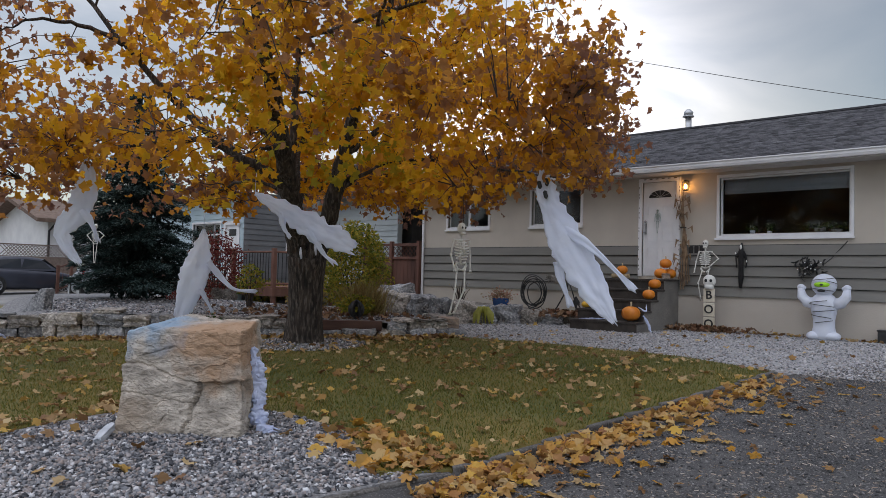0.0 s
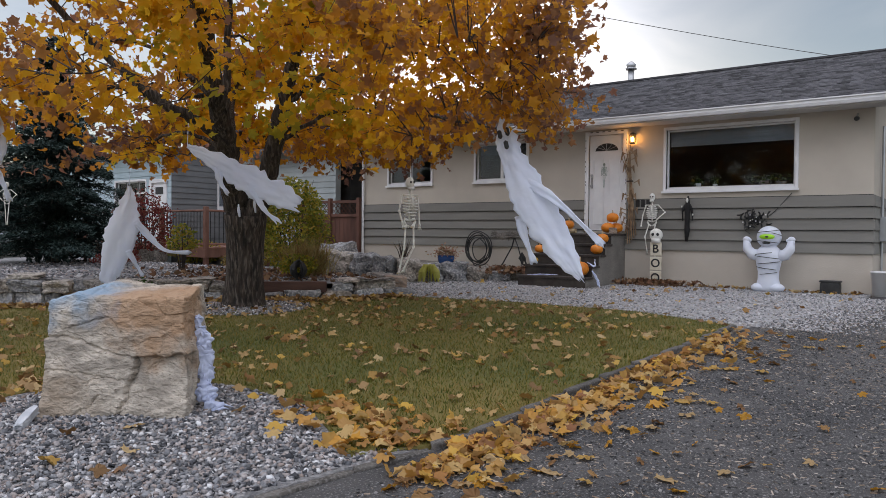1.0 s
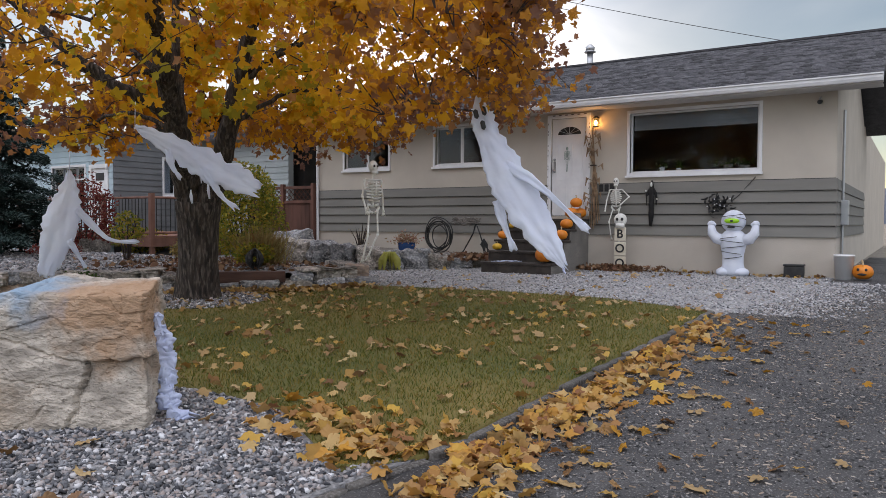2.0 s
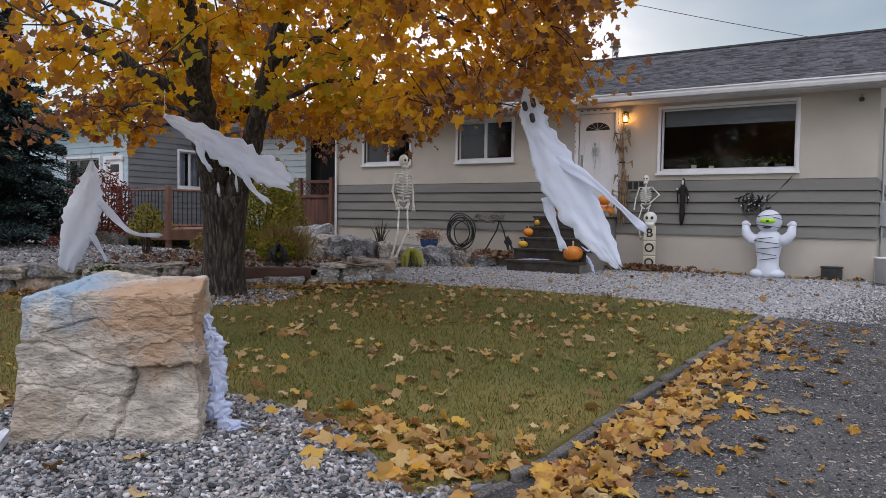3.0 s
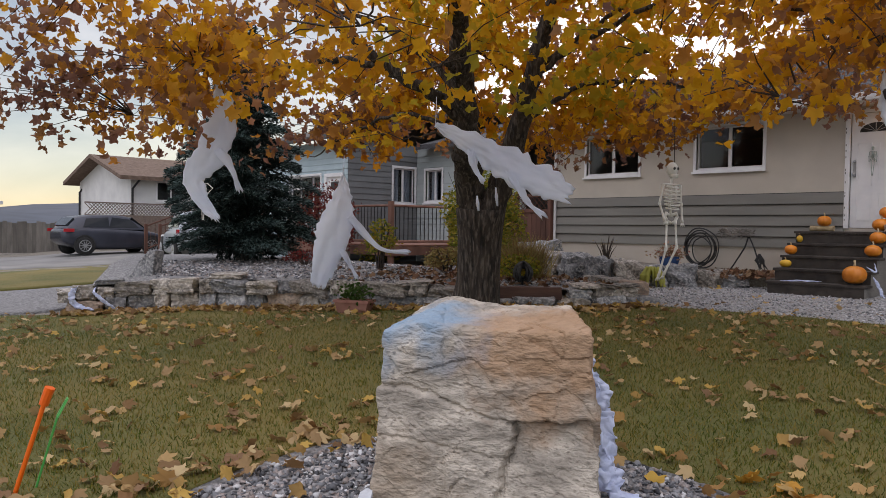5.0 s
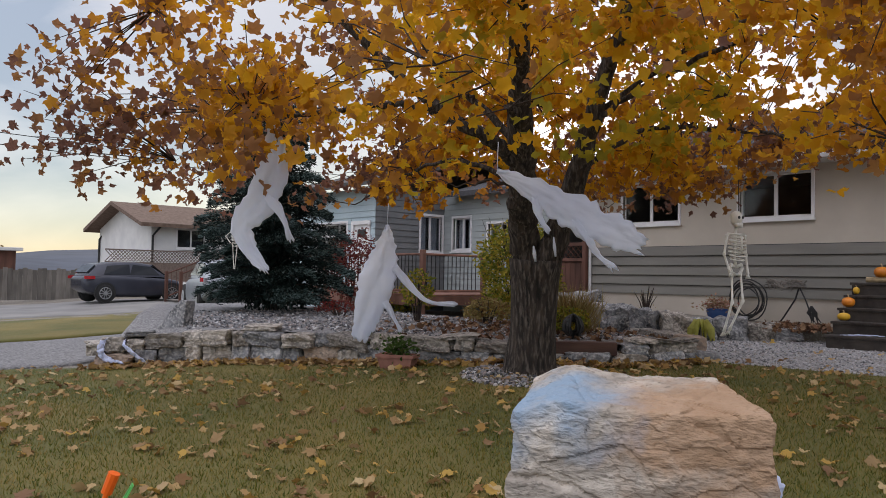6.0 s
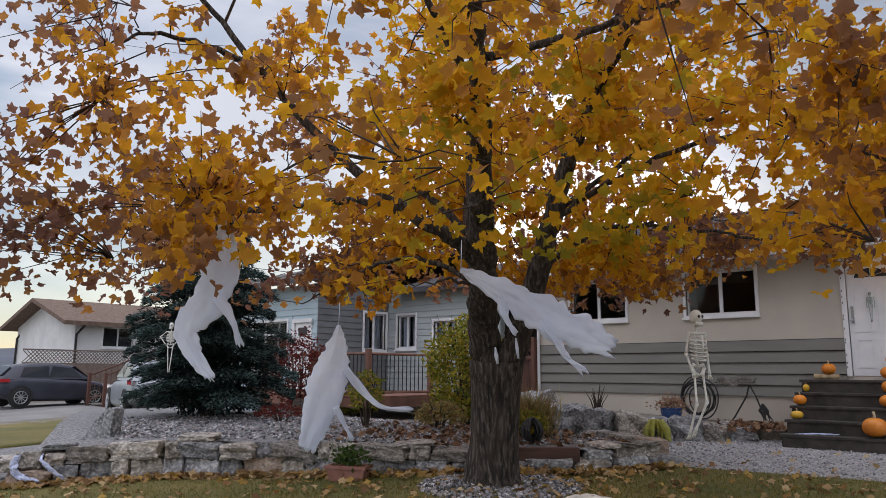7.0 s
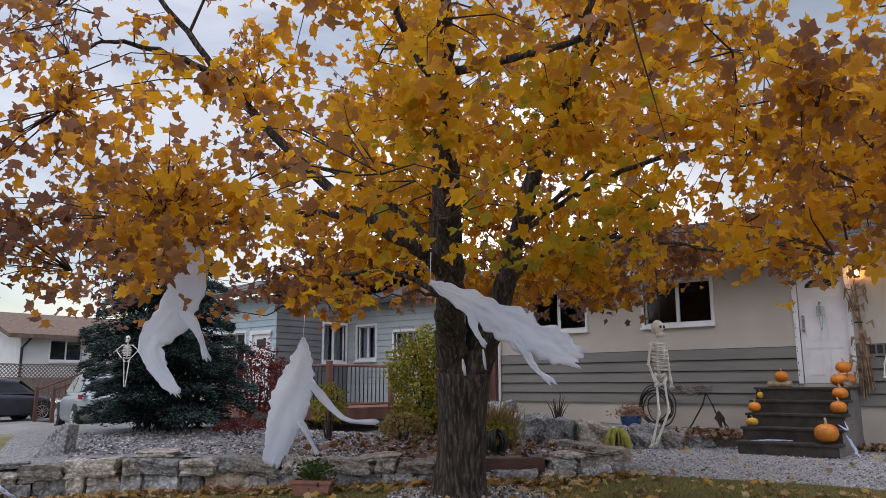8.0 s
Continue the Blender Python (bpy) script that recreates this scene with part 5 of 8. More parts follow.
for q in ((nd[0] - 0.06, nd[0] + 0.05, nd[2], nd[3] + 0.06), (nd[1] - 0.05, nd[1] + 0.06, nd[2], nd[3] + 0.06), (nd[0] + 0.05, nd[1] - 0.05, nd[3] - 0.05, nd[3] + 0.06)):
    box(bm, NX - 0.04, NX + 0.1, *q)
part("door_frame", bm, M_white, nhouse)
for h, at, ax in ((nw, NX, "x"), (sidew, NY, "y"), (rw1, NX2, "x"), (rw2, NX2, "x")):
    bm = bmesh.new()
    nk = int((h[1] - h[0]) / 0.02)
    vs = [[bm.verts.new((at + 0.21 + 0.015 * math.sin(k * 1.3), h[0] + 0.02 * k, z) if ax == "x" else (h[0] + 0.02 * k, at + 0.21 + 0.015 * math.sin(k * 1.3), z)) for k in range(nk + 1)] for z in (h[2] - 0.05, h[3] + 0.05)]
    for k in range(nk):
        if not nk * 0.42 < k < nk * 0.6:
            bm.faces.new((vs[0][k], vs[0][k + 1], vs[1][k + 1], vs[1][k]))
    part("curtain", bm, M_nylon_curtain, nhouse, "pale curtains half drawn behind the glass", True)
# solid dark blocks behind the glass stand for the gloom of unlit rooms
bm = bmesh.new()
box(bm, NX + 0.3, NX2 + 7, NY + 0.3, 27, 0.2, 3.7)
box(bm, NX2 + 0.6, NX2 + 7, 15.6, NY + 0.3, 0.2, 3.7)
part("dark_interior", bm, M_dark, nhouse)
bm = bmesh.new()
box(bm, NX - 0.01, NX + 0.16, 19.0 + 0.9, 19.0 + 0.96, 0.2, 3.7)
part("corner_board", bm, M_white, nhouse)
gable_roof("roof", NX2 - 0.5, NX2 + 8, 15.1, 19.3, 3.72, 4.9, True, M_shingle, nhouse, "low grey shingle roof over the set-back wing")
gable_roof("roof", NX - 0.6, NX2 + 8, 19.4, 27.6, 3.85, 5.3, True, surface("grey_roof", (0.06, 0.058, 0.06, 1), (0.11, 0.105, 0.10, 1), 5, 0.95, 0.5, 60), nhouse, "low grey shingle roof")
bm = bmesh.new()
ball(bm, (NX - 0.09, 19.98, 2.72), (0.05, 0.05, 0.08), 8, 6)
part("porch_light", bm, M_white, nhouse)
# porch deck
porch = thing("porch", (0, 0, 0), "red-brown timber porch deck with black balusters", "porch")
DZ = 0.86
for k in range(42):
    y = 16.02 + 0.145 * k
    if y > 22.0:
        break
    x1 = NX2 - 0.03 if y + 0.13 < NY - 0.04 else NX - 0.03
    part("deck_board", bbox(11.1, x1, y, y + 0.135, DZ - 0.04, DZ, 0.005), M_redwood, porch)
for x0, x1, y0, y1 in ((11.05, 11.1, 15.97, 22.1), (11.1, 15.1, 15.97, 16.015)):
    bm = bmesh.new()
    box(bm, x0, x1, y0, y1, DZ - 0.25, DZ - 0.045)
    part("rim_joist", bm, M_redwood, porch)
railing([(11.15, 22.0, 0), (11.15, 20.0, 0), (11.15, 18.0, 0), (11.15, 16.07, 0), (13.1, 16.07, 0)], DZ, 0.92, porch, M_redwood, M_iron, 0.13)

# far white house
M_offwhite = surface("offwhite_stucco", (0.60, 0.60, 0.60, 1), (0.70, 0.70, 0.69, 1), 1.5, 0.9, 0.2, 50)
M_brownroof = surface("brown_roof", (0.115, 0.075, 0.055, 1), (0.19, 0.13, 0.10, 1), 6, 0.95, 0.5, 50, vary=0.2)
fhouse = thing("house", (0, 0, 0), "white bungalow with a brown shingle roof beyond the parked cars", "house")
FAR_X, FAR_Y = 14.4, 41.0
FAR_WIN = (15.75, 17.25, 2.55, 3.5)
bm = bmesh.new()
slab(bm, FAR_Y, FAR_X, 33.0, -0.1, 3.75, 0.2, [FAR_WIN], "y")
part("wall", bm, M_offwhite, fhouse, "off-white rendered long wall")
bm = bmesh.new()
slab(bm, FAR_X, FAR_Y + 0.2, FAR_Y + 8, -0.1, 3.75, 0.2)
tri = [bm.verts.new((FAR_X + dx, y, z)) for dx in (0, 0.2) for y, z in ((FAR_Y, 3.75), (FAR_Y + 8, 3.75), (FAR_Y + 4, 4.82))]
bm.faces.new(tri[:3]), bm.faces.new(tri[3:])
part("wall", bm, M_offwhite, fhouse, "off-white rendered gable wall")
window(FAR_WIN, FAR_Y, (0.5,), fhouse, -1, "y", 0.09)
# dark block behind the window stands for the unlit inside
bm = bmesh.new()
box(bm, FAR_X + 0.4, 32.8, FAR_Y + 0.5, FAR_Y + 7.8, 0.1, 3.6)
part("dark_interior", bm, M_dark, fhouse)
gable_roof("roof", FAR_X - 0.75, 33.5, FAR_Y - 0.6, FAR_Y + 8.6, 3.72, 5.05, False, M_brownroof, fhouse, "brown shingle roof", 0.2)
for x, y in ((FAR_X - 0.08, FAR_Y + 7.8), (FAR_X + 0.05, FAR_Y - 0.08)):
    bm = bmesh.new()
    tube(bm, [(x, y, 0.2), (x, y, 3.1), (x + 0.25, y - 0.3, 3.55)], 0.055, 6)
    part("downpipe", bm, M_iron, fhouse)
M_skirt = surface("deck_skirt", (0.13, 0.095, 0.08, 1), (0.22, 0.165, 0.135, 1), 12, 0.9, 0.4)
bm = bmesh.new()
slab(bm, FAR_Y - 1.9, 11.6, 24.0, -0.1, 1.72, 0.05, (), "y")
part("deck_skirt", bm, M_skirt, fhouse, "brown board deck skirt")
for k in range(76):         # lattice panel above the skirt
    for sgn in (1, -1):
        bm = bmesh.new()
        x = 11.6 + 0.16 * k
        tube(bm, [(x, FAR_Y - 1.88 + 0.012 * sgn, 1.73 if sgn == 1 else 2.25), (x + 0.5, FAR_Y - 1.88 + 0.012 * sgn, 2.25 if sgn == 1 else 1.73)], 0.02, 4)
        part("lattice_slat", bm, M_skirt, fhouse)
bm = bmesh.new()
box(bm, 11.6, 24.2, FAR_Y - 1.93, FAR_Y - 1.83, 2.25, 2.31)
part("rail", bm, M_skirt, fhouse)
# timber stair beside the car
dstair = thing("deck_stairs", (0, 0, 0), "brown timber deck stairs with handrails", "stairs")
for k in range(5):
    part("tread", bbox(11.9 + 0.5 * k, 12.4 + 0.5 * k, 31.2, 32.6, 0.15 + 0.19 * k, 0.19 + 0.19 * k, 0.006), M_greywood, dstair)
for y in (31.2, 32.6):
    railing([(11.9, y, 0.2), (14.3, y, 1.15), (17.5, y, 1.15)], 0.0, 1.0, dstair, M_brownwood, M_brownwood, 0.2)
for k in range(3):
    bm = bmesh.new()
    ball(bm, (12.3 + 0.5 * k, 31.5, 0.5 + 0.19 * k), 0.16, 10, 7)
    tagged(part("pumpkin", bm, M_pumpkin), "orange pumpkin on the far deck stairs", "pumpkin", "pumpkins on the deck stairs")

# brown fence between the houses
fence = thing("fence", (-0.8, 0, 0), "brown stained board fence with a lattice top", "fence")
for k in range(15):
    y = 14.22 + 0.15 * k
    part("board", bbox(15.5, 15.53, y, y + 0.142, 0.3, 1.72, 0.004), M_brownwood, fence)
for z in (0.55, 1.70, 2.08):
    part("rail", bbox(15.46, 15.499, 14.2, 16.45, z, z + 0.08, 0.004), M_brownwood, fence)
for y in (14.2, 15.3, 16.45):
    part("post", bbox(15.42, 15.53, y - 0.05, y + 0.05, 0.2, 2.22, 0.006), M_brownwood, fence)
for k in range(15):
    for s in (1, -1):
        bm = bmesh.new()
        y = 14.2 + 0.15 * k
        tube(bm, [(15.50 + 0.008 * s, y if s == 1 else y + 0.3, 1.78), (15.50 + 0.008 * s, y + 0.3 if s == 1 else y, 2.08)], 0.010, 4)
        part("lattice_slat", bm, M_brownwood, fence)

# far grey fence
ffence = thing("fence", (0, 0, 0), "weathered grey board fence along the far drive", "fence")
for k in range(60):
    x = 1.0 + 0.19 * k
    part("board", bbox(x, x + 0.18, 39.0, 39.03, -0.05, 1.30 + 0.05 * math.sin(k * 1.7), 0.004), M_greywood, ffence)
for z in (0.35, 1.05):
    part("rail", bbox(1.0, 12.4, 39.04, 39.1, z, z + 0.1, 0.004), M_greywood, ffence)

# ---------------------------------------------------------------- cars
M_carpaint = surface("dark_grey_car_paint", (0.040, 0.043, 0.058, 1), (0.052, 0.056, 0.074, 1), 2, 0.25, 0.0, metal=0.3)
M_silver = surface("silver_car_paint", (0.28, 0.31, 0.34, 1), (0.34, 0.37, 0.40, 1), 2, 0.3, 0.0, metal=0.3)
M_carglass = surface("tinted_glass", (0.012, 0.014, 0.017, 1), (0.02, 0.022, 0.026, 1), 2, 0.08, 0.0)
M_tyre = surface("tyre_rubber", (0.012, 0.012, 0.012, 1), (0.03, 0.03, 0.03, 1), 20, 0.9, 0.3)
M_tail = plain("red_lamp", (0.45, 0.02, 0.025, 1), 0.25)


def car(at, turn, paint, label):
    """A compact SUV, nose along +x, built of lofted sections."""
    c = thing("car", at, label, "car", turn=turn)
    secs = [(-2.12, 0.62, 0.55, 0.92), (-2.02, 0.80, 0.40, 1.02), (-1.5, 0.90, 0.20, 1.08), (-0.6, 0.91, 0.16, 1.05), (0.4, 0.91, 0.16, 1.01), (1.2, 0.90, 0.18, 0.97), (1.75, 0.85, 0.32, 0.84), (2.08, 0.70, 0.40, 0.70)]
    bm = bmesh.new()
    rows = []
    for x, w, z0, z1 in secs:
        prof = [(-w * 0.9, z0), (-w, z0 + 0.12), (-w, (z0 + z1) / 2 + 0.05), (-w * 0.93, z1 - 0.06), (-w * 0.8, z1), (w * 0.8, z1), (w * 0.93, z1 - 0.06), (w, (z0 + z1) / 2 + 0.05), (w, z0 + 0.12), (w * 0.9, z0)]
        rows.append([bm.verts.new((x, y, z)) for y, z in prof])
    for a, b in zip(rows, rows[1:]):
        for i in range(10):
            bm.faces.new((a[i], a[(i + 1) % 10], b[(i + 1) % 10], b[i]))
    bm.faces.new(rows[0]), bm.faces.new(rows[-1])
    body = part("body", bm, paint, c, smooth=True)
    body.modifiers.new("round", "SUBSURF").levels = 2
    body.modifiers["round"].render_levels = 2
    bm = bmesh.new()
    rows = []
    for x, w, z in ((-1.95, 0.70, 1.04), (-1.55, 0.64, 1.46), (-0.9, 0.62, 1.55), (0.0, 0.62, 1.56), (0.45, 0.63, 1.50), (1.15, 0.74, 1.0)):
        rows.append([bm.verts.new(p) for p in ((x, -0.80, 0.98), (x, -w, z - 0.05), (x, -w * 0.85, z), (x, w * 0.85, z), (x, w, z - 0.05), (x, 0.80, 0.98))])
    for a, b in zip(rows, rows[1:]):
        for i in range(5):
            bm.faces.new((a[i], a[i + 1], b[i + 1], b[i]))
    bm.faces.new(rows[0]), bm.faces.new(rows[-1])
    cabin = part("cabin", bm, paint, c, smooth=True)
    for x in (-1.32, 1.32):                     # dark wheel arches
        for sgn in (-1, 1):
            bm = bmesh.new()
            tube(bm, [(x, sgn * 0.80, 0.36), (x, sgn * 0.905, 0.36)], 0.40, 22)
            part("wheel_arch", bm, M_tyre, c)
    for s in (-1, 1):
        for pts in ([(-1.25, 1.06, 1.40), (-0.35, 1.06, 1.46)], [(-0.25, 1.06, 1.46), (0.55, 1.06, 1.38)]):
            bm = bmesh.new()
            (xa, zl, za), (xb, zm, zb) = pts
            off = 0.012
            q = [(xa - 0.1, 0.775, zl), (xb + (0.28 if xb > 0.5 else 0.0), 0.775, zm), (xb, 0.655, zb), (xa + 0.05, 0.655, za)]
            lo = [bm.verts.new((x, s * (y + off), z)) for x, y, z in q]
            hi = [bm.verts.new((x, s * (y - 0.03), z)) for x, y, z in q]
            bm.faces.new(lo), bm.faces.new(hi[::-1])
            for i in range(4):
                bm.faces.new((lo[i], lo[(i + 1) % 4], hi[(i + 1) % 4], hi[i]))
            part("side_window", bm, M_carglass, c)
    bm = bmesh.new()
    box(bm, -0.03, 0.03, -0.62, 0.62, -0.20, 0.20, pose(-1.78, 0, 1.26, 0, 44, 0))
    part("rear_window", bm, M_carglass, c)
    bm = bmesh.new()
    box(bm, -0.03, 0.03, -0.64, 0.64, -0.33, 0.33, pose(0.84, 0, 1.26, 0, -53, 0))
    part("windscreen", bm, M_carglass, c)
    for x in (-1.32, 1.32):
        for s in (-1, 1):
            bm = bmesh.new()
            tube(bm, [(x, s * 0.70, 0.34), (x, s * 0.735, 0.34), (x, s * 0.90, 0.34), (x, s * 0.925, 0.34)], [0.31, 0.34, 0.34, 0.30], 22)
            wheel = part("wheel", bm, M_tyre, c, smooth=True)
            bm = bmesh.new()
            tube(bm, [(x, s * 0.926, 0.34), (x, s * 0.935, 0.34)], 0.075, 12)
            for k in range(10):
                a = 2 * math.pi * k / 10
                tube(bm, [(x + 0.05 * math.cos(a), s * 0.93, 0.34 + 0.05 * math.sin(a)), (x + 0.22 * math.cos(a), s * 0.925, 0.34 + 0.22 * math.sin(a))], 0.018, 5)
            tube(bm, [(x + 0.22 * math.cos(2 * math.pi * k / 24), s * 0.925, 0.34 + 0.22 * math.sin(2 * math.pi * k / 24)) for k in range(25)], 0.016, 5, cap=False)
            part("rim", bm, M_metal, wheel, "bright alloy rim")
    for s in (-1, 1):
        bm = bmesh.new()
        box(bm, -2.10, -1.72, s * 0.885 - 0.03, s * 0.885 + 0.012, 0.88, 1.0)
        part("tail_light", bm, M_tail, c, "red tail lamp")
        bm = bmesh.new()
        box(bm, 1.65, 2.0, s * 0.78 - 0.06, s * 0.78 + 0.06, 0.70, 0.80)
        part("headlight", bm, M_white, c)
    return c


car((11.0, 34.0, ground_z(11.0, 34.0) + 0.02), 3, M_carpaint, "dark grey compact SUV parked on the concrete drive")
car((10.7, 25.3, ground_z(10.7, 25.3) + 0.02), 75, M_silver, "silver car parked half hidden behind the spruce")

# ---------------------------------------------------------------- conifer, shrubs, plants
rs = np.random.default_rng(17)
SX, SY_ = 7.8, 16.85
sz0 = bed_z(SX, SY_)
spruce = thing("spruce_tree", (SX, SY_, sz0), "dense blue-green spruce with drooping boughs in the gravel bed", "tree")
bm = bmesh.new()
tube(bm, [(0, 0, -0.1), (0.05, 0, 2.5), (0, 0, 4.9)], [0.14, 0.08, 0.02], 10)
part("trunk", bm, M_bark, spruce)
pts, dirs, sz, tip = [], [], [], []
bm = bmesh.new()
for k in range(92):
    h = 0.12 + 4.65 * (k / 92) ** 1.15
    L = float(np.interp(h, (0.1, 0.5, 1.5, 2.1, 2.7, 3.3, 4.0, 4.8), (1.3, 1.5, 1.42, 1.25, 0.9, 0.66, 0.45, 0.15))) * rs.uniform(0.78, 1.12)
    a = k * 2.399 + rs.normal(0, 0.25)
    d = np.array([math.cos(a), math.sin(a), 0])
    e = np.array([-d[1], d[0], 0])
    arc = lambda s_: d * L * s_ + np.array([0, 0, h + 0.36 * s_ * L - 0.34 * (s_ * L) ** 1.7])
    n_s = int(260 + 520 * L)
    half = 0.12 + 0.25 * L
    for _ in range(n_s):
        s_ = 1.05 - 0.62 * rs.uniform() ** 1.4
        w = half * math.sqrt(max(0.0, 1 - ((s_ - 0.78) / 0.36) ** 2))
        side, up = rs.uniform(-1, 1), rs.normal(0, 0.035)
        lift_ = 0.12 * (1 - side * side) + up
        dd = d * 0.9 + e * side * 0.8 + rs.normal(0, 0.35, 3) + np.array([0, 0, -0.1])
        pts.append(arc(s_) + e * side * w + np.array([0, 0, lift_]))
        dirs.append(dd / np.linalg.norm(dd))
        sz.append(rs.uniform(0.05, 0.10))
        # upper outer sprays get the pale colour, painting light on top of each bough
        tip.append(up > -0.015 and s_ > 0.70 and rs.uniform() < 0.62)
    for _ in range(int(70 * L)):
        s_ = rs.uniform(0.05, 0.6)
        pts.append(arc(s_) + rs.normal(0, 0.10, 3))
        dd = rs.normal(0, 1, 3)
        dirs.append(dd / np.linalg.norm(dd))
        sz.append(rs.uniform(0.14, 0.26))
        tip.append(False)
    tube(bm, [(0, 0, h), tuple(arc(0.5)), tuple(arc(1.0))], [0.02, 0.012, 0.004], 4, cap=False)
tagged(part("bough", bm, M_bark, spruce), kind="stuff")


def aim(dirs, gen):
    """Turns that send y along each direction, rolled at random."""
    d = np.asarray(dirs)
    r = gen.normal(0, 1, d.shape)
    x = np.cross(d, r)
    x /= np.linalg.norm(x, axis=1, keepdims=True)
    return np.stack([x, d, np.cross(x, d)], 2)


SPRAY = [(0, 0, 0), (0.15, 0.42, 0.05), (0.035, 0.46, 0), (0.11, 0.76, 0.04), (0, 1, 0), (-0.11, 0.76, 0.04), (-0.035, 0.46, 0), (-0.15, 0.42, 0.05)]
SPRAY_F = [(0, 1, 2), (0, 2, 6), (0, 6, 7), (2, 3, 4), (2, 4, 6), (6, 4, 5)]
pts, dirs, sz, tip = np.array(pts), np.array(dirs), np.array(sz), np.array(tip)
# inner and lower sprays are near black: shade between boughs put into colour
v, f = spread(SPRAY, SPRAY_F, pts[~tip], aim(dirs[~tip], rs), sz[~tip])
tagged(raw("crown", v, f, M_needle, spruce), "blue-green needle sprays, inner shade put into their dark colour", kind="stuff")
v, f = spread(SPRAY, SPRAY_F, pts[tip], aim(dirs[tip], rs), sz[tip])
tagged(raw("bough_tip", v, f, leafy("lit_needles", [(0.035, 0.064, 0.058, 1), (0.075, 0.122, 0.115, 1), (0.145, 0.205, 0.20, 1)], translucent=0.12), spruce), "pale blue-grey bough tips, top light put into their colour", kind="stuff")


def shrub(name, at, rx, rz, n, mat, label, size=(0.05, 0.10), stems=9, seed=1, category="shrub", low=0.1):
    g = np.random.default_rng(seed)
    t = thing(name, at, label, category)
    bm = bmesh.new()
    tips = []
    for k in range(stems):
        a, r = g.uniform(0, 6.28), g.uniform(0.3, 0.9) * rx
        tip = (r * math.cos(a), r * math.sin(a), rz * g.uniform(0.6, 1.0))
        tips.append(tip)
        tube(bm, [(0.1 * math.cos(a) * rx, 0.1 * math.sin(a) * rx, -0.05), (tip[0] * 0.5, tip[1] * 0.5, tip[2] * 0.55), tip], [0.018, 0.012, 0.004], 5)
    tagged(part("stem", bm, M_twig, t, "bare woody stems"), kind="stuff")
    q = g.normal(0, 1, (n * 2, 3))
    q /= np.linalg.norm(q, axis=1, keepdims=True)
    lump = np.array([1 + 0.28 * noise.noise(Vector(p) * 2.3 + Vector((seed, 0, 0))) for p in q])
    q = q * (g.uniform(0.35, 1, (n * 2, 1)) ** 0.5) * lump[:, None]
    q = q * (rx, rx, rz / 2) + (0, 0, rz / 2)
    q = q[q[:, 2] > low][:n]
    v, f = spread(OVAL, OVAL_F, q, rotations(len(q), 1.0, g), g.uniform(*size, len(q)))
    tagged(raw("foliage", v, f, mat, t), kind="stuff")
    return t


shrub("shrub", (12.3, 14.2, ground_z(12.3, 14.2) + 0.08), 0.92, 2.3, 6500, M_bushleaf, "tall rounded yellow-green bush beside the house", (0.06, 0.11), 12, 4)
shrub("shrub", (10.3, 17.4, bed_z(10.3, 17.4)), 0.72, 1.8, 2600, M_redleaf, "wine-red leafed shrub in front of the porch", (0.05, 0.09), 12, 5)
shrub("shrub", (8.5, 13.1, bed_z(8.5, 13.1)), 0.28, 0.95, 420, M_bushleaf, "small upright shrub with yellowing leaves", (0.05, 0.09), 9, 6, low=0.3)
shrub("shrub", (9.2, 12.1, bed_z(9.2, 12.1)), 0.45, 0.45, 800, M_drygrass, "low rust-brown shrub in the gravel bed", (0.04, 0.08), 9, 7)
shrub("shrub", (8.2, 15.0, bed_z(8.2, 15.0)), 0.5, 0.3, 600, M_redleaf, "low dark red ground cover", (0.03, 0.06), 8, 8)
shrub("shrub", (11.6, 17.0, bed_z(11.6, 17.0)), 0.6, 0.7, 1200, M_bushleaf, "dark green clipped bush beside the porch", (0.05, 0.08), 9, 9)


def grass_tuft(at, h, n, spreadr, seed, label, mat):
    g = np.random.default_rng(seed)
    d = np.column_stack([g.normal(0, 0.42, n), g.normal(0, 0.42, n), np.ones(n)])
    d /= np.linalg.norm(d, axis=1, keepdims=True)
    p = np.column_stack([g.normal(0, spreadr, n), g.normal(0, spreadr, n), np.zeros(n)])
    v, f = spread([(-0.012, 0, 0), (0.012, 0, 0), (0.008, 0.6, 0.03), (0, 1, -0.06), (-0.008, 0.6, 0.03)], [(0, 1, 2), (0, 2, 4), (4, 2, 3)], p, aim(d, g), g.uniform(0.5, 1, n) * h)
    ob = tagged(raw("grass_tuft", v, f, mat), label, "grass")
    ob.location = at
    return ob


grass_tuft((9.3, 10.45, bed_z(9.3, 10.45) - 0.02), 0.85, 700, 0.13, 3, "tall tuft of straw-coloured ornamental grass", M_drygrass)
grass_tuft((9.9, 10.9, bed_z(9.9, 10.9) - 0.02), 0.7, 500, 0.14, 4, "tuft of straw-coloured ornamental grass in the bed", M_drygrass)
shrub("shrub", (8.95, 10.25, bed_z(8.95, 10.25)), 0.35, 0.4, 700, M_bushleaf, "low yellow-green plant behind the timber", (0.04, 0.08), 8, 12)

# bed stones: upright slab, flat stones, path border
def rock(at, dims, seed, label, turn=0, tilt=0, mat=None, rough=0.09, group=""):
    ob = tagged(part("rock", stone(*dims, seed, 6, rough), mat or M_fieldstone), label, "rock", group)
    ob.matrix_basis = pose(*at, tilt, tilt * 0.4, turn)
    return ob


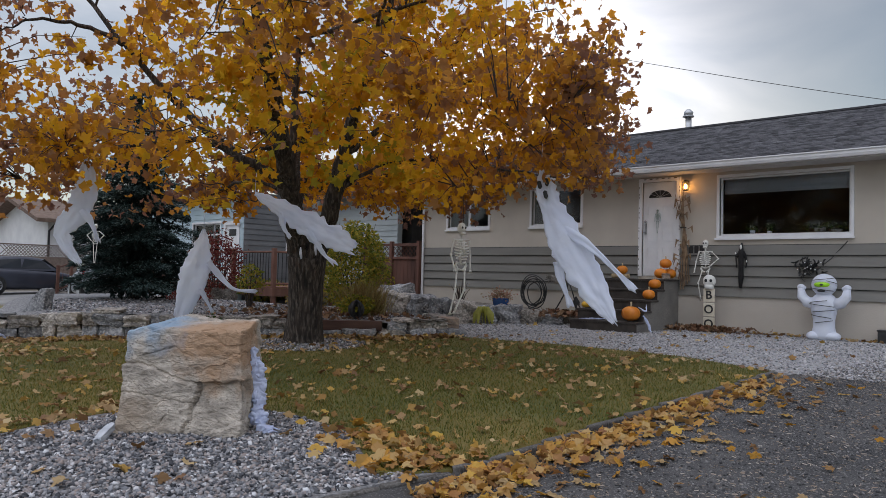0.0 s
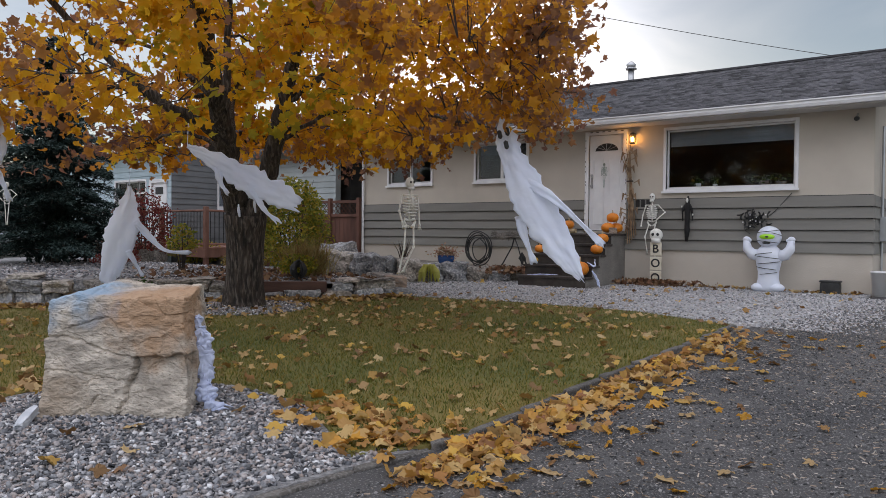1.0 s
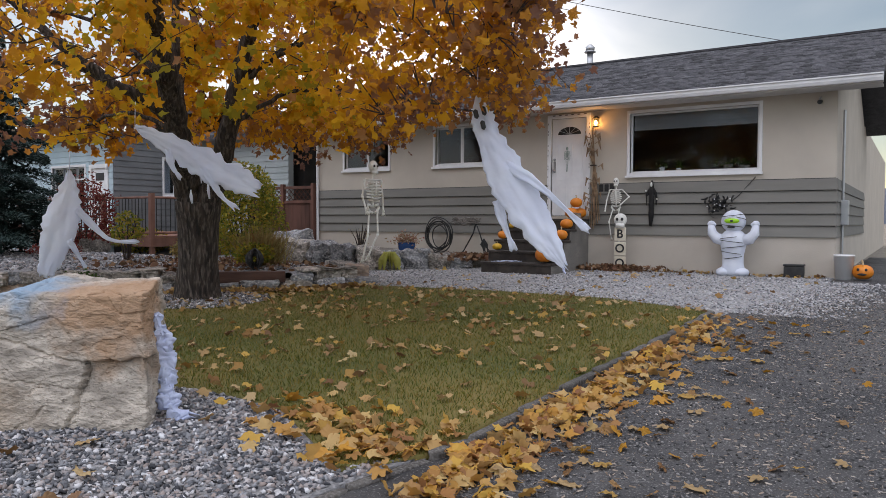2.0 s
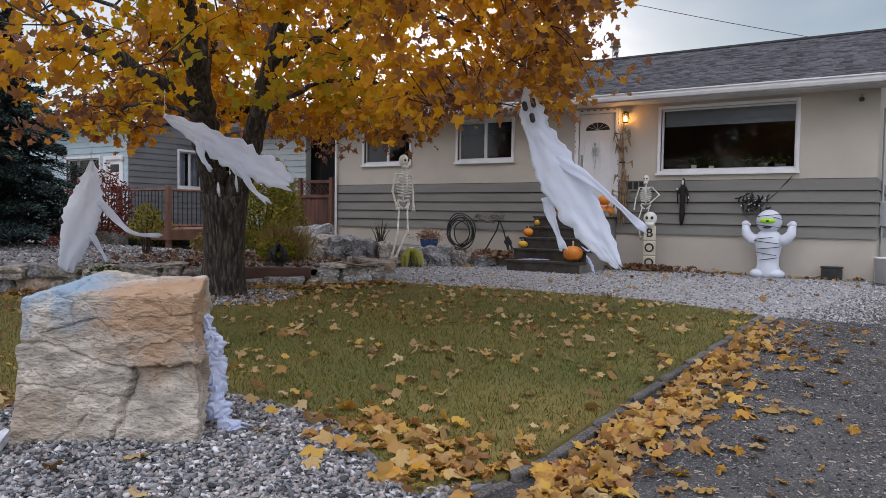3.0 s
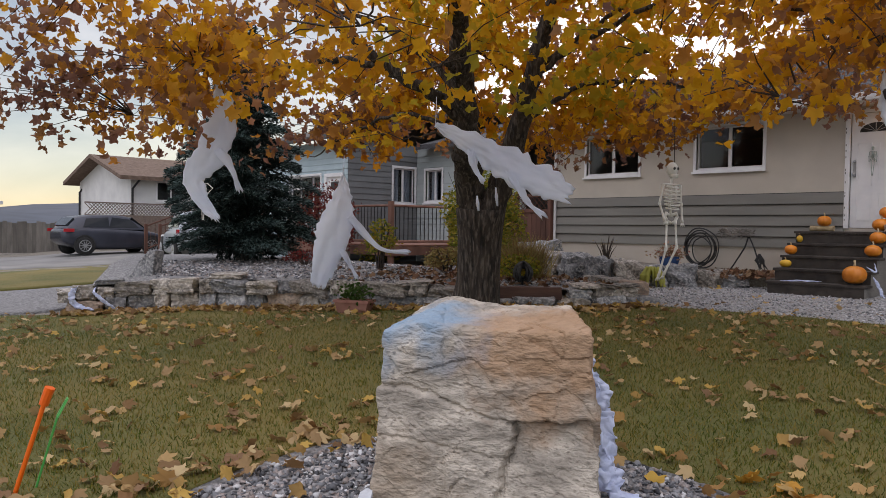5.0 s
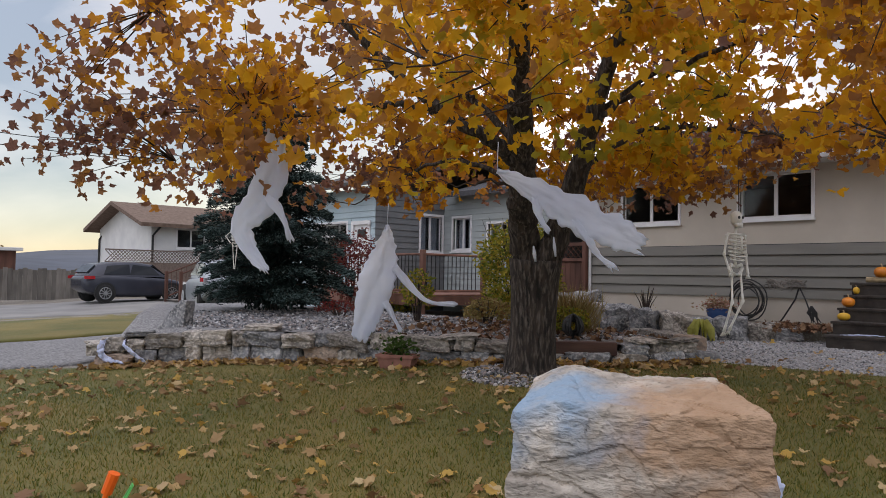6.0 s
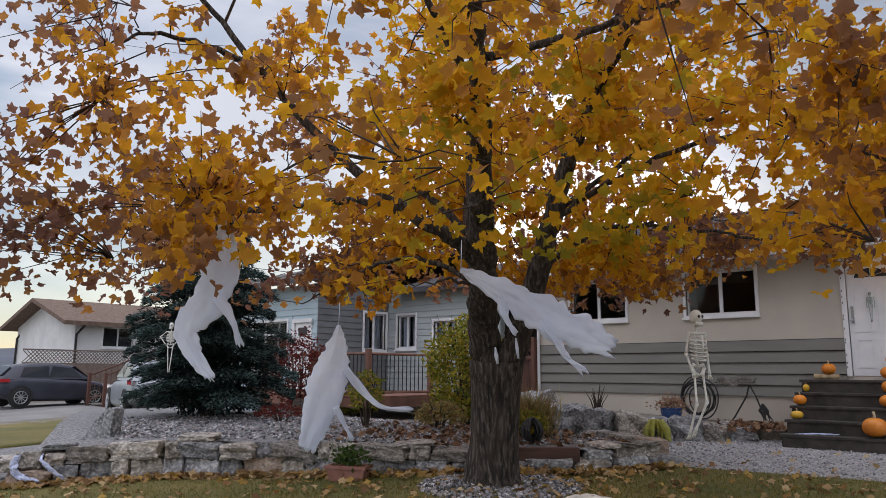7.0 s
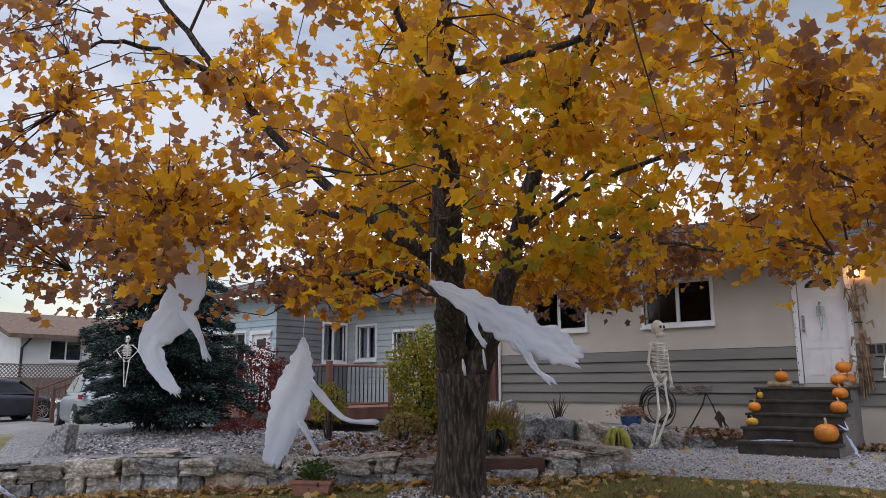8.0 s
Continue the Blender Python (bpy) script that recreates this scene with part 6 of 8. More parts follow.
slab_rock = rock((5.05, 15.0, bed_z(5.05, 15.0) + 0.16), (0.2, 0.62, 0.55), 3.3, "upright leaning grey slab at the end of the bed", 20, 5, M_bluestone, 0.05)
for v_ in slab_rock.data.vertices:          # one edge slants up to a narrow top
    k_ = (v_.co.z + 0.28) / 0.55
    v_.co.y = -0.31 + (v_.co.y + 0.31) * (1 - 0.78 * k_)
rock((4.6, 15.4, ground_z(4.6, 15.4) + 0.2), (0.7, 0.5, 0.16), 4.4, "flat pinkish stone lying on the bed edge", 30, 4, M_pinkstone)
rock((4.2, 15.0, ground_z(4.2, 15.0) + 0.3), (0.8, 0.5, 0.10), 5.4, "flat grey flagstone on the wall end", 10, -3)
rock((10.4, 17.2, bed_z(10.4, 17.2) + 0.1), (0.6, 0.5, 0.45), 6.4, "rounded grey rock below the porch", 30, 5)
BORDER = [(11.75, 12.1, 0.75, 0.62, 0.62), (11.95, 11.45, 0.62, 0.55, 0.55), (12.1, 10.95, 0.62, 0.5, 0.52), (12.4, 10.55, 0.66, 0.5, 0.48), (12.75, 10.15, 0.5, 0.42, 0.36), (13.0, 9.75, 0.52, 0.42, 0.40), (13.35, 9.35, 0.6, 0.42, 0.30), (13.7, 9.0, 0.5, 0.4, 0.24), (12.2, 12.5, 0.8, 0.6, 0.8)]
for i, (x, y, a, b, c) in enumerate(BORDER):
    rock((x, y, ground_z(x, y) + c * 0.42), (a * 1.12, b * 1.12, c * 1.15), 7.7 + i * 1.9, "rough grey border rock along the house bed", -60 + 37 * i, 4, M_bluestone if i % 3 else M_fieldstone, 0.17, "border rocks")
bm = bmesh.new()
bm.faces.new([bm.verts.new((x, y, 0)) for x, y in ((11.8, 12.6), (12.15, 11.2), (12.8, 10.3), (13.6, 9.2), (14.0, 8.3), (14.78, 8.2), (14.78, 14.1), (13.0, 14.2))]).normal_update()
r = bmesh.ops.extrude_face_region(bm, geom=bm.faces[:])
for g_ in r["geom"]:
    if isinstance(g_, bmesh.types.BMVert):
        g_.co.z += 0.30
for v_ in bm.verts:
    v_.co.z += ground_z(v_.co.x, v_.co.y) - 0.02 + (0.12 * smooth01(8.2, 11, v_.co.y) if v_.co.z > 0.1 else 0) - (0.12 if v_.co.z > 0.1 and v_.co.y < 9.5 else 0)
tagged(part("house_bed", bm, M_soil), "dark soil bed along the house wall", "bed", kind="structure")

# planter at the foot of the wall
planter = thing("planter", (6.35, 10.95, ground_z(6.35, 10.95)), "rectangular terracotta planter with a small green plant", "planter", turn=-60)
bm = bmesh.new()
vs = [[bm.verts.new((sx * a, sy * b, z)) for sx, sy in ((-1, -1), (1, -1), (1, 1), (-1, 1))] for a, b, z in ((0.20, 0.10, 0), (0.24, 0.125, 0.15), (0.26, 0.14, 0.15), (0.26, 0.14, 0.19), (0.23, 0.11, 0.19), (0.22, 0.10, 0.15))]
for a, b in zip(vs, vs[1:]):
    for i in range(4):
        bm.faces.new((a[i], a[(i + 1) % 4], b[(i + 1) % 4], b[i]))
bm.faces.new(vs[0]), bm.faces.new(vs[-1])
part("pot", bm, M_terra, planter)
g = np.random.default_rng(5)
q = g.normal(0, 1, (260, 3)) * (0.13, 0.07, 0.08) + (0, 0, 0.27)
v, f = spread(OVAL, OVAL_F, q, rotations(260, 1.0, g), g.uniform(0.04, 0.08, 260))
M_greenleaf = leafy("green_leaf", [(0.035, 0.07, 0.015, 1), (0.07, 0.12, 0.025, 1)])
tagged(raw("plant", v, f, M_greenleaf, planter), kind="stuff")

# ---------------------------------------------------------------- hanging ghosts
def ghost(at, spine, widths, strips, view, label, face=False, seed=1):
    """A hanging cloth ghost: one thin rippled sheet along a wind-blown line with ragged edges, torn strips for arms, dark eyes and mouth."""
    bm = bmesh.new()
    vw = Vector(view).normalized()
    O = Vector(at)

    def cloth(pts, ws, n=14, steps=9, fold=0.022, rag=0.30, key=0.0):
        line = bend(pts, steps, 0.0)
        m = len(line)
        front, back = [], []
        for i, p in enumerate(line):
            d = (line[min(i + 1, m - 1)] - line[max(i - 1, 0)]).normalized()
            b = d.cross(vw).normalized()
            a = b.cross(d).normalized()
            s = i / (m - 1) * (len(ws) - 1)
            k = min(int(s), len(ws) - 2)
            w = ws[k] + (ws[k + 1] - ws[k]) * (s - k)
            fr, bk = [], []
            for j in range(n + 1):
                u = 2 * j / n - 1
                edge = rag * noise.noise(Vector((i * 0.45, 7.0 if u > 0 else 1.0, seed * 3.7 + key))) + 0.5 * rag * noise.noise(Vector((i * 1.3, 3.0 if u > 0 else 9.0, seed + key)))
                x = u * w * (1 + edge * abs(u))
                y = fold * w * 4 * (0.55 * math.sin(u * 5.2 + i * 0.16 + seed) + 0.9 * noise.noise(Vector((u * 2.1, i * 0.13, seed * 2.0 + key)))) - 0.14 * w * (1 - u * u) + 0.003 * math.sin(u * 17 + i * 0.5) + 0.02 * noise.noise(Vector((u * 3, i * 0.35, seed + 4.0)))
                tip = 0.10 * noise.noise(Vector((u * 4.0, seed * 1.3, key))) if i == m - 1 else 0.0
                q = p - O + b * x + a * y + d * tip
                fr.append(bm.verts.new(q - vw * 0.003))
                bk.append(bm.verts.new(q + vw * 0.003))
            front.append(fr), back.append(bk)
        for i in range(m - 1):
            for j in range(n):
                bm.faces.new((front[i][j], front[i][j + 1], front[i + 1][j + 1], front[i + 1][j]))
                bm.faces.new((back[i][j], back[i + 1][j], back[i + 1][j + 1], back[i][j + 1]))
            for j in (0, n):
                bm.faces.new((front[i][j], front[i + 1][j], back[i + 1][j], back[i][j]))
        for i in (0, m - 1):
            for j in range(n):
                bm.faces.new((front[i][j], front[i][j + 1], back[i][j + 1], back[i][j]))
        return line

    line = cloth(spine, widths)
    for k, (pts, w) in enumerate(strips):
        cloth(pts, [w, w * 1.1, w * 0.7, w * 0.45, w * 0.8], 5, 6, 0.06, 0.3, 5.0 + k)
    tube(bm, [Vector((0, 0, 0.0)), Vector((0.01, 0, 0.3))], 0.004, 4)
    if face:
        k = max(2, int(len(line) * 0.16))
        d = (line[k + 1] - line[k - 1]).normalized()
        b = d.cross(vw).normalized()
        w = widths[1]
        for off, along_ in ((-0.42, 0.0), (0.34, -0.01), (-0.04, 0.13)):
            c = line[k] - O + b * off * w + d * along_ - vw * (w * 0.3 + 0.03)
            tube(bm, [c - d * 0.05, c - d * 0.035, c + d * 0.03, c + d * 0.05], [0.006, 0.024, 0.024, 0.006], 8, 1, flat=0.3, side=b)
    ob = tagged(part("ghost", bm, [M_cloth, M_black], smooth=True), label, "ghost", "hanging ghosts")
    ob.location = O
    return ob


ghost((6.74, 4.61, 2.50), [(6.74, 4.61, 2.52), (6.73, 4.55, 2.3), (6.72, 4.45, 2.05), (6.7, 4.26, 1.7), (6.7, 4.02, 1.34), (6.68, 3.80, 1.05), (6.66, 3.60, 0.82)],
      [0.015, 0.11, 0.135, 0.185, 0.19, 0.13, 0.03], [([(6.71, 4.28, 1.80), (6.69, 4.0, 1.66), (6.67, 3.68, 1.42), (6.65, 3.38, 1.16)], 0.05), ([(6.7, 4.36, 1.45), (6.69, 4.26, 1.2), (6.68, 4.16, 0.98)], 0.05)],
      (0.92, 0.40, 0), "white cloth ghost blowing from a maple branch before the door", True, seed=1)
ghost((5.38, 8.29, 2.28), [(5.38, 8.29, 2.3), (5.5, 8.13, 2.2), (5.68, 7.92, 2.05), (5.88, 7.7, 1.88), (6.08, 7.45, 1.72), (6.25, 7.25, 1.6)],
      [0.03, 0.08, 0.13, 0.17, 0.16, 0.10], [([(5.85, 7.72, 1.85), (5.92, 7.62, 1.65), (6.0, 7.55, 1.5), (6.1, 7.45, 1.38)], 0.045), ([(5.6, 8.0, 2.05), (5.62, 7.95, 1.85), (5.68, 7.9, 1.72)], 0.04)],
      (0.66, 0.75, 0), "white cloth ghost streaming from a twig beside the trunk", seed=2)
ghost((6.25, 11.1, 1.93), [(6.25, 11.1, 1.95), (6.25, 11.1, 1.78), (6.22, 11.14, 1.5), (6.16, 11.2, 1.15), (6.1, 11.27, 0.8), (6.02, 11.35, 0.42)],
      [0.02, 0.09, 0.19, 0.24, 0.19, 0.10], [([(6.3, 11.0, 1.4), (6.45, 10.85, 1.15), (6.6, 10.65, 0.95), (6.85, 10.4, 0.92)], 0.05), ([(6.2, 11.05, 0.95), (6.28, 10.98, 0.75), (6.36, 10.9, 0.55)], 0.04)],
      (0.63, 0.78, 0), "white cloth ghost hanging low over the stone wall", seed=3)
ghost((3.66, 9.57, 2.72), [(3.66, 9.57, 2.74), (3.69, 9.54, 2.5), (3.68, 9.55, 2.2), (3.6, 9.65, 1.92), (3.5, 9.76, 1.72), (3.56, 9.7, 1.5), (3.66, 9.58, 1.3)],
      [0.02, 0.09, 0.15, 0.15, 0.11, 0.07, 0.04], [([(3.66, 9.58, 2.0), (3.75, 9.46, 1.8), (3.8, 9.4, 1.6)], 0.045)],
      (0.5, 0.86, 0), "white cloth ghost twisting from an outer branch", seed=4)

# ---------------------------------------------------------------- skeletons and other figures
def skeleton(at, turn, H, label, arms, legs, tilt=0, mat=None):
    """A plastic skeleton as one plain figure, facing -x; joints in units of its height."""
    bm = bmesh.new()
    S = lambda p: Vector(p) * H
    ball(bm, S((0, 0, 0.93)), (0.052 * H, 0.046 * H, 0.062 * H), 12, 9)
    box(bm, -0.045 * H, 0.0, -0.028 * H, 0.028 * H, 0.855 * H, 0.89 * H)
    for s in (-1, 1):
        ball(bm, S((-0.047, 0.02 * s, 0.935)), (0.008 * H, 0.012 * H, 0.013 * H), 8, 6, 1)
    tube(bm, [S((0, 0, 0.87)), S((0.012, 0, 0.75)), S((0.02, 0, 0.62)), S((0, 0, 0.53))], 0.012 * H, 7)
    for k in range(7):
        z, w = 0.79 - 0.03 * k, (0.055, 0.075, 0.085, 0.088, 0.086, 0.078, 0.066)[k]
        tube(bm, [S((0.02 + 0.04 * math.cos(a) - 0.03 - 0.0, w * math.sin(a), z - 0.02 * (1 - math.cos(a)) * 0.5)) for a in [math.pi * 2 * j / 14 for j in range(15)]], 0.0062 * H, 5, cap=False)
    tube(bm, [S((-0.05, 0, 0.79)), S((-0.052, 0, 0.65))], 0.009 * H, 6)
    tube(bm, [S((0, -0.10, 0.805)), S((-0.02, 0, 0.80)), S((0, 0.10, 0.805))], 0.009 * H, 6)
    for s in (-1, 1):
        tube(bm, [S((0.01, 0.012 * s, 0.54)), S((0.0, 0.06 * s, 0.56)), S((0, 0.07 * s, 0.53)), S((0, 0.045 * s, 0.49)), S((-0.01, 0.012 * s, 0.475))], 0.014 * H, 6)
    for pts in arms + legs:
        P = [S(p) for p in pts]
        for a, b in zip(P, P[1:]):
            tube(bm, [a, a.lerp(b, 0.12), a.lerp(b, 0.5), a.lerp(b, 0.88), b], [0.016 * H, 0.010 * H, 0.009 * H, 0.010 * H, 0.015 * H], 6)
            ball(bm, b, 0.014 * H, 7, 5)
        e = P[-1] + (P[-1] - P[-2]).normalized() * 0.045 * H
        for k in (-1, 0, 1):
            tube(bm, [P[-1], e + Vector((0.008 * k, 0.016 * k, 0)) * H], 0.006 * H, 4)
    ob = tagged(part("skeleton", bm, [mat or M_bone, M_black], smooth=True), label, "skeleton")
    ob.matrix_basis = pose(*at, 0, tilt, turn)
    return ob


ARMS_DOWN = [[(0, -0.10, 0.80), (0.01, -0.125, 0.64), (-0.01, -0.12, 0.49)], [(0, 0.10, 0.80), (0.01, 0.125, 0.64), (-0.03, 0.105, 0.50)]]
LEGS_DOWN = [[(0, -0.05, 0.49), (-0.01, -0.035, 0.26), (0, -0.01, 0.03)], [(0, 0.05, 0.49), (-0.01, 0.03, 0.26), (0, 0.02, 0.03)]]
skeleton((8.86, 7.62, 0.645), 75, 1.5, "life-size plastic skeleton hanging from a maple branch", ARMS_DOWN, [[(0, -0.05, 0.49), (-0.05, -0.02, 0.27), (0.02, 0.05, 0.04)], [(0, 0.05, 0.49), (-0.05, 0.10, 0.26), (0.02, 0.11, 0.03)]])
bm = bmesh.new()
tube(bm, [(8.88, 7.6, 2.12), (8.86, 7.6, 2.9)], 0.005, 4)
tagged(part("string", bm, M_twig), "thin cord tied to the branch above", "cord")
ARMS_HIP = [[(0, -0.10, 0.80), (0.02, -0.20, 0.69), (-0.02, -0.09, 0.58)], [(0, 0.10, 0.80), (0.01, 0.15, 0.64), (-0.03, 0.16, 0.50)]]
LEGS_X = [[(0, -0.05, 0.49), (-0.02, -0.03, 0.27), (0, -0.05, 0.03)], [(0, 0.05, 0.49), (-0.03, 0.10, 0.30), (0, 0.07, 0.06)]]
skeleton((14.6, 5.95, 0.86), 5, 1.28, "plastic skeleton with a hand on its hip against the wall", ARMS_HIP, LEGS_X)
skeleton((14.745, 7.08, 2.30), 0, 0.52, "small grey-green skeleton ornament hung on the door", ARMS_DOWN, LEGS_DOWN, mat=plain("grey_green_metal", (0.30, 0.37, 0.34, 1), 0.5))
skeleton((6.35, 15.62, 1.36), 40, 0.82, "small plastic skeleton perched in the spruce boughs", [[(0, -0.10, 0.80), (0.0, -0.22, 0.70), (-0.02, -0.12, 0.58)], [(0, 0.10, 0.80), (0.0, 0.22, 0.70), (-0.02, 0.12, 0.58)]], LEGS_DOWN)

# sign with a skull top and three letters
sign = thing("halloween_sign", (14.45, 5.80, ground_z(14.45, 5.8)), "upright cream sign with a skull above three stacked letters", "sign")
bm = bmesh.new()
ball(bm, (0, 0, 1.02), (0.06, 0.135, 0.13), 14, 9)
box(bm, -0.05, 0.05, -0.08, 0.08, 0.86, 0.95)
part("skull", bm, [M_bone], sign, smooth=True)
for s in (-1, 1):
    bm = bmesh.new()
    ball(bm, (-0.055, 0.05 * s, 1.03), (0.014, 0.03, 0.032), 8, 6)
    part("eye_socket", bm, M_black, sign)
M_cream = surface("cream_board", (0.60, 0.54, 0.42, 1), (0.72, 0.66, 0.54, 1), 6, 0.7, 0.2)
for k, ch in enumerate(("O", "O", "B")):
    bo = part("board", bbox(-0.02, 0.02, -0.115, 0.115, 0.02 + 0.29 * k, 0.29 + 0.29 * k, 0.012), M_cream, sign)
    cu = bpy.data.curves.new("letter", "FONT")
    cu.body, cu.size, cu.extrude, cu.align_x, cu.align_y = ch, 0.235, 0.004, "CENTER", "CENTER"
    cu.offset = 0.004
    cu.materials.append(M_black)
    lt = new("letter", cu)
    lt.parent = bo
    lt.matrix_basis = pose(-0.026, 0, 0.155 + 0.29 * k, 90, 0, -90)

# hooded figure on the siding
bm = bmesh.new()
tube(bm, [(0, 0, 0.88), (-0.02, 0, 0.80), (-0.03, 0, 0.66), (-0.02, 0.01, 0.42), (0.0, 0.02, 0.2), (0.0, 0.04, 0.0)], [0.03, 0.07, 0.10, 0.09, 0.10, 0.05], 12, flat=0.5, side=(0, 1, 0))
for s in (-1, 1):
    tube(bm, [(-0.02, 0.07 * s, 0.70), (-0.03, 0.15 * s, 0.62), (-0.03, 0.19 * s, 0.58 + 0.08 * s), (-0.03, 0.17 * s, 0.40)], [0.05, 0.05, 0.03, 0.015], 7, flat=0.5, side=(0, 1, 0))
    ball(bm, (-0.04, 0.20 * s, 0.60 + 0.08 * s), 0.022, 7, 5, 1)
ball(bm, (-0.055, 0, 0.80), (0.03, 0.04, 0.05), 9, 7, 1)
fig = tagged(part("hooded_figure", bm, [surface("black_cloth", (0.008, 0.008, 0.008, 1), (0.022, 0.02, 0.02, 1), 8, 0.95, 0.4), M_bone], smooth=True), "black cloth hooded ghoul hung on the grey siding", "decoration")
fig.matrix_basis = pose(14.72, 5.26, 1.16) @ Matrix.Diagonal((0.9, 0.55, 1.02, 1))

# inflatable mummy
bm = bmesh.new()
prof = [(0.0, 0.17), (0.03, 0.21), (0.10, 0.215), (0.22, 0.185), (0.36, 0.185), (0.50, 0.215), (0.63, 0.24), (0.73, 0.215), (0.79, 0.16), (0.82, 0.12)]
tube(bm, [(0, 0, z) for z, _ in prof], [r for _, r in prof], 22, flat=0.75, side=(0, 1, 0))
for s in (-1, 1):
    tube(bm, [(0, 0.15 * s, 0.64), (-0.02, 0.29 * s, 0.67), (-0.03, 0.37 * s, 0.77), (-0.03, 0.39 * s, 0.92)], [0.11, 0.10, 0.085, 0.055], 14)
    ball(bm, (-0.03, 0.385 * s, 0.93), (0.06, 0.07, 0.06), 10, 7)
    ball(bm, (-0.03, 0.33 * s, 0.92), 0.035, 8, 6)
    ball(bm, (-0.03, 0.15 * s, 0.07), (0.16, 0.14, 0.085), 14, 8)
ball(bm, (0, 0, 0.98), (0.185, 0.215, 0.20), 18, 12)
for z, r, a0, a1 in ((1.08, 0.195, 0.5, 2.6), (0.90, 0.20, 0.6, 2.7), (1.03, 0.205, 0.2, 1.2), (0.62, 0.232, 0.7, 2.6), (0.52, 0.212, 0.5, 2.3), (0.42, 0.192, 0.8, 2.7), (0.68, 0.225, 1.2, 2.8), (0.33, 0.182, 0.6, 2.2)):
    tube(bm, [(-0.01 - (r * (0.92 if z > 0.8 else 0.78)) * math.sin(a0 + (a1 - a0) * k / 8), -r * 1.12 * math.cos(a0 + (a1 - a0) * k / 8), z + 0.05 * (k / 8 - 0.5) * (1 if int(z * 50) % 2 else -1)) for k in range(9)], 0.006, 5, 2)
ball(bm, (-0.155, 0.0, 0.985), (0.05, 0.135, 0.052), 14, 8, 1)
ball(bm, (-0.198, -0.005, 0.985), (0.012, 0.035, 0.018), 8, 6, 2)
ball(bm, (-0.155, 0.01, 0.875), (0.045, 0.075, 0.022), 10, 6, 2)
M_nylon = surface("white_nylon", (0.70, 0.74, 0.84, 1), (0.80, 0.83, 0.90, 1), 3, 0.55, 0.25, 10, translucent=0.15)
mum = tagged(part("inflatable_mummy", bm, [M_nylon, plain("lime_green", (0.30, 0.62, 0.02, 1), 0.4), M_black], smooth=True), "white inflatable mummy with a green visor eye by the wall", "inflatable")
mum.location = (14.42, 3.66, ground_z(14.42, 3.66))
mum.scale = (1.0, 1.0, 1.02)

# black bat garland
g = random.Random(4)
gar = thing("bat_garland", (14.72, 3.98, 1.58), "tangled black bat garland with small lamps on the siding", "decoration")
for k in range(46):
    bm = bmesh.new()
    x, y, z = g.uniform(-0.10, 0.0), g.gauss(0, 0.13), g.gauss(0, 0.085)
    m = pose(x, y, z, g.uniform(0, 360), g.uniform(0, 360), g.uniform(0, 360))
    vs = [bm.verts.new(m @ Vector(p)) for p in ((0, 0, 0), (0.07, 0.03, 0.01), (0.06, -0.01, 0), (0.03, -0.025, 0), (-0.03, -0.025, 0), (-0.06, -0.01, 0), (-0.07, 0.03, 0.01))]
    lo = [bm.verts.new(v_.co + m.to_3x3() @ Vector((0, 0, -0.006))) for v_ in vs]
    bm.faces.new(vs), bm.faces.new(lo[::-1])
    for i in range(7):
        bm.faces.new((vs[i], vs[(i + 1) % 7], lo[(i + 1) % 7], lo[i]))
    part("bat", bm, M_black, gar)
bm = bmesh.new()
tube(bm, [(0.04, -0.15, 0.0), (0.04, -0.35, 0.18), (0.045, -0.62, 0.50)], 0.008, 5)
tube(bm, [(0.04, 0.1, -0.05), (0.03, 0.18, -0.2), (0.02, 0.10, -0.26)], 0.006, 5)
part("cord", bm, M_black, gar)
for k in range(9):
    bm = bmesh.new()
    ball(bm, (-0.11, g.gauss(0, 0.11), g.gauss(0, 0.07)), 0.012, 7, 5)
    part("bead", bm, M_white, gar)

# pumpkins
def pumpkin_mesh(r, squash, seed):
    bm = bmesh.new()
    ball(bm, (0, 0, r * squash), (r, r, r * squash), 30, 12, 0, lambda d: (1 - 0.07 * abs(math.cos(math.atan2(d.y, d.x) * 5 + seed))) * (1 - 0.12 * max(0, abs(d.z)) ** 4))
    return bm


def pumpkin(at, r, squash, seed, label, mat=None, group="pumpkins on the stairs"):
    p = thing("pumpkin", at, label, "pumpkin", group)
    part("shell", pumpkin_mesh(r, squash, seed), mat or M_pumpkin, p, smooth=True)
    bm = bmesh.new()
    tube(bm, [(0, 0, r * squash * 1.75), (0.01, 0, r * squash * 2.1), (0.04 * r / 0.15, 0.02, r * squash * 2.35)], [r * 0.14, r * 0.09, r * 0.11], 7)
    part("stem", bm, M_stalk, p)
    return p


gz = ground_z(12.9, 7.35)
step = lambda k: gz + LZ * k / 5 + 0.001
M_yellowgourd = surface("yellow_gourd", (0.62, 0.34, 0.02, 1), (0.72, 0.42, 0.04, 1), 4, 0.45, 0.2)
pumpkin((13.03, 6.78, step(1)), 0.185, 0.88, 0.3, "large orange pumpkin draped with web on the lowest step")
pumpkin((13.33, 7.97, step(2)), 0.10, 0.75, 0.9, "small yellow-orange gourd on the second step", M_yellowgourd)
pumpkin((13.62, 8.0, step(3)), 0.105, 0.9, 1.9, "small orange pumpkin at the edge of a step")
pumpkin((13.62, 6.70, step(3)), 0.13, 0.85, 2.9, "orange pumpkin at the edge of a step")
pumpkin((13.92, 6.72, step(4)), 0.13, 0.85, 3.9, "orange pumpkin on the upper step")
pumpkin((14.35, 6.80, step(5)), 0.14, 0.85, 4.9, "orange pumpkin on the landing beside the door")
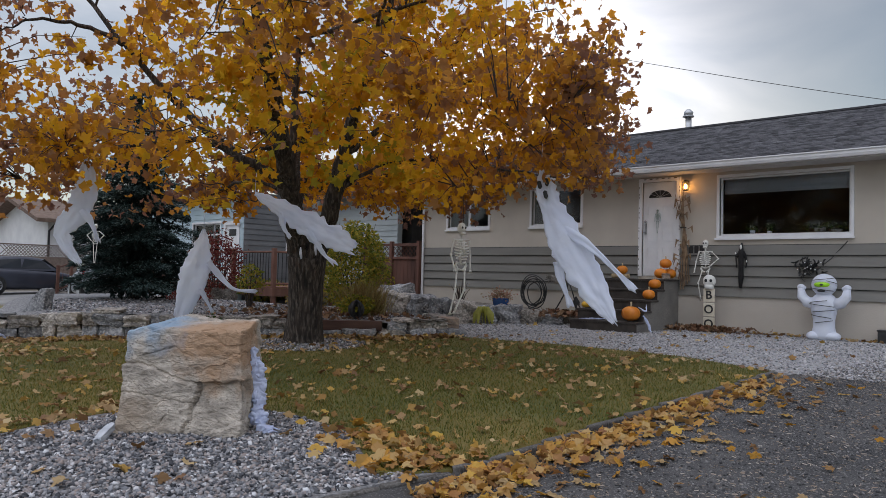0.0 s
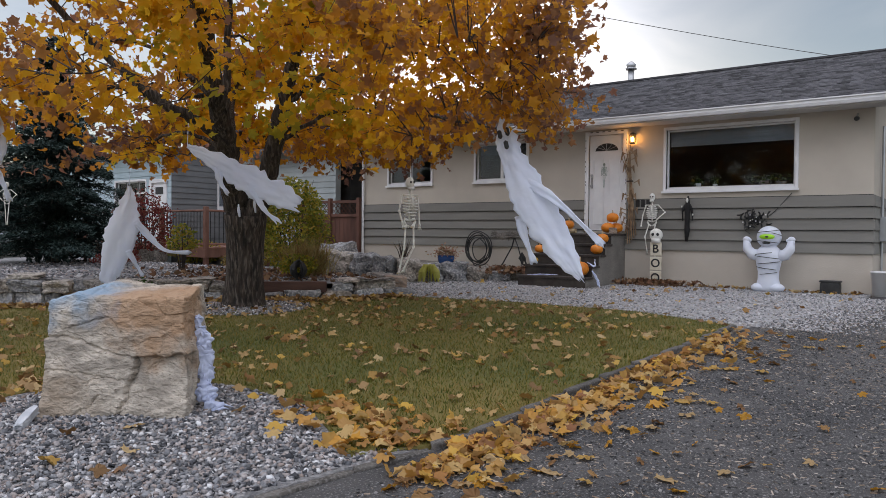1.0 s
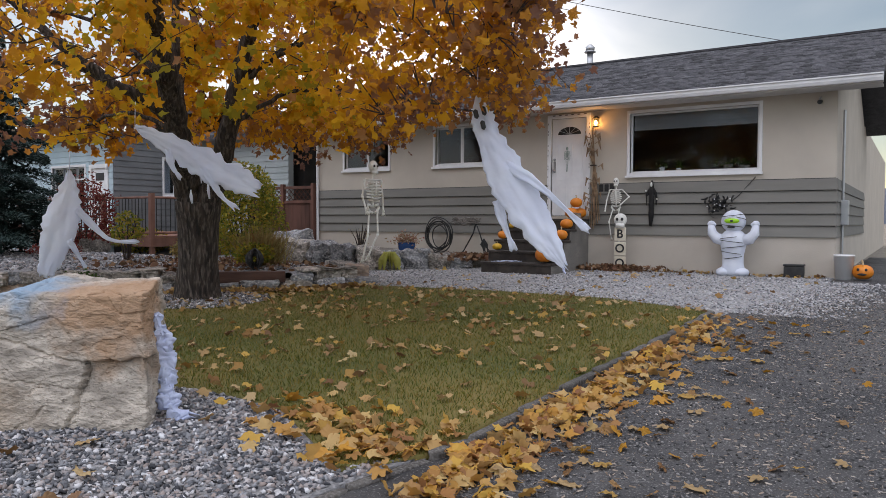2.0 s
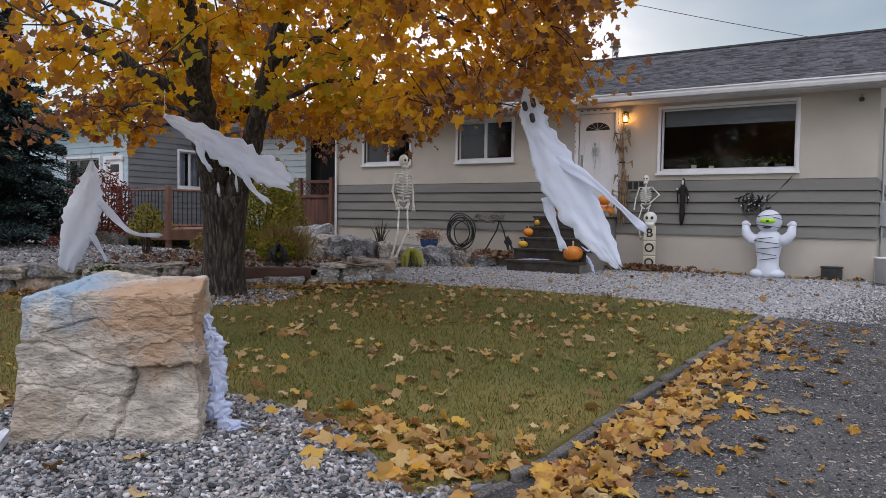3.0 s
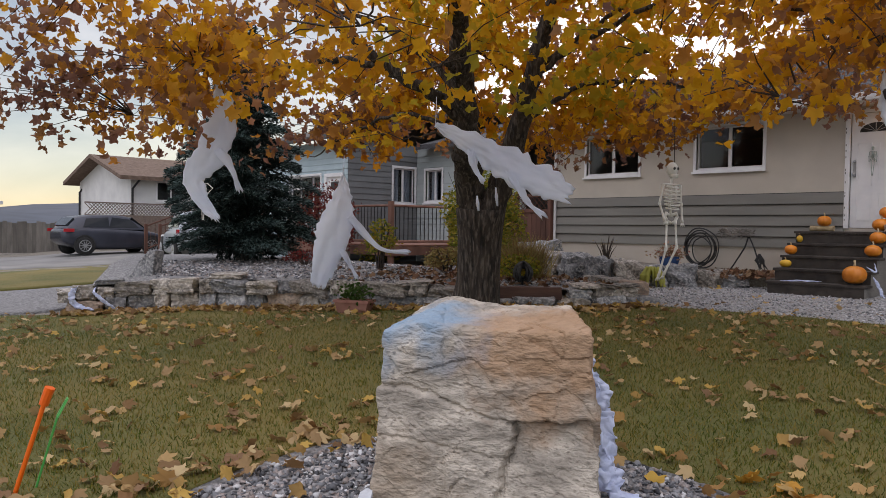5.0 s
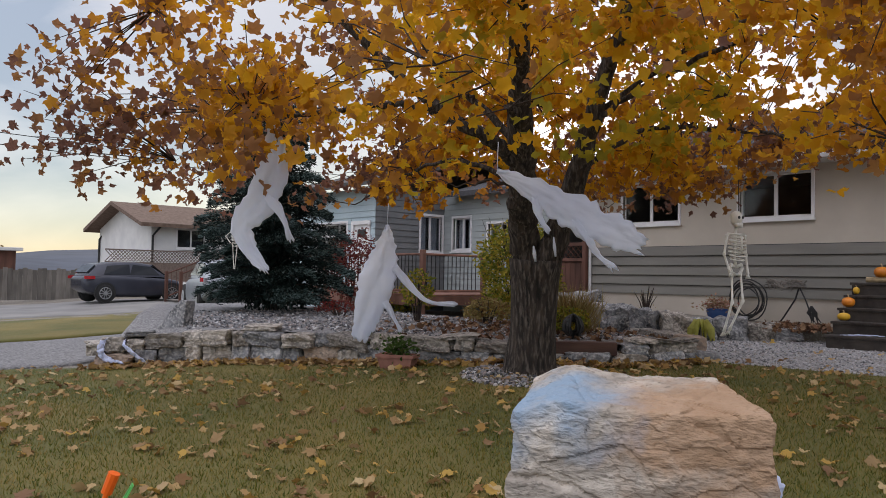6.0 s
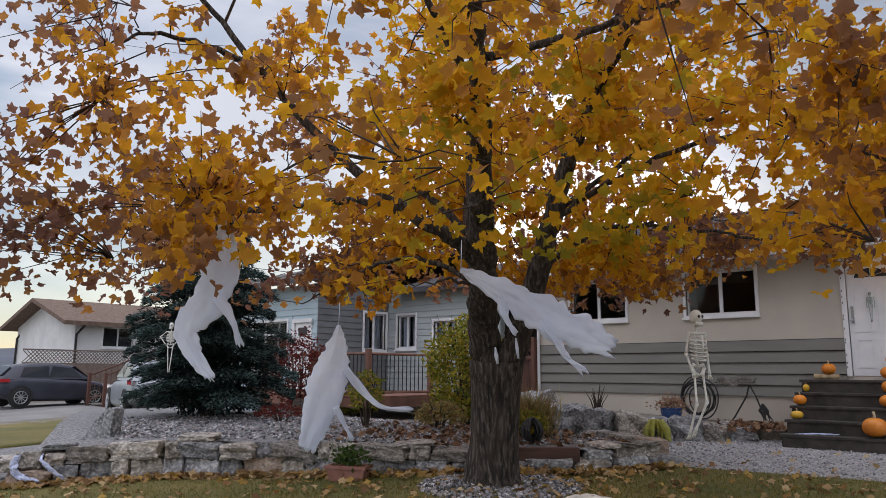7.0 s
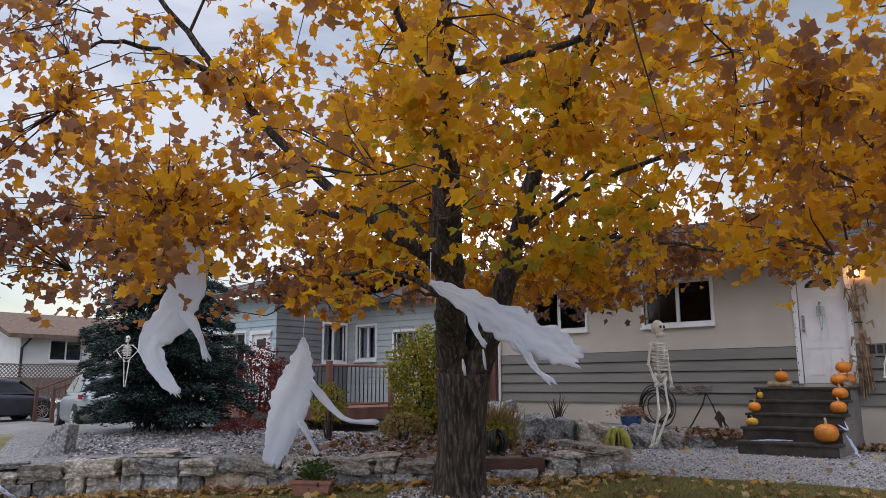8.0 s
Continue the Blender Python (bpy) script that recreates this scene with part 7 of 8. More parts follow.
pumpkin((14.60, 6.72, step(5)), 0.14, 0.85, 6.1, "orange pumpkin stacked by the wall on the landing")
pumpkin((14.45, 6.74, step(5) + 0.22), 0.13, 0.85, 5.9, "orange pumpkin stacked on two others")
pumpkin((14.45, 7.75, step(5) + 0.075), 0.12, 0.9, 6.9, "orange pumpkin on a bark log on the landing")
pumpkin((14.05, 8.02, step(4)), 0.055, 1.3, 2.2, "small pale yellow gourd on the upper step", M_yellowgourd)
bm = bmesh.new()
tube(bm, [(14.45, 7.58, step(5) + 0.05), (14.43, 7.98, step(5) + 0.05)], 0.05, 10)
tagged(part("bark_log", bm, M_stalk), "short bark log on the landing", "log")
for y, s in ((6.62, 5.0),):
    rock((14.3, 6.66, step(5) + 0.06), (0.16, 0.12, 0.12), 3.0, "pale stone on the landing corner", 0, 0, M_pinkstone)
jack = pumpkin((14.55, 1.60, ground_z(14.55, 1.6)), 0.17, 0.85, 0.7, "carved orange jack-o'-lantern by the house corner", None, "")
for y, z, ry, rz in ((-0.06, 0.19, 0.022, 0.025), (0.06, 0.19, 0.022, 0.025), (0.0, 0.11, 0.07, 0.02)):
    bm = bmesh.new()
    ball(bm, (-0.158, y, z), (0.014, ry, rz), 8, 6)
    part("carved_hole", bm, M_black, jack)

# bucket, black box, camera, cable, house number bars
bk = thing("bucket", (14.55, 1.88, ground_z(14.55, 1.88)), "white plastic bucket by the house corner", "bucket")
bm = bmesh.new()
tube(bm, [(0, 0, 0), (0, 0, 0.40), (0, 0, 0.401), (0, 0, 0.43)], [0.13, 0.155, 0.165, 0.165], 20)
part("body", bm, M_white, bk, smooth=True)
bm = bmesh.new()
tube(bm, [(0.0, 0.17 * math.cos(a), 0.40 - 0.18 * math.sin(a)) for a in [math.pi * k / 12 for k in range(13)]], 0.004, 5)
part("handle", bm, M_metal, bk).location = (-0.03, 0, 0)
bx = thing("black_box", (14.58, 2.66, ground_z(14.58, 2.66)), "small black plastic box at the foot of the wall", "box")
part("body", bbox(-0.1, 0.1, -0.16, 0.16, 0, 0.2, 0.02), M_black, bx)
part("lid", bbox(-0.11, 0.11, -0.17, 0.17, 0.202, 0.235, 0.01), M_black, bx)
sc = thing("security_camera", (14.70, 2.32, 3.36), "small dark security camera under the eave", "camera")
bm = bmesh.new()
tube(bm, [(0.1, 0, 0.08), (0.0, 0, 0.04)], 0.02, 7)
part("bracket", bm, M_metal, sc)
bm = bmesh.new()
tube(bm, [(0.05, 0, 0), (-0.07, 0, -0.02)], 0.04, 10)
part("body", bm, M_black, sc)
nb = thing("house_number", (14.762, 6.22, 1.86), "dark house number plates on the siding", "sign")
for k in range(3):
    part("bar", bbox(-0.012, 0.0, -0.17 + 0.115 * k, -0.085 + 0.115 * k, 0, 0.15, 0.004), M_black, nb)
mt = thing("electric_conduit", (15.6, 2.0, 0.9), "grey conduit and meter on the gable wall", "meter")
bm = bmesh.new()
tube(bm, [(0, 0, -0.5), (0, 0, 2.4)], 0.025, 7)
part("pipe", bm, M_metal, mt)
part("meter_box", bbox(-0.13, 0.13, -0.1, 0.03, 0.3, 0.75, 0.01), M_metal, mt)

# corn stalks tied beside the door
M_drystalk = surface("brown_dry_stalk", (0.14, 0.085, 0.05, 1), (0.34, 0.23, 0.14, 1), 9, 0.9, 0.4)
st = thing("corn_stalks", (14.70, 6.44, 1.30), "bundle of dry corn stalks tied beside the door", "corn stalks")
g = random.Random(9)
for k in range(12):
    bm = bmesh.new()
    a, b = g.uniform(-0.13, 0.10), g.uniform(-0.10, 0.12)
    tube(bm, [(g.uniform(-0.04, 0.04), a, -0.25 + g.uniform(0, 0.3)), (0, 0.02 + 0.2 * a, 1.05), (g.uniform(-0.08, 0), 0.10 + b, 1.75 + g.uniform(-0.2, 0.15))], [0.012, 0.012, 0.006], 5)
    part("stalk", bm, M_drystalk, st)
for k in range(22):
    bm = bmesh.new()
    z, y, s = g.uniform(0.0, 1.75), g.uniform(-0.12, 0.12), g.choice((-1, 1))
    L = g.uniform(0.10, 0.26)
    tube(bm, [(-0.03, y * 0.6, z), (-0.06, y + s * L * 0.4, z + 0.05), (-0.06, y + s * L * 0.6, z - L * 0.6)], [0.010, 0.038, 0.004], 5, flat=0.25, side=(0, 1, 0))
    part("husk", bm, M_drystalk, st)
bm = bmesh.new()
tube(bm, [(-0.05 * math.cos(a), 0.04 + 0.06 * math.sin(a), 1.1) for a in [2 * math.pi * k / 12 for k in range(13)]], 0.014, 5, cap=False)
part("tie", bm, M_twig, st)

# hose coil, bent iron stand, blue pot, yellow hosta
hose = thing("garden_hose", (14.62, 10.17, 0.92), "black garden hose coiled on the wall", "hose")
g = random.Random(12)
for k in range(6):
    r, o, q_ = 0.33 + g.uniform(-0.09, 0.06), g.uniform(-0.07, 0.07), g.uniform(-0.05, 0.03)
    bm = bmesh.new()
    tube(bm, [(-0.02 - 0.03 * k, o + r * math.cos(a), q_ + r * 1.08 * math.sin(a) + 0.02 * math.sin(3 * a + k)) for a in [2 * math.pi * j / 26 for j in range(27)]], 0.014, 6, cap=False)
    part("loop", bm, M_black, hose, smooth=True)
bm = bmesh.new()
tube(bm, [(-0.06, 0.25, -0.22), (-0.1, 0.1, -0.40), (-0.3, -0.4, -0.50), (-0.5, -0.9, -0.55)], 0.014, 6)
part("loose_end", bm, M_black, hose, smooth=True)
standx = thing("iron_stand", (14.5, 9.1, 0.35), "bent black iron garden stand with a grey bundle on top", "garden ornament")
bm = bmesh.new()
tube(bm, [(0, 0.55, 0.0), (0, 0.35, 0.25), (0, 0.12, 0.62), (0, 0.05, 0.85)], 0.016, 6)
tube(bm, [(0, 0.05, 0.85), (-0.05, -0.08, 0.62), (-0.08, -0.2, 0.32)], 0.014, 6)
part("frame", bm, M_iron, standx)
g = random.Random(13)
for k in range(34):
    bm = bmesh.new()
    y = g.uniform(-0.1, 0.5)
    tube(bm, [(-0.04, y, 0.85 + g.uniform(-0.05, 0.12)), (-0.05, y + g.uniform(0.05, 0.2), 0.9 + g.uniform(-0.06, 0.1)), (-0.03, y + g.uniform(0.1, 0.3), 0.85 + g.uniform(-0.1, 0.12))], [0.012, 0.02, 0.008], 5)
    part("twig", bm, M_greywood, standx)
for k in range(7):
    bm = bmesh.new()
    tube(bm, [(-0.08, -0.2, 0.5), (-0.09, -0.22 + g.uniform(-0.08, 0.08), 0.38), (-0.09, -0.25 + g.uniform(-0.13, 0.1), 0.2)], [0.02, 0.03, 0.006], 5, flat=0.4, side=(0, 1, 0))
    part("rag_strip", bm, M_black, standx)
bp = thing("plant_pot", (13.05, 10.02, ground_z(13.05, 10.02) + 0.33), "glazed blue pot of dry pink flowers on the rocks", "plant pot")
bm = bmesh.new()
tube(bm, [(0, 0, 0), (0, 0, 0.06), (0, 0, 0.17), (0, 0, 0.2), (0, 0, 0.22)], [0.12, 0.165, 0.19, 0.18, 0.20], 20)
part("pot", bm, surface("blue_glaze", (0.015, 0.05, 0.16, 1), (0.03, 0.09, 0.24, 1), 5, 0.2, 0.1), bp, "glossy blue glaze", True)
g = np.random.default_rng(8)
q = g.normal(0, 1, (420, 3)) * (0.12, 0.14, 0.06) + (0, 0, 0.29)
v, f = spread(OVAL, OVAL_F, q, rotations(420, 1.0, g), g.uniform(0.03, 0.07, 420))
tagged(raw("flowers", v, f, leafy("pink_flowers", [(0.30, 0.10, 0.08, 1), (0.42, 0.28, 0.18, 1), (0.16, 0.11, 0.05, 1)]), bp), kind="stuff")
hosta = thing("hosta", (12.42, 10.0, ground_z(12.42, 10.0)), "yellowing hosta drooping between the rocks", "plant")
g = random.Random(5)
M_hosta = surface("hosta_leaf", (0.33, 0.32, 0.05, 1), (0.46, 0.44, 0.10, 1), 8, 0.6, 0.2, translucent=0.3)
for k in range(20):
    a = 0.314 * k + g.uniform(-0.15, 0.15)
    bm = bmesh.new()
    tube(bm, [(0, 0, 0.25), (0.1 * math.cos(a), 0.1 * math.sin(a), 0.34), (0.2 * math.cos(a), 0.2 * math.sin(a), 0.22), (0.24 * math.cos(a), 0.24 * math.sin(a), 0.02)], [0.015, 0.06, 0.05, 0.01], 6, flat=0.2)
    part("leaf", bm, M_hosta, hosta)
shrub("shrub", (14.3, 12.3, ground_z(14.3, 12.3) + 0.28), 0.3, 0.65, 40, M_drygrass, "bare twiggy shrub at the house wall", (0.02, 0.04), 16, 22)
cat = thing("twig_ball", (8.6, 9.85, bed_z(8.6, 9.85)), "round tangle of black twigs standing on the bed", "ornament")
g = random.Random(15)
for k in range(22):
    bm = bmesh.new()
    r, tilt_k = g.uniform(0.07, 0.17), g.uniform(-1.2, 1.2)
    tube(bm, [(r * math.sin(tilt_k) * math.cos(2 * math.pi * j / 14), r * math.cos(tilt_k) * math.cos(2 * math.pi * j / 14) * g.uniform(0.9, 1.1), 0.18 + r * math.sin(2 * math.pi * j / 14)) for j in range(15)], 0.014, 5, cap=False)
    part("strand", bm, M_black, cat)
cat.rotation_euler = (0, 0, radians(45))

# window pots
for y, r, h, lab in ((5.15, 0.055, 0.11, "small white pot on the window board"), (4.82, 0.05, 0.09, "small pale pot with a spiky plant"), (3.9, 0.09, 0.12, "dark pot of trailing green plant"), (3.6, 0.1, 0.1, "dim pot plant behind the glass")):
    p = thing("window_pot", (FX + 0.2, y, 2.216), lab, "plant pot", "pots on the window board")
    bm = bmesh.new()
    tube(bm, [(0, 0, 0), (0, 0, h)], [r * 0.75, r], 12)
    part("pot", bm, M_white if y > 4 else M_greywood, p, smooth=True)
    g2 = np.random.default_rng(int(y * 10))
    q = g2.normal(0, 1, (70, 3)) * (r * 0.6, r * (1.0 if y > 4 else 2.0), 0.05) + (0, 0, h + 0.05)
    v, f = spread(OVAL, OVAL_F, q, rotations(70, 1.2, g2), g2.uniform(0.03, 0.07, 70))
    tagged(raw("plant", v, f, M_greenleaf, p), kind="stuff")

# web stuffing on the boulder, wall end and stairs
M_web = surface("web_wadding", (0.60, 0.66, 0.86, 1), (0.70, 0.76, 0.93, 1), 9, 0.9, 0.6, 60, translucent=0.3)


def fluff(pts, r, label, seed, n=5):
    """Stretched web wadding: one lumpy, flattened, ragged mass with a few loose wisps."""
    bm = bmesh.new()
    g = random.Random(seed)
    line = bend(pts, 22, 0.0)
    m = len(line)
    rings = tube(bm, line, [r * (0.35 + 0.65 * min(1, 4 * k / m, 4 * (m - 1 - k) / m)) * (1 + 0.35 * noise.noise(Vector((k * 0.16, seed, 0)))) for k in range(m)], 22, flat=0.6)
    for ring in rings:
        for v in ring:
            v.co += Vector([noise.noise(v.co * 14 + Vector((7 * i, seed, 0))) for i in range(3)]) * r * 0.55 + Vector([noise.noise(v.co * 38 + Vector((7 * i, seed, 0))) for i in range(3)]) * r * 0.45
    for k in range(n):
        i = g.randrange(2, m - 3)
        o = Vector((g.uniform(-1, 1), g.uniform(-1, 1), g.uniform(-1, 0.4))) * r
        tube(bm, [line[i], line[i] + o * 0.9, line[min(m - 1, i + 6)] + o * 1.3], [r * 0.22, r * 0.12, r * 0.03], 6)
    return tagged(part("web_stuffing", bm, M_web, smooth=True), label, "decoration", kind="stuff")


rp = lambda x, y, z: tuple(Vector(boulder.location) + U * x + V * y + Vector((0, 0, z)))
fluff([rp(0.43, 0.02, 0.64), rp(0.485, 0.0, 0.50), rp(0.505, -0.02, 0.36), rp(0.53, -0.06, 0.20), rp(0.57, -0.10, 0.08), rp(0.68, -0.14, 0.015)], 0.055, "white stretched web stuffing down the side of the boulder", 3, 12)
wz = ground_z(3.85, 14.5)
fluff([(3.85, 14.45, wz + 0.42), (3.75, 14.42, wz + 0.3), (3.8, 14.36, wz + 0.15), (4.0, 14.2, wz + 0.08)], 0.042, "white web stuffing over the end of the stone wall", 5, 9)
fluff([(4.1, 14.42, wz + 0.40), (4.0, 14.2, wz + 0.34), (4.12, 14.08, wz + 0.2), (4.3, 14.05, wz + 0.06)], 0.026, "thin strands of white web down the wall stones", 15, 8)
fluff([(13.0, 6.60, step(1) + 0.30), (13.1, 6.5, step(1) + 0.22), (13.25, 6.56, step(2) + 0.14)], 0.016, "wisp of white web on the pumpkin", 6, 3)
fluff([(13.0, 6.5, gz + 0.35), (13.1, 6.44, gz + 0.18), (13.05, 6.36, gz + 0.03)], 0.03, "wisp of white web at the foot of the steps", 7, 3)
fluff([(12.95, 7.9, step(1) + 0.01), (13.05, 7.6, step(1) + 0.02), (13.12, 7.3, step(1) + 0.02)], 0.012, "wisp of white web on the bottom step", 8, 2)
for dx, dz, h in ((-0.07, 1.46, 0.18), (0.16, 1.52, 0.22)):
    bm = bmesh.new()
    tube(bm, [(6.62 + dx * 0.6, 8.80 - dx * 0.75, dz + h), (6.60 + dx * 0.6, 8.77 - dx * 0.75, dz + h * 0.5), (6.61 + dx * 0.6, 8.76 - dx * 0.75, dz)], [0.008, 0.022, 0.012], 6, flat=0.4)
    tagged(part("cloth_scrap", bm, M_cloth, smooth=True), "pale torn cloth scrap caught in the trunk fork", "decoration", "cloth scraps")

# survey stake and marker rod
mk = thing("marker_rod", (1.19, 6.63, ground_z(1.19, 6.63)), "bright orange driveway marker rod stuck in the lawn", "marker")
bm = bmesh.new()
tube(bm, [(0, 0, -0.05), (0.12, -0.11, 0.46), (0.13, -0.12, 0.50)], [0.011, 0.011, 0.011], 8)
part("rod", bm, plain("orange_plastic", (0.85, 0.14, 0.01, 1), 0.4), mk)
bm = bmesh.new()
tube(bm, [(0.115, -0.105, 0.44), (0.137, -0.125, 0.52)], [0.022, 0.024], 10)
part("reflector_cap", bm, plain("orange_cap", (0.80, 0.12, 0.01, 1), 0.35), mk)
mk2 = thing("plant_stake", (1.29, 6.66, ground_z(1.29, 6.66)), "thin green plastic stake stuck in the lawn", "stake")
bm = bmesh.new()
tube(bm, [(0, 0, -0.05), (0.09, -0.08, 0.36), (0.12, -0.11, 0.44)], 0.006, 6)
part("rod", bm, plain("green_plastic", (0.05, 0.35, 0.08, 1), 0.4), mk2)
bm = bmesh.new()
tube(bm, [(0.09, -0.08, 0.36), (0.125, -0.115, 0.45)], [0.016, 0.012], 8, flat=0.3)
part("tip", bm, plain("green_tip", (0.06, 0.40, 0.09, 1), 0.4), mk2)

# overhead wires
for pts, lab in (([(12.0, 38.0, 16.5), (18.0, 21.0, 11.2), (21.8, 10.5, 8.2), (24.1, 4.3, 6.6), (26.5, -2.0, 5.3)], "service cable over the bungalow roof"), ([(-30, 60, 11.0), (20, 60, 10.4), (60, 62, 11)], "overhead wire beyond the far fence"), ([(-30, 60, 10.2), (20, 60, 9.6), (60, 62, 10.2)], "lower overhead wire beyond the far fence")):
    bm = bmesh.new()
    tube(bm, bend(pts, 8, 0.0), 0.010 if "service" in lab else 0.03, 5)
    tagged(part("power_line", bm, M_black), lab, "power line")

# distance: hills and a far tree line
bm = bmesh.new()
g = random.Random(31)
N = 90
rows = []
for j, (dist, hh) in enumerate(((700, 0), (900, 34), (1150, 64), (1500, 45))):
    rows.append([bm.verts.new((dist * math.cos(a), dist * math.sin(a), hh * (0.55 + 0.5 * noise.noise(Vector((a * 2.2, j * 0.3, 3))) + 0.2 * noise.noise(Vector((a * 9, j, 1)))) - 3)) for a in [2 * math.pi * i / N for i in range(N)]])
for a, b in zip(rows, rows[1:]):
    for i in range(N):
        bm.faces.new((a[i], a[(i + 1) % N], b[(i + 1) % N], b[i]))
# the haze of distance is painted into the hills as blue
tagged(part("backdrop_hills", bm, surface("hazed_hill", (0.035, 0.05, 0.075, 1), (0.06, 0.08, 0.115, 1), 0.02, 0.95, 0.3, 0.2), smooth=True), "distant low wooded hills, haze put into their blue colour", "hills", kind="structure")


def far_tree(at, r, h, seed, mat, label, n=500):
    g = np.random.default_rng(seed)
    t = thing("tree", at, label, "tree", "trees beyond the fence")
    bm = bmesh.new()
    tube(bm, [(0, 0, -0.2), (0.1, 0, h * 0.5), (0, 0, h * 0.85)], [r * 0.10, r * 0.06, 0.03], 7)
    for k in range(5):
        a = k * 1.3
        tube(bm, [(0, 0, h * (0.3 + 0.08 * k)), (r * 0.6 * math.cos(a), r * 0.6 * math.sin(a), h * (0.5 + 0.08 * k))], [r * 0.04, 0.02], 5)
    part("trunk", bm, M_bark, t)
    q = g.normal(0, 1, (n, 3))
    q /= np.linalg.norm(q, axis=1, keepdims=True)
    q = q * (g.uniform(0.3, 1, (n, 1)) ** 0.5) * (r, r, h * 0.38) + (0, 0, h * 0.62)
    v, f = spread(OVAL, OVAL_F, q, rotations(n, 1.0, g), g.uniform(0.35, 0.7, n))
    tagged(raw("crown", v, f, mat, t), kind="stuff")


for i, (x, y, r, h, m) in enumerate(((5.5, 62, 2.2, 3.6, 1), (9.5, 70, 2.4, 4.2, 1), (3.0, 58, 2.6, 3.0, 1), (0.0, 66, 3, 5.0, 0), (12.5, 75, 2.2, 4.2, 1), (-5, 60, 3, 5, 0), (30, 60, 3, 7, 0), (38, 52, 3, 6, 1), (44, 40, 3, 6, 0), (46, 25, 3.5, 6, 1), (40, 15, 2.5, 6.5, 1))):
    far_tree((x, y, 0.2), r, h, 60 + i, M_drygrass if m else M_bushleaf, "bare brown autumn tree beyond the fence" if m else "dark green tree far behind the houses")
shed = thing("shed", (8.2, 52.0, 0.2), "low brown shed beyond the far fence", "shed")
part("wall", bbox(-2.2, 2.2, -1.5, 1.5, 0, 2.1, 0.02), M_brownwood, shed)
part("roof", bbox(-2.5, 2.5, -1.8, 1.8, 2.11, 2.3, 0.03), M_offwhite, shed)

# ---------------------------------------------------------------- loose cover, last
rg = np.random.default_rng(77)
near = [(3.3, 3.05), (3.0, 3.25), (3.3, 3.75), (3.58, 4.2), (3.64, 4.6), (3.64, 5.2), (3.36, 5.85), (2.8, 6.2), (2.1, 6.1), (1.5, 5.95), (0.4, 5.6), (0.0, 3.4), (2.3, 3.22)]
xy = scatter(near, 17000, rg)
pebbles("gravel", xy, rg.uniform(0.008, 0.022, len(xy)), 0.008, "grey, white and pinkish landscaping pebbles round the boulder", "gravel", rg)
xy = scatter([p for p in YARD], 15000, rg)
pebbles("gravel", xy, rg.uniform(0.010, 0.022, len(xy)), 0.006, "pale gravel stones on the walk by the house", "gravel", rg, M_palepebble)
u_ = rg.beta(1.0, 2.2, 3200)
xy = np.column_stack([rg.uniform(9.4, 13.9, 3200), np.zeros(3200)])
xy[:, 1] = np.interp(xy[:, 0], (9.3, 10.7, 13.9), (2.7, 2.4, 2.05)) - u_ * 1.3
pebbles("gravel", xy, rg.uniform(0.009, 0.02, len(xy)), 0.004, "gravel strayed from the walk over the edge of the asphalt", "gravel", rg, M_palepebble)
xy = scatter([(5.0, 14.4), (5.9, 13.75), (6.6, 12.5), (7.0, 11.5), (7.6, 10.6), (8.2, 9.9), (9.9, 9.0), (11, 10.6), (10.5, 13), (9.0, 16.5), (6.0, 17.5)], 6500, rg)
bz = np.array([bed_z(x, y) for x, y in xy]) - land(xy[:, 0], xy[:, 1])
pebbles("gravel", xy, rg.uniform(0.014, 0.032, len(xy)), bz, "grey gravel stones on the raised bed", "gravel", rg)
th, rr = rg.uniform(0, 6.283, 1800), 0.28 + 0.62 * rg.uniform(0, 1, 1800) ** 0.7
xy = np.column_stack([TX + rr * np.cos(th), TY - 0.1 + rr * np.sin(th)])
pebbles("gravel", xy, rg.uniform(0.014, 0.032, len(xy)), 0.02, "ring of gravel and bark round the maple trunk", "gravel", rg)
xy = scatter([(0.3, 3.0), (3.4, 2.8), (9.3, 2.6), (13.5, 1.9), (12, -2), (2, -2)], 26000, rg)
xy = xy[(xy[:, 0] > 0.5) & (xy[:, 1] > -3)]
pebbles("grit", xy, rg.uniform(0.005, 0.012, len(xy)), 0.003, "loose grit on the asphalt", "gravel", rg, M_grit)

# grass blades over the part of the lawn nearest the walk
xy = scatter([p for p in LAWN], 400000, rg)
d = np.hypot(xy[:, 0] - 1.0, xy[:, 1] - 2.5)
xy = xy[(rg.uniform(0, 1, len(xy)) < np.clip(1.25 - d / 12, 0.12, 1)) & (xy[:, 0] > 0)]
n = len(xy)
dirs = np.column_stack([rg.normal(0, 0.5, n), rg.normal(0, 0.5, n), np.ones(n)])
dirs /= np.linalg.norm(dirs, axis=1, keepdims=True)
v, f = spread([(-0.09, 0, 0), (0.09, 0, 0), (0.0, 1, 0.15)], [(0, 1, 2)], np.column_stack([xy, land(xy[:, 0], xy[:, 1]) + 0.012]), aim(dirs, rg), rg.uniform(0.02, 0.045, n))
tagged(raw("grass", v, f, M_blade), "short lawn grass, green mixed with straw", "grass", kind="stuff")

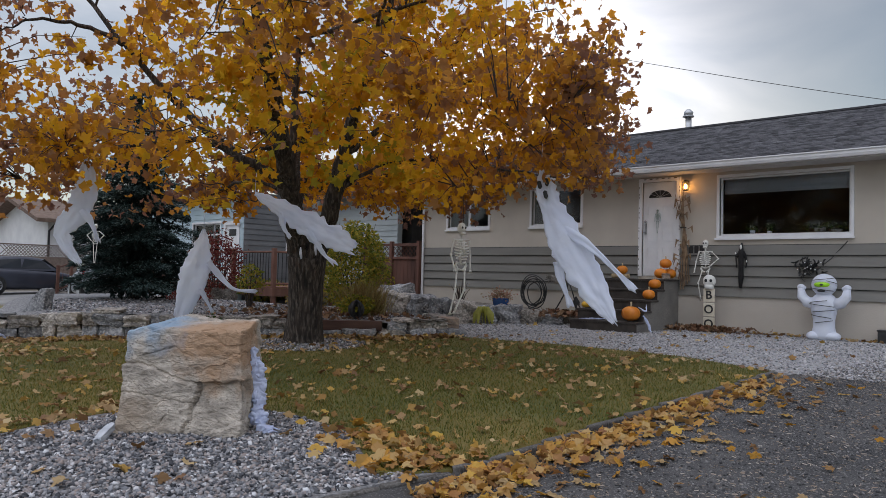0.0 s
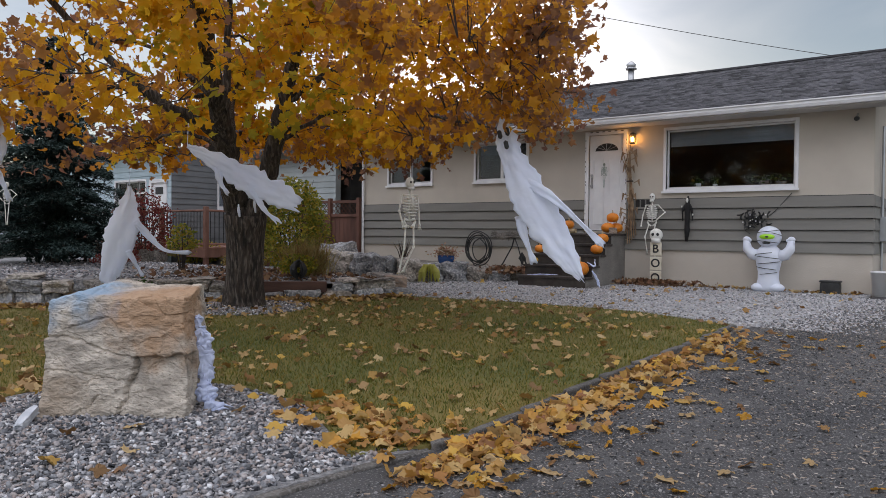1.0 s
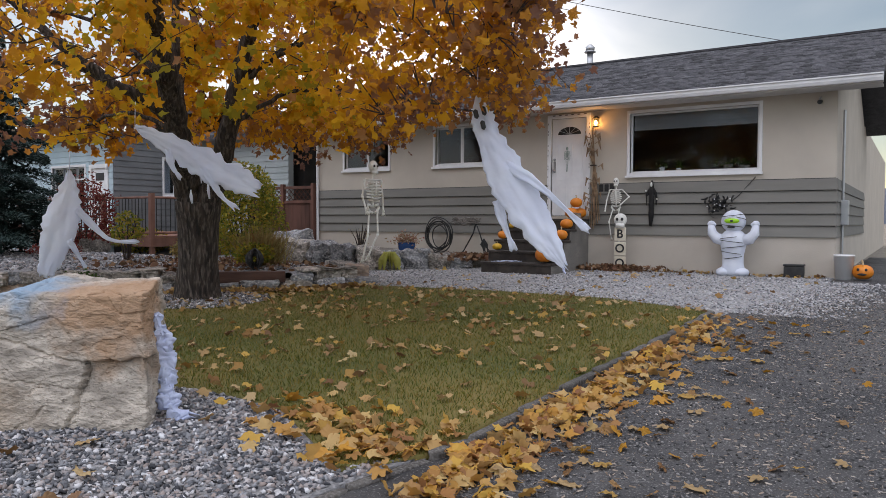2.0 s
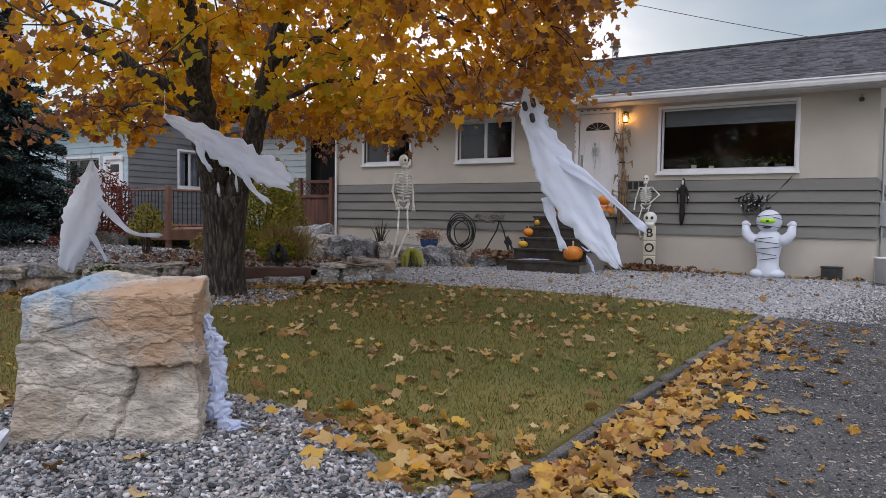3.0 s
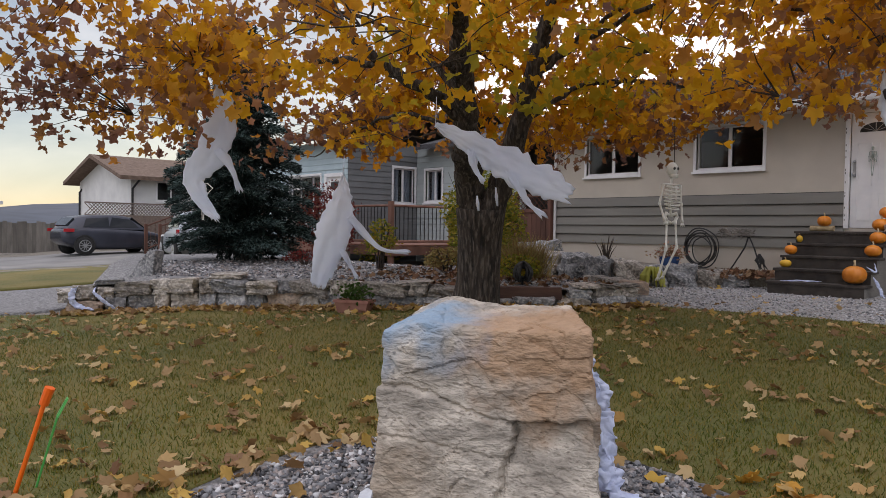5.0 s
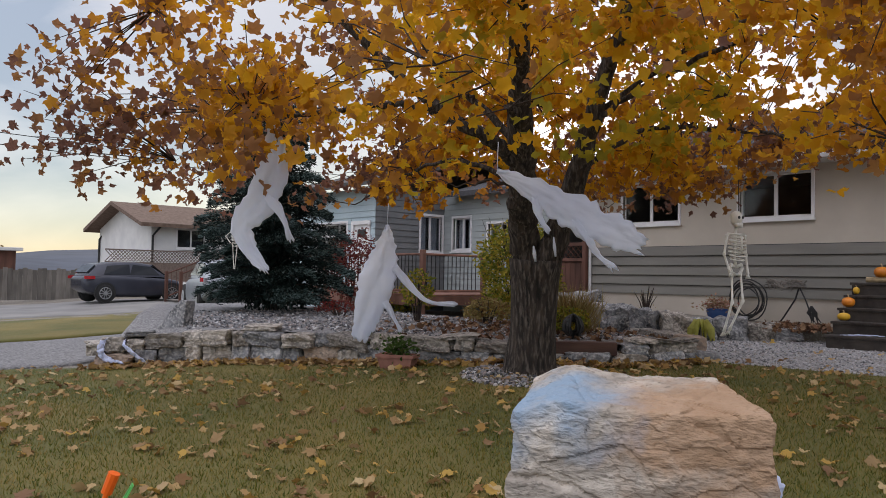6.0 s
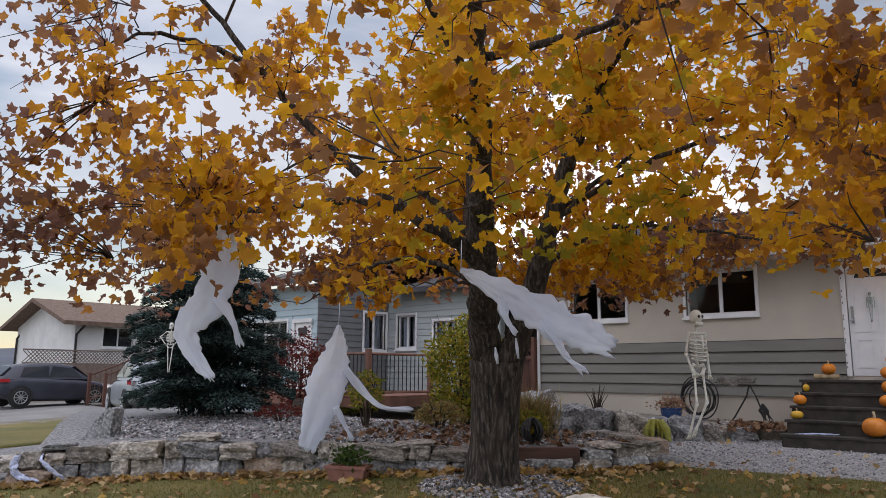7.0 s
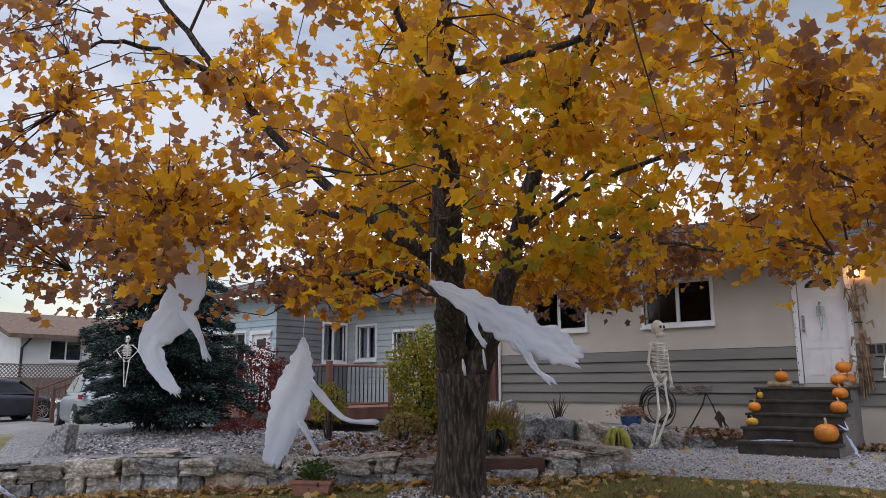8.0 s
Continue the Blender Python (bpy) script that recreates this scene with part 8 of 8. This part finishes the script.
# fallen leaves: thin over the lawn, drifted along the kerb, wall and bed
xy = scatter(LAWN, 3000, rg)
keep = np.array([noise.noise(Vector((x * 0.9, y * 0.9, 4))) for x, y in xy]) > -0.22
fallen("fallen_leaves", xy[keep], rg.uniform(0.06, 0.135, keep.sum()), 0.03, "brown and gold maple leaves strewn over the lawn", 0.35, rg)
s = 2.9 + 6.4 * rg.beta(1.0, 1.7, 520)
xy = np.column_stack([s, 2.80 - np.abs(rg.normal(0, 0.20, 520)) + rg.normal(0, 0.03, 520)])
fallen("fallen_leaves", xy, rg.uniform(0.07, 0.135, 520), 0.015, "drift of gold and brown maple leaves along the kerb", 0.45, rg, M_drift)
s = rg.beta(1.2, 2.0, 170) * 1.6
xy = np.column_stack([3.35 + rg.normal(0, 0.22, 170) + s * 0.25, 2.95 + s * 1.0 + rg.normal(0, 0.14, 170)])
fallen("fallen_leaves", xy, rg.uniform(0.08, 0.15, 170), 0.025, "drift of maple leaves between gravel bed and lawn", 0.45, rg, M_drift)
s = rg.uniform(-0.5, 3.2, 150)
xy = np.column_stack([3.0 - s, 6.3 - 0.12 * np.maximum(s, 0) ** 1.2 + rg.normal(0, 0.20, 150)])
fallen("fallen_leaves", xy, rg.uniform(0.075, 0.14, 150), 0.03, "drift of maple leaves behind the gravel bed", 0.45, rg)
variants = []
for k in range(14):
    v, f = spread(MAPLE, MAPLE_F, np.zeros((1, 3)), rotations(1, 0.28, rg), np.array([1.0]))
    v[:, 2] += 0.10 * np.sin(v[:, 0] * 5 + k) * np.abs(v[:, 1])
    me_ = bpy.data.meshes.new("leaf")
    me_.from_pydata([tuple(p) for p in v], [], [tuple(int(i) for i in q) for q in f])
    me_.materials.append(leafy("dry_leaf", [(0.42, 0.21, 0.03, 1), (0.30, 0.17, 0.07, 1), (0.38, 0.26, 0.13, 1), (0.20, 0.105, 0.045, 1), (0.42, 0.26, 0.08, 1)][k % 5:k % 5 + 1] * 2, translucent=0.25))
    variants.append(me_)
for k in range(250):
    x, y = rg.uniform(0.9, 9), 2.72 - abs(rg.normal(0, 0.8))
    if k % 4 == 0:
        x, y = rg.uniform(2.0, 5.5), 2.72 - abs(rg.normal(0, 0.45))
    ob = new("leaf", variants[k % 14])
    ob.parent = driveway
    ob.matrix_basis = pose(x, y, ground_z(x, y) + 0.022, 0, 0, rg.uniform(0, 360)) @ Matrix.Scale(rg.uniform(0.06, 0.135), 4)
xy = scatter(near, 26, rg)
fallen("fallen_leaves", xy, rg.uniform(0.09, 0.14, 26), 0.03, "single gold leaves on the pebbles", 0.3, rg)
q = [along(WALL_LINE, u) for u in rg.uniform(0.05, length - 0.05, 620)]
xy = np.array([(x - abs(rg.normal(0, 0.22)) * 0.65 - 0.12, y - abs(rg.normal(0, 0.22)) * 0.6 - 0.12) for x, y, _ in q])
fallen("fallen_leaves", xy, rg.uniform(0.10, 0.18, 620), 0.03, "drift of brown leaves along the foot of the stone wall", 0.5, rg)
xy = np.column_stack([rg.normal(8.9, 0.9, 420), rg.normal(11.2, 1.0, 420)])
xy = xy[inside(xy[:, 0], xy[:, 1], BED)]
fallen("fallen_leaves", xy, rg.uniform(0.08, 0.15, len(xy)), np.array([bed_z(x, y) for x, y in xy]) - land(xy[:, 0], xy[:, 1]) + 0.02, "rusty leaves gathered on the raised bed", 0.5, rg, M_mulch)
xy = np.vstack([np.column_stack([rg.normal(13.7, 0.25, 380), rg.normal(8.95, 0.38, 380)]), np.column_stack([rg.normal(14.4, 0.14, 330), rg.normal(5.9, 0.42, 330)])])
fallen("fallen_leaves", xy, rg.uniform(0.07, 0.13, len(xy)), np.concatenate([np.full(380, 0.19), np.zeros(330)]) + rg.uniform(0, 0.09, 710), "heap of dry brown leaves against the house", 0.7, rg, M_mulch)
xy = np.column_stack([14.62 - np.abs(rg.normal(0, 0.12, 160)), rg.uniform(2.2, 6.2, 160)])
fallen("fallen_leaves", xy, rg.uniform(0.06, 0.11, 160), 0.01, "line of dry leaves along the house wall", 0.5, rg)
xy = scatter([p for p in YARD], 120, rg)
fallen("fallen_leaves", xy, rg.uniform(0.08, 0.13, 120), 0.012, "a few leaves on the gravel walk", 0.4, rg)
xy = scatter([(0.5, 2.95), (3.4, 2.75), (9.3, 2.55), (12.5, 2.0), (11, -1.5), (2, -2)], 15000, rg)
n = len(xy)
flat_dirs = np.column_stack([rg.normal(0, 1, n), rg.normal(0, 1, n), rg.normal(0, 0.12, n)])
flat_dirs /= np.linalg.norm(flat_dirs, axis=1, keepdims=True)
v, f = spread([(-0.12, 0, 0), (0.12, 0, 0), (0.10, 1, 0.05), (-0.10, 1, 0.05)], [(0, 1, 2), (0, 2, 3)], np.column_stack([xy, land(xy[:, 0], xy[:, 1]) + 0.008]), aim(flat_dirs, rg), rg.uniform(0.012, 0.035, n))
tagged(raw("litter", v, f, leafy("straw_bits", [(0.40, 0.33, 0.27, 1), (0.24, 0.17, 0.12, 1), (0.50, 0.44, 0.38, 1)], translucent=0.1)), "pale straw and broken leaf bits on the asphalt", "litter", kind="stuff")
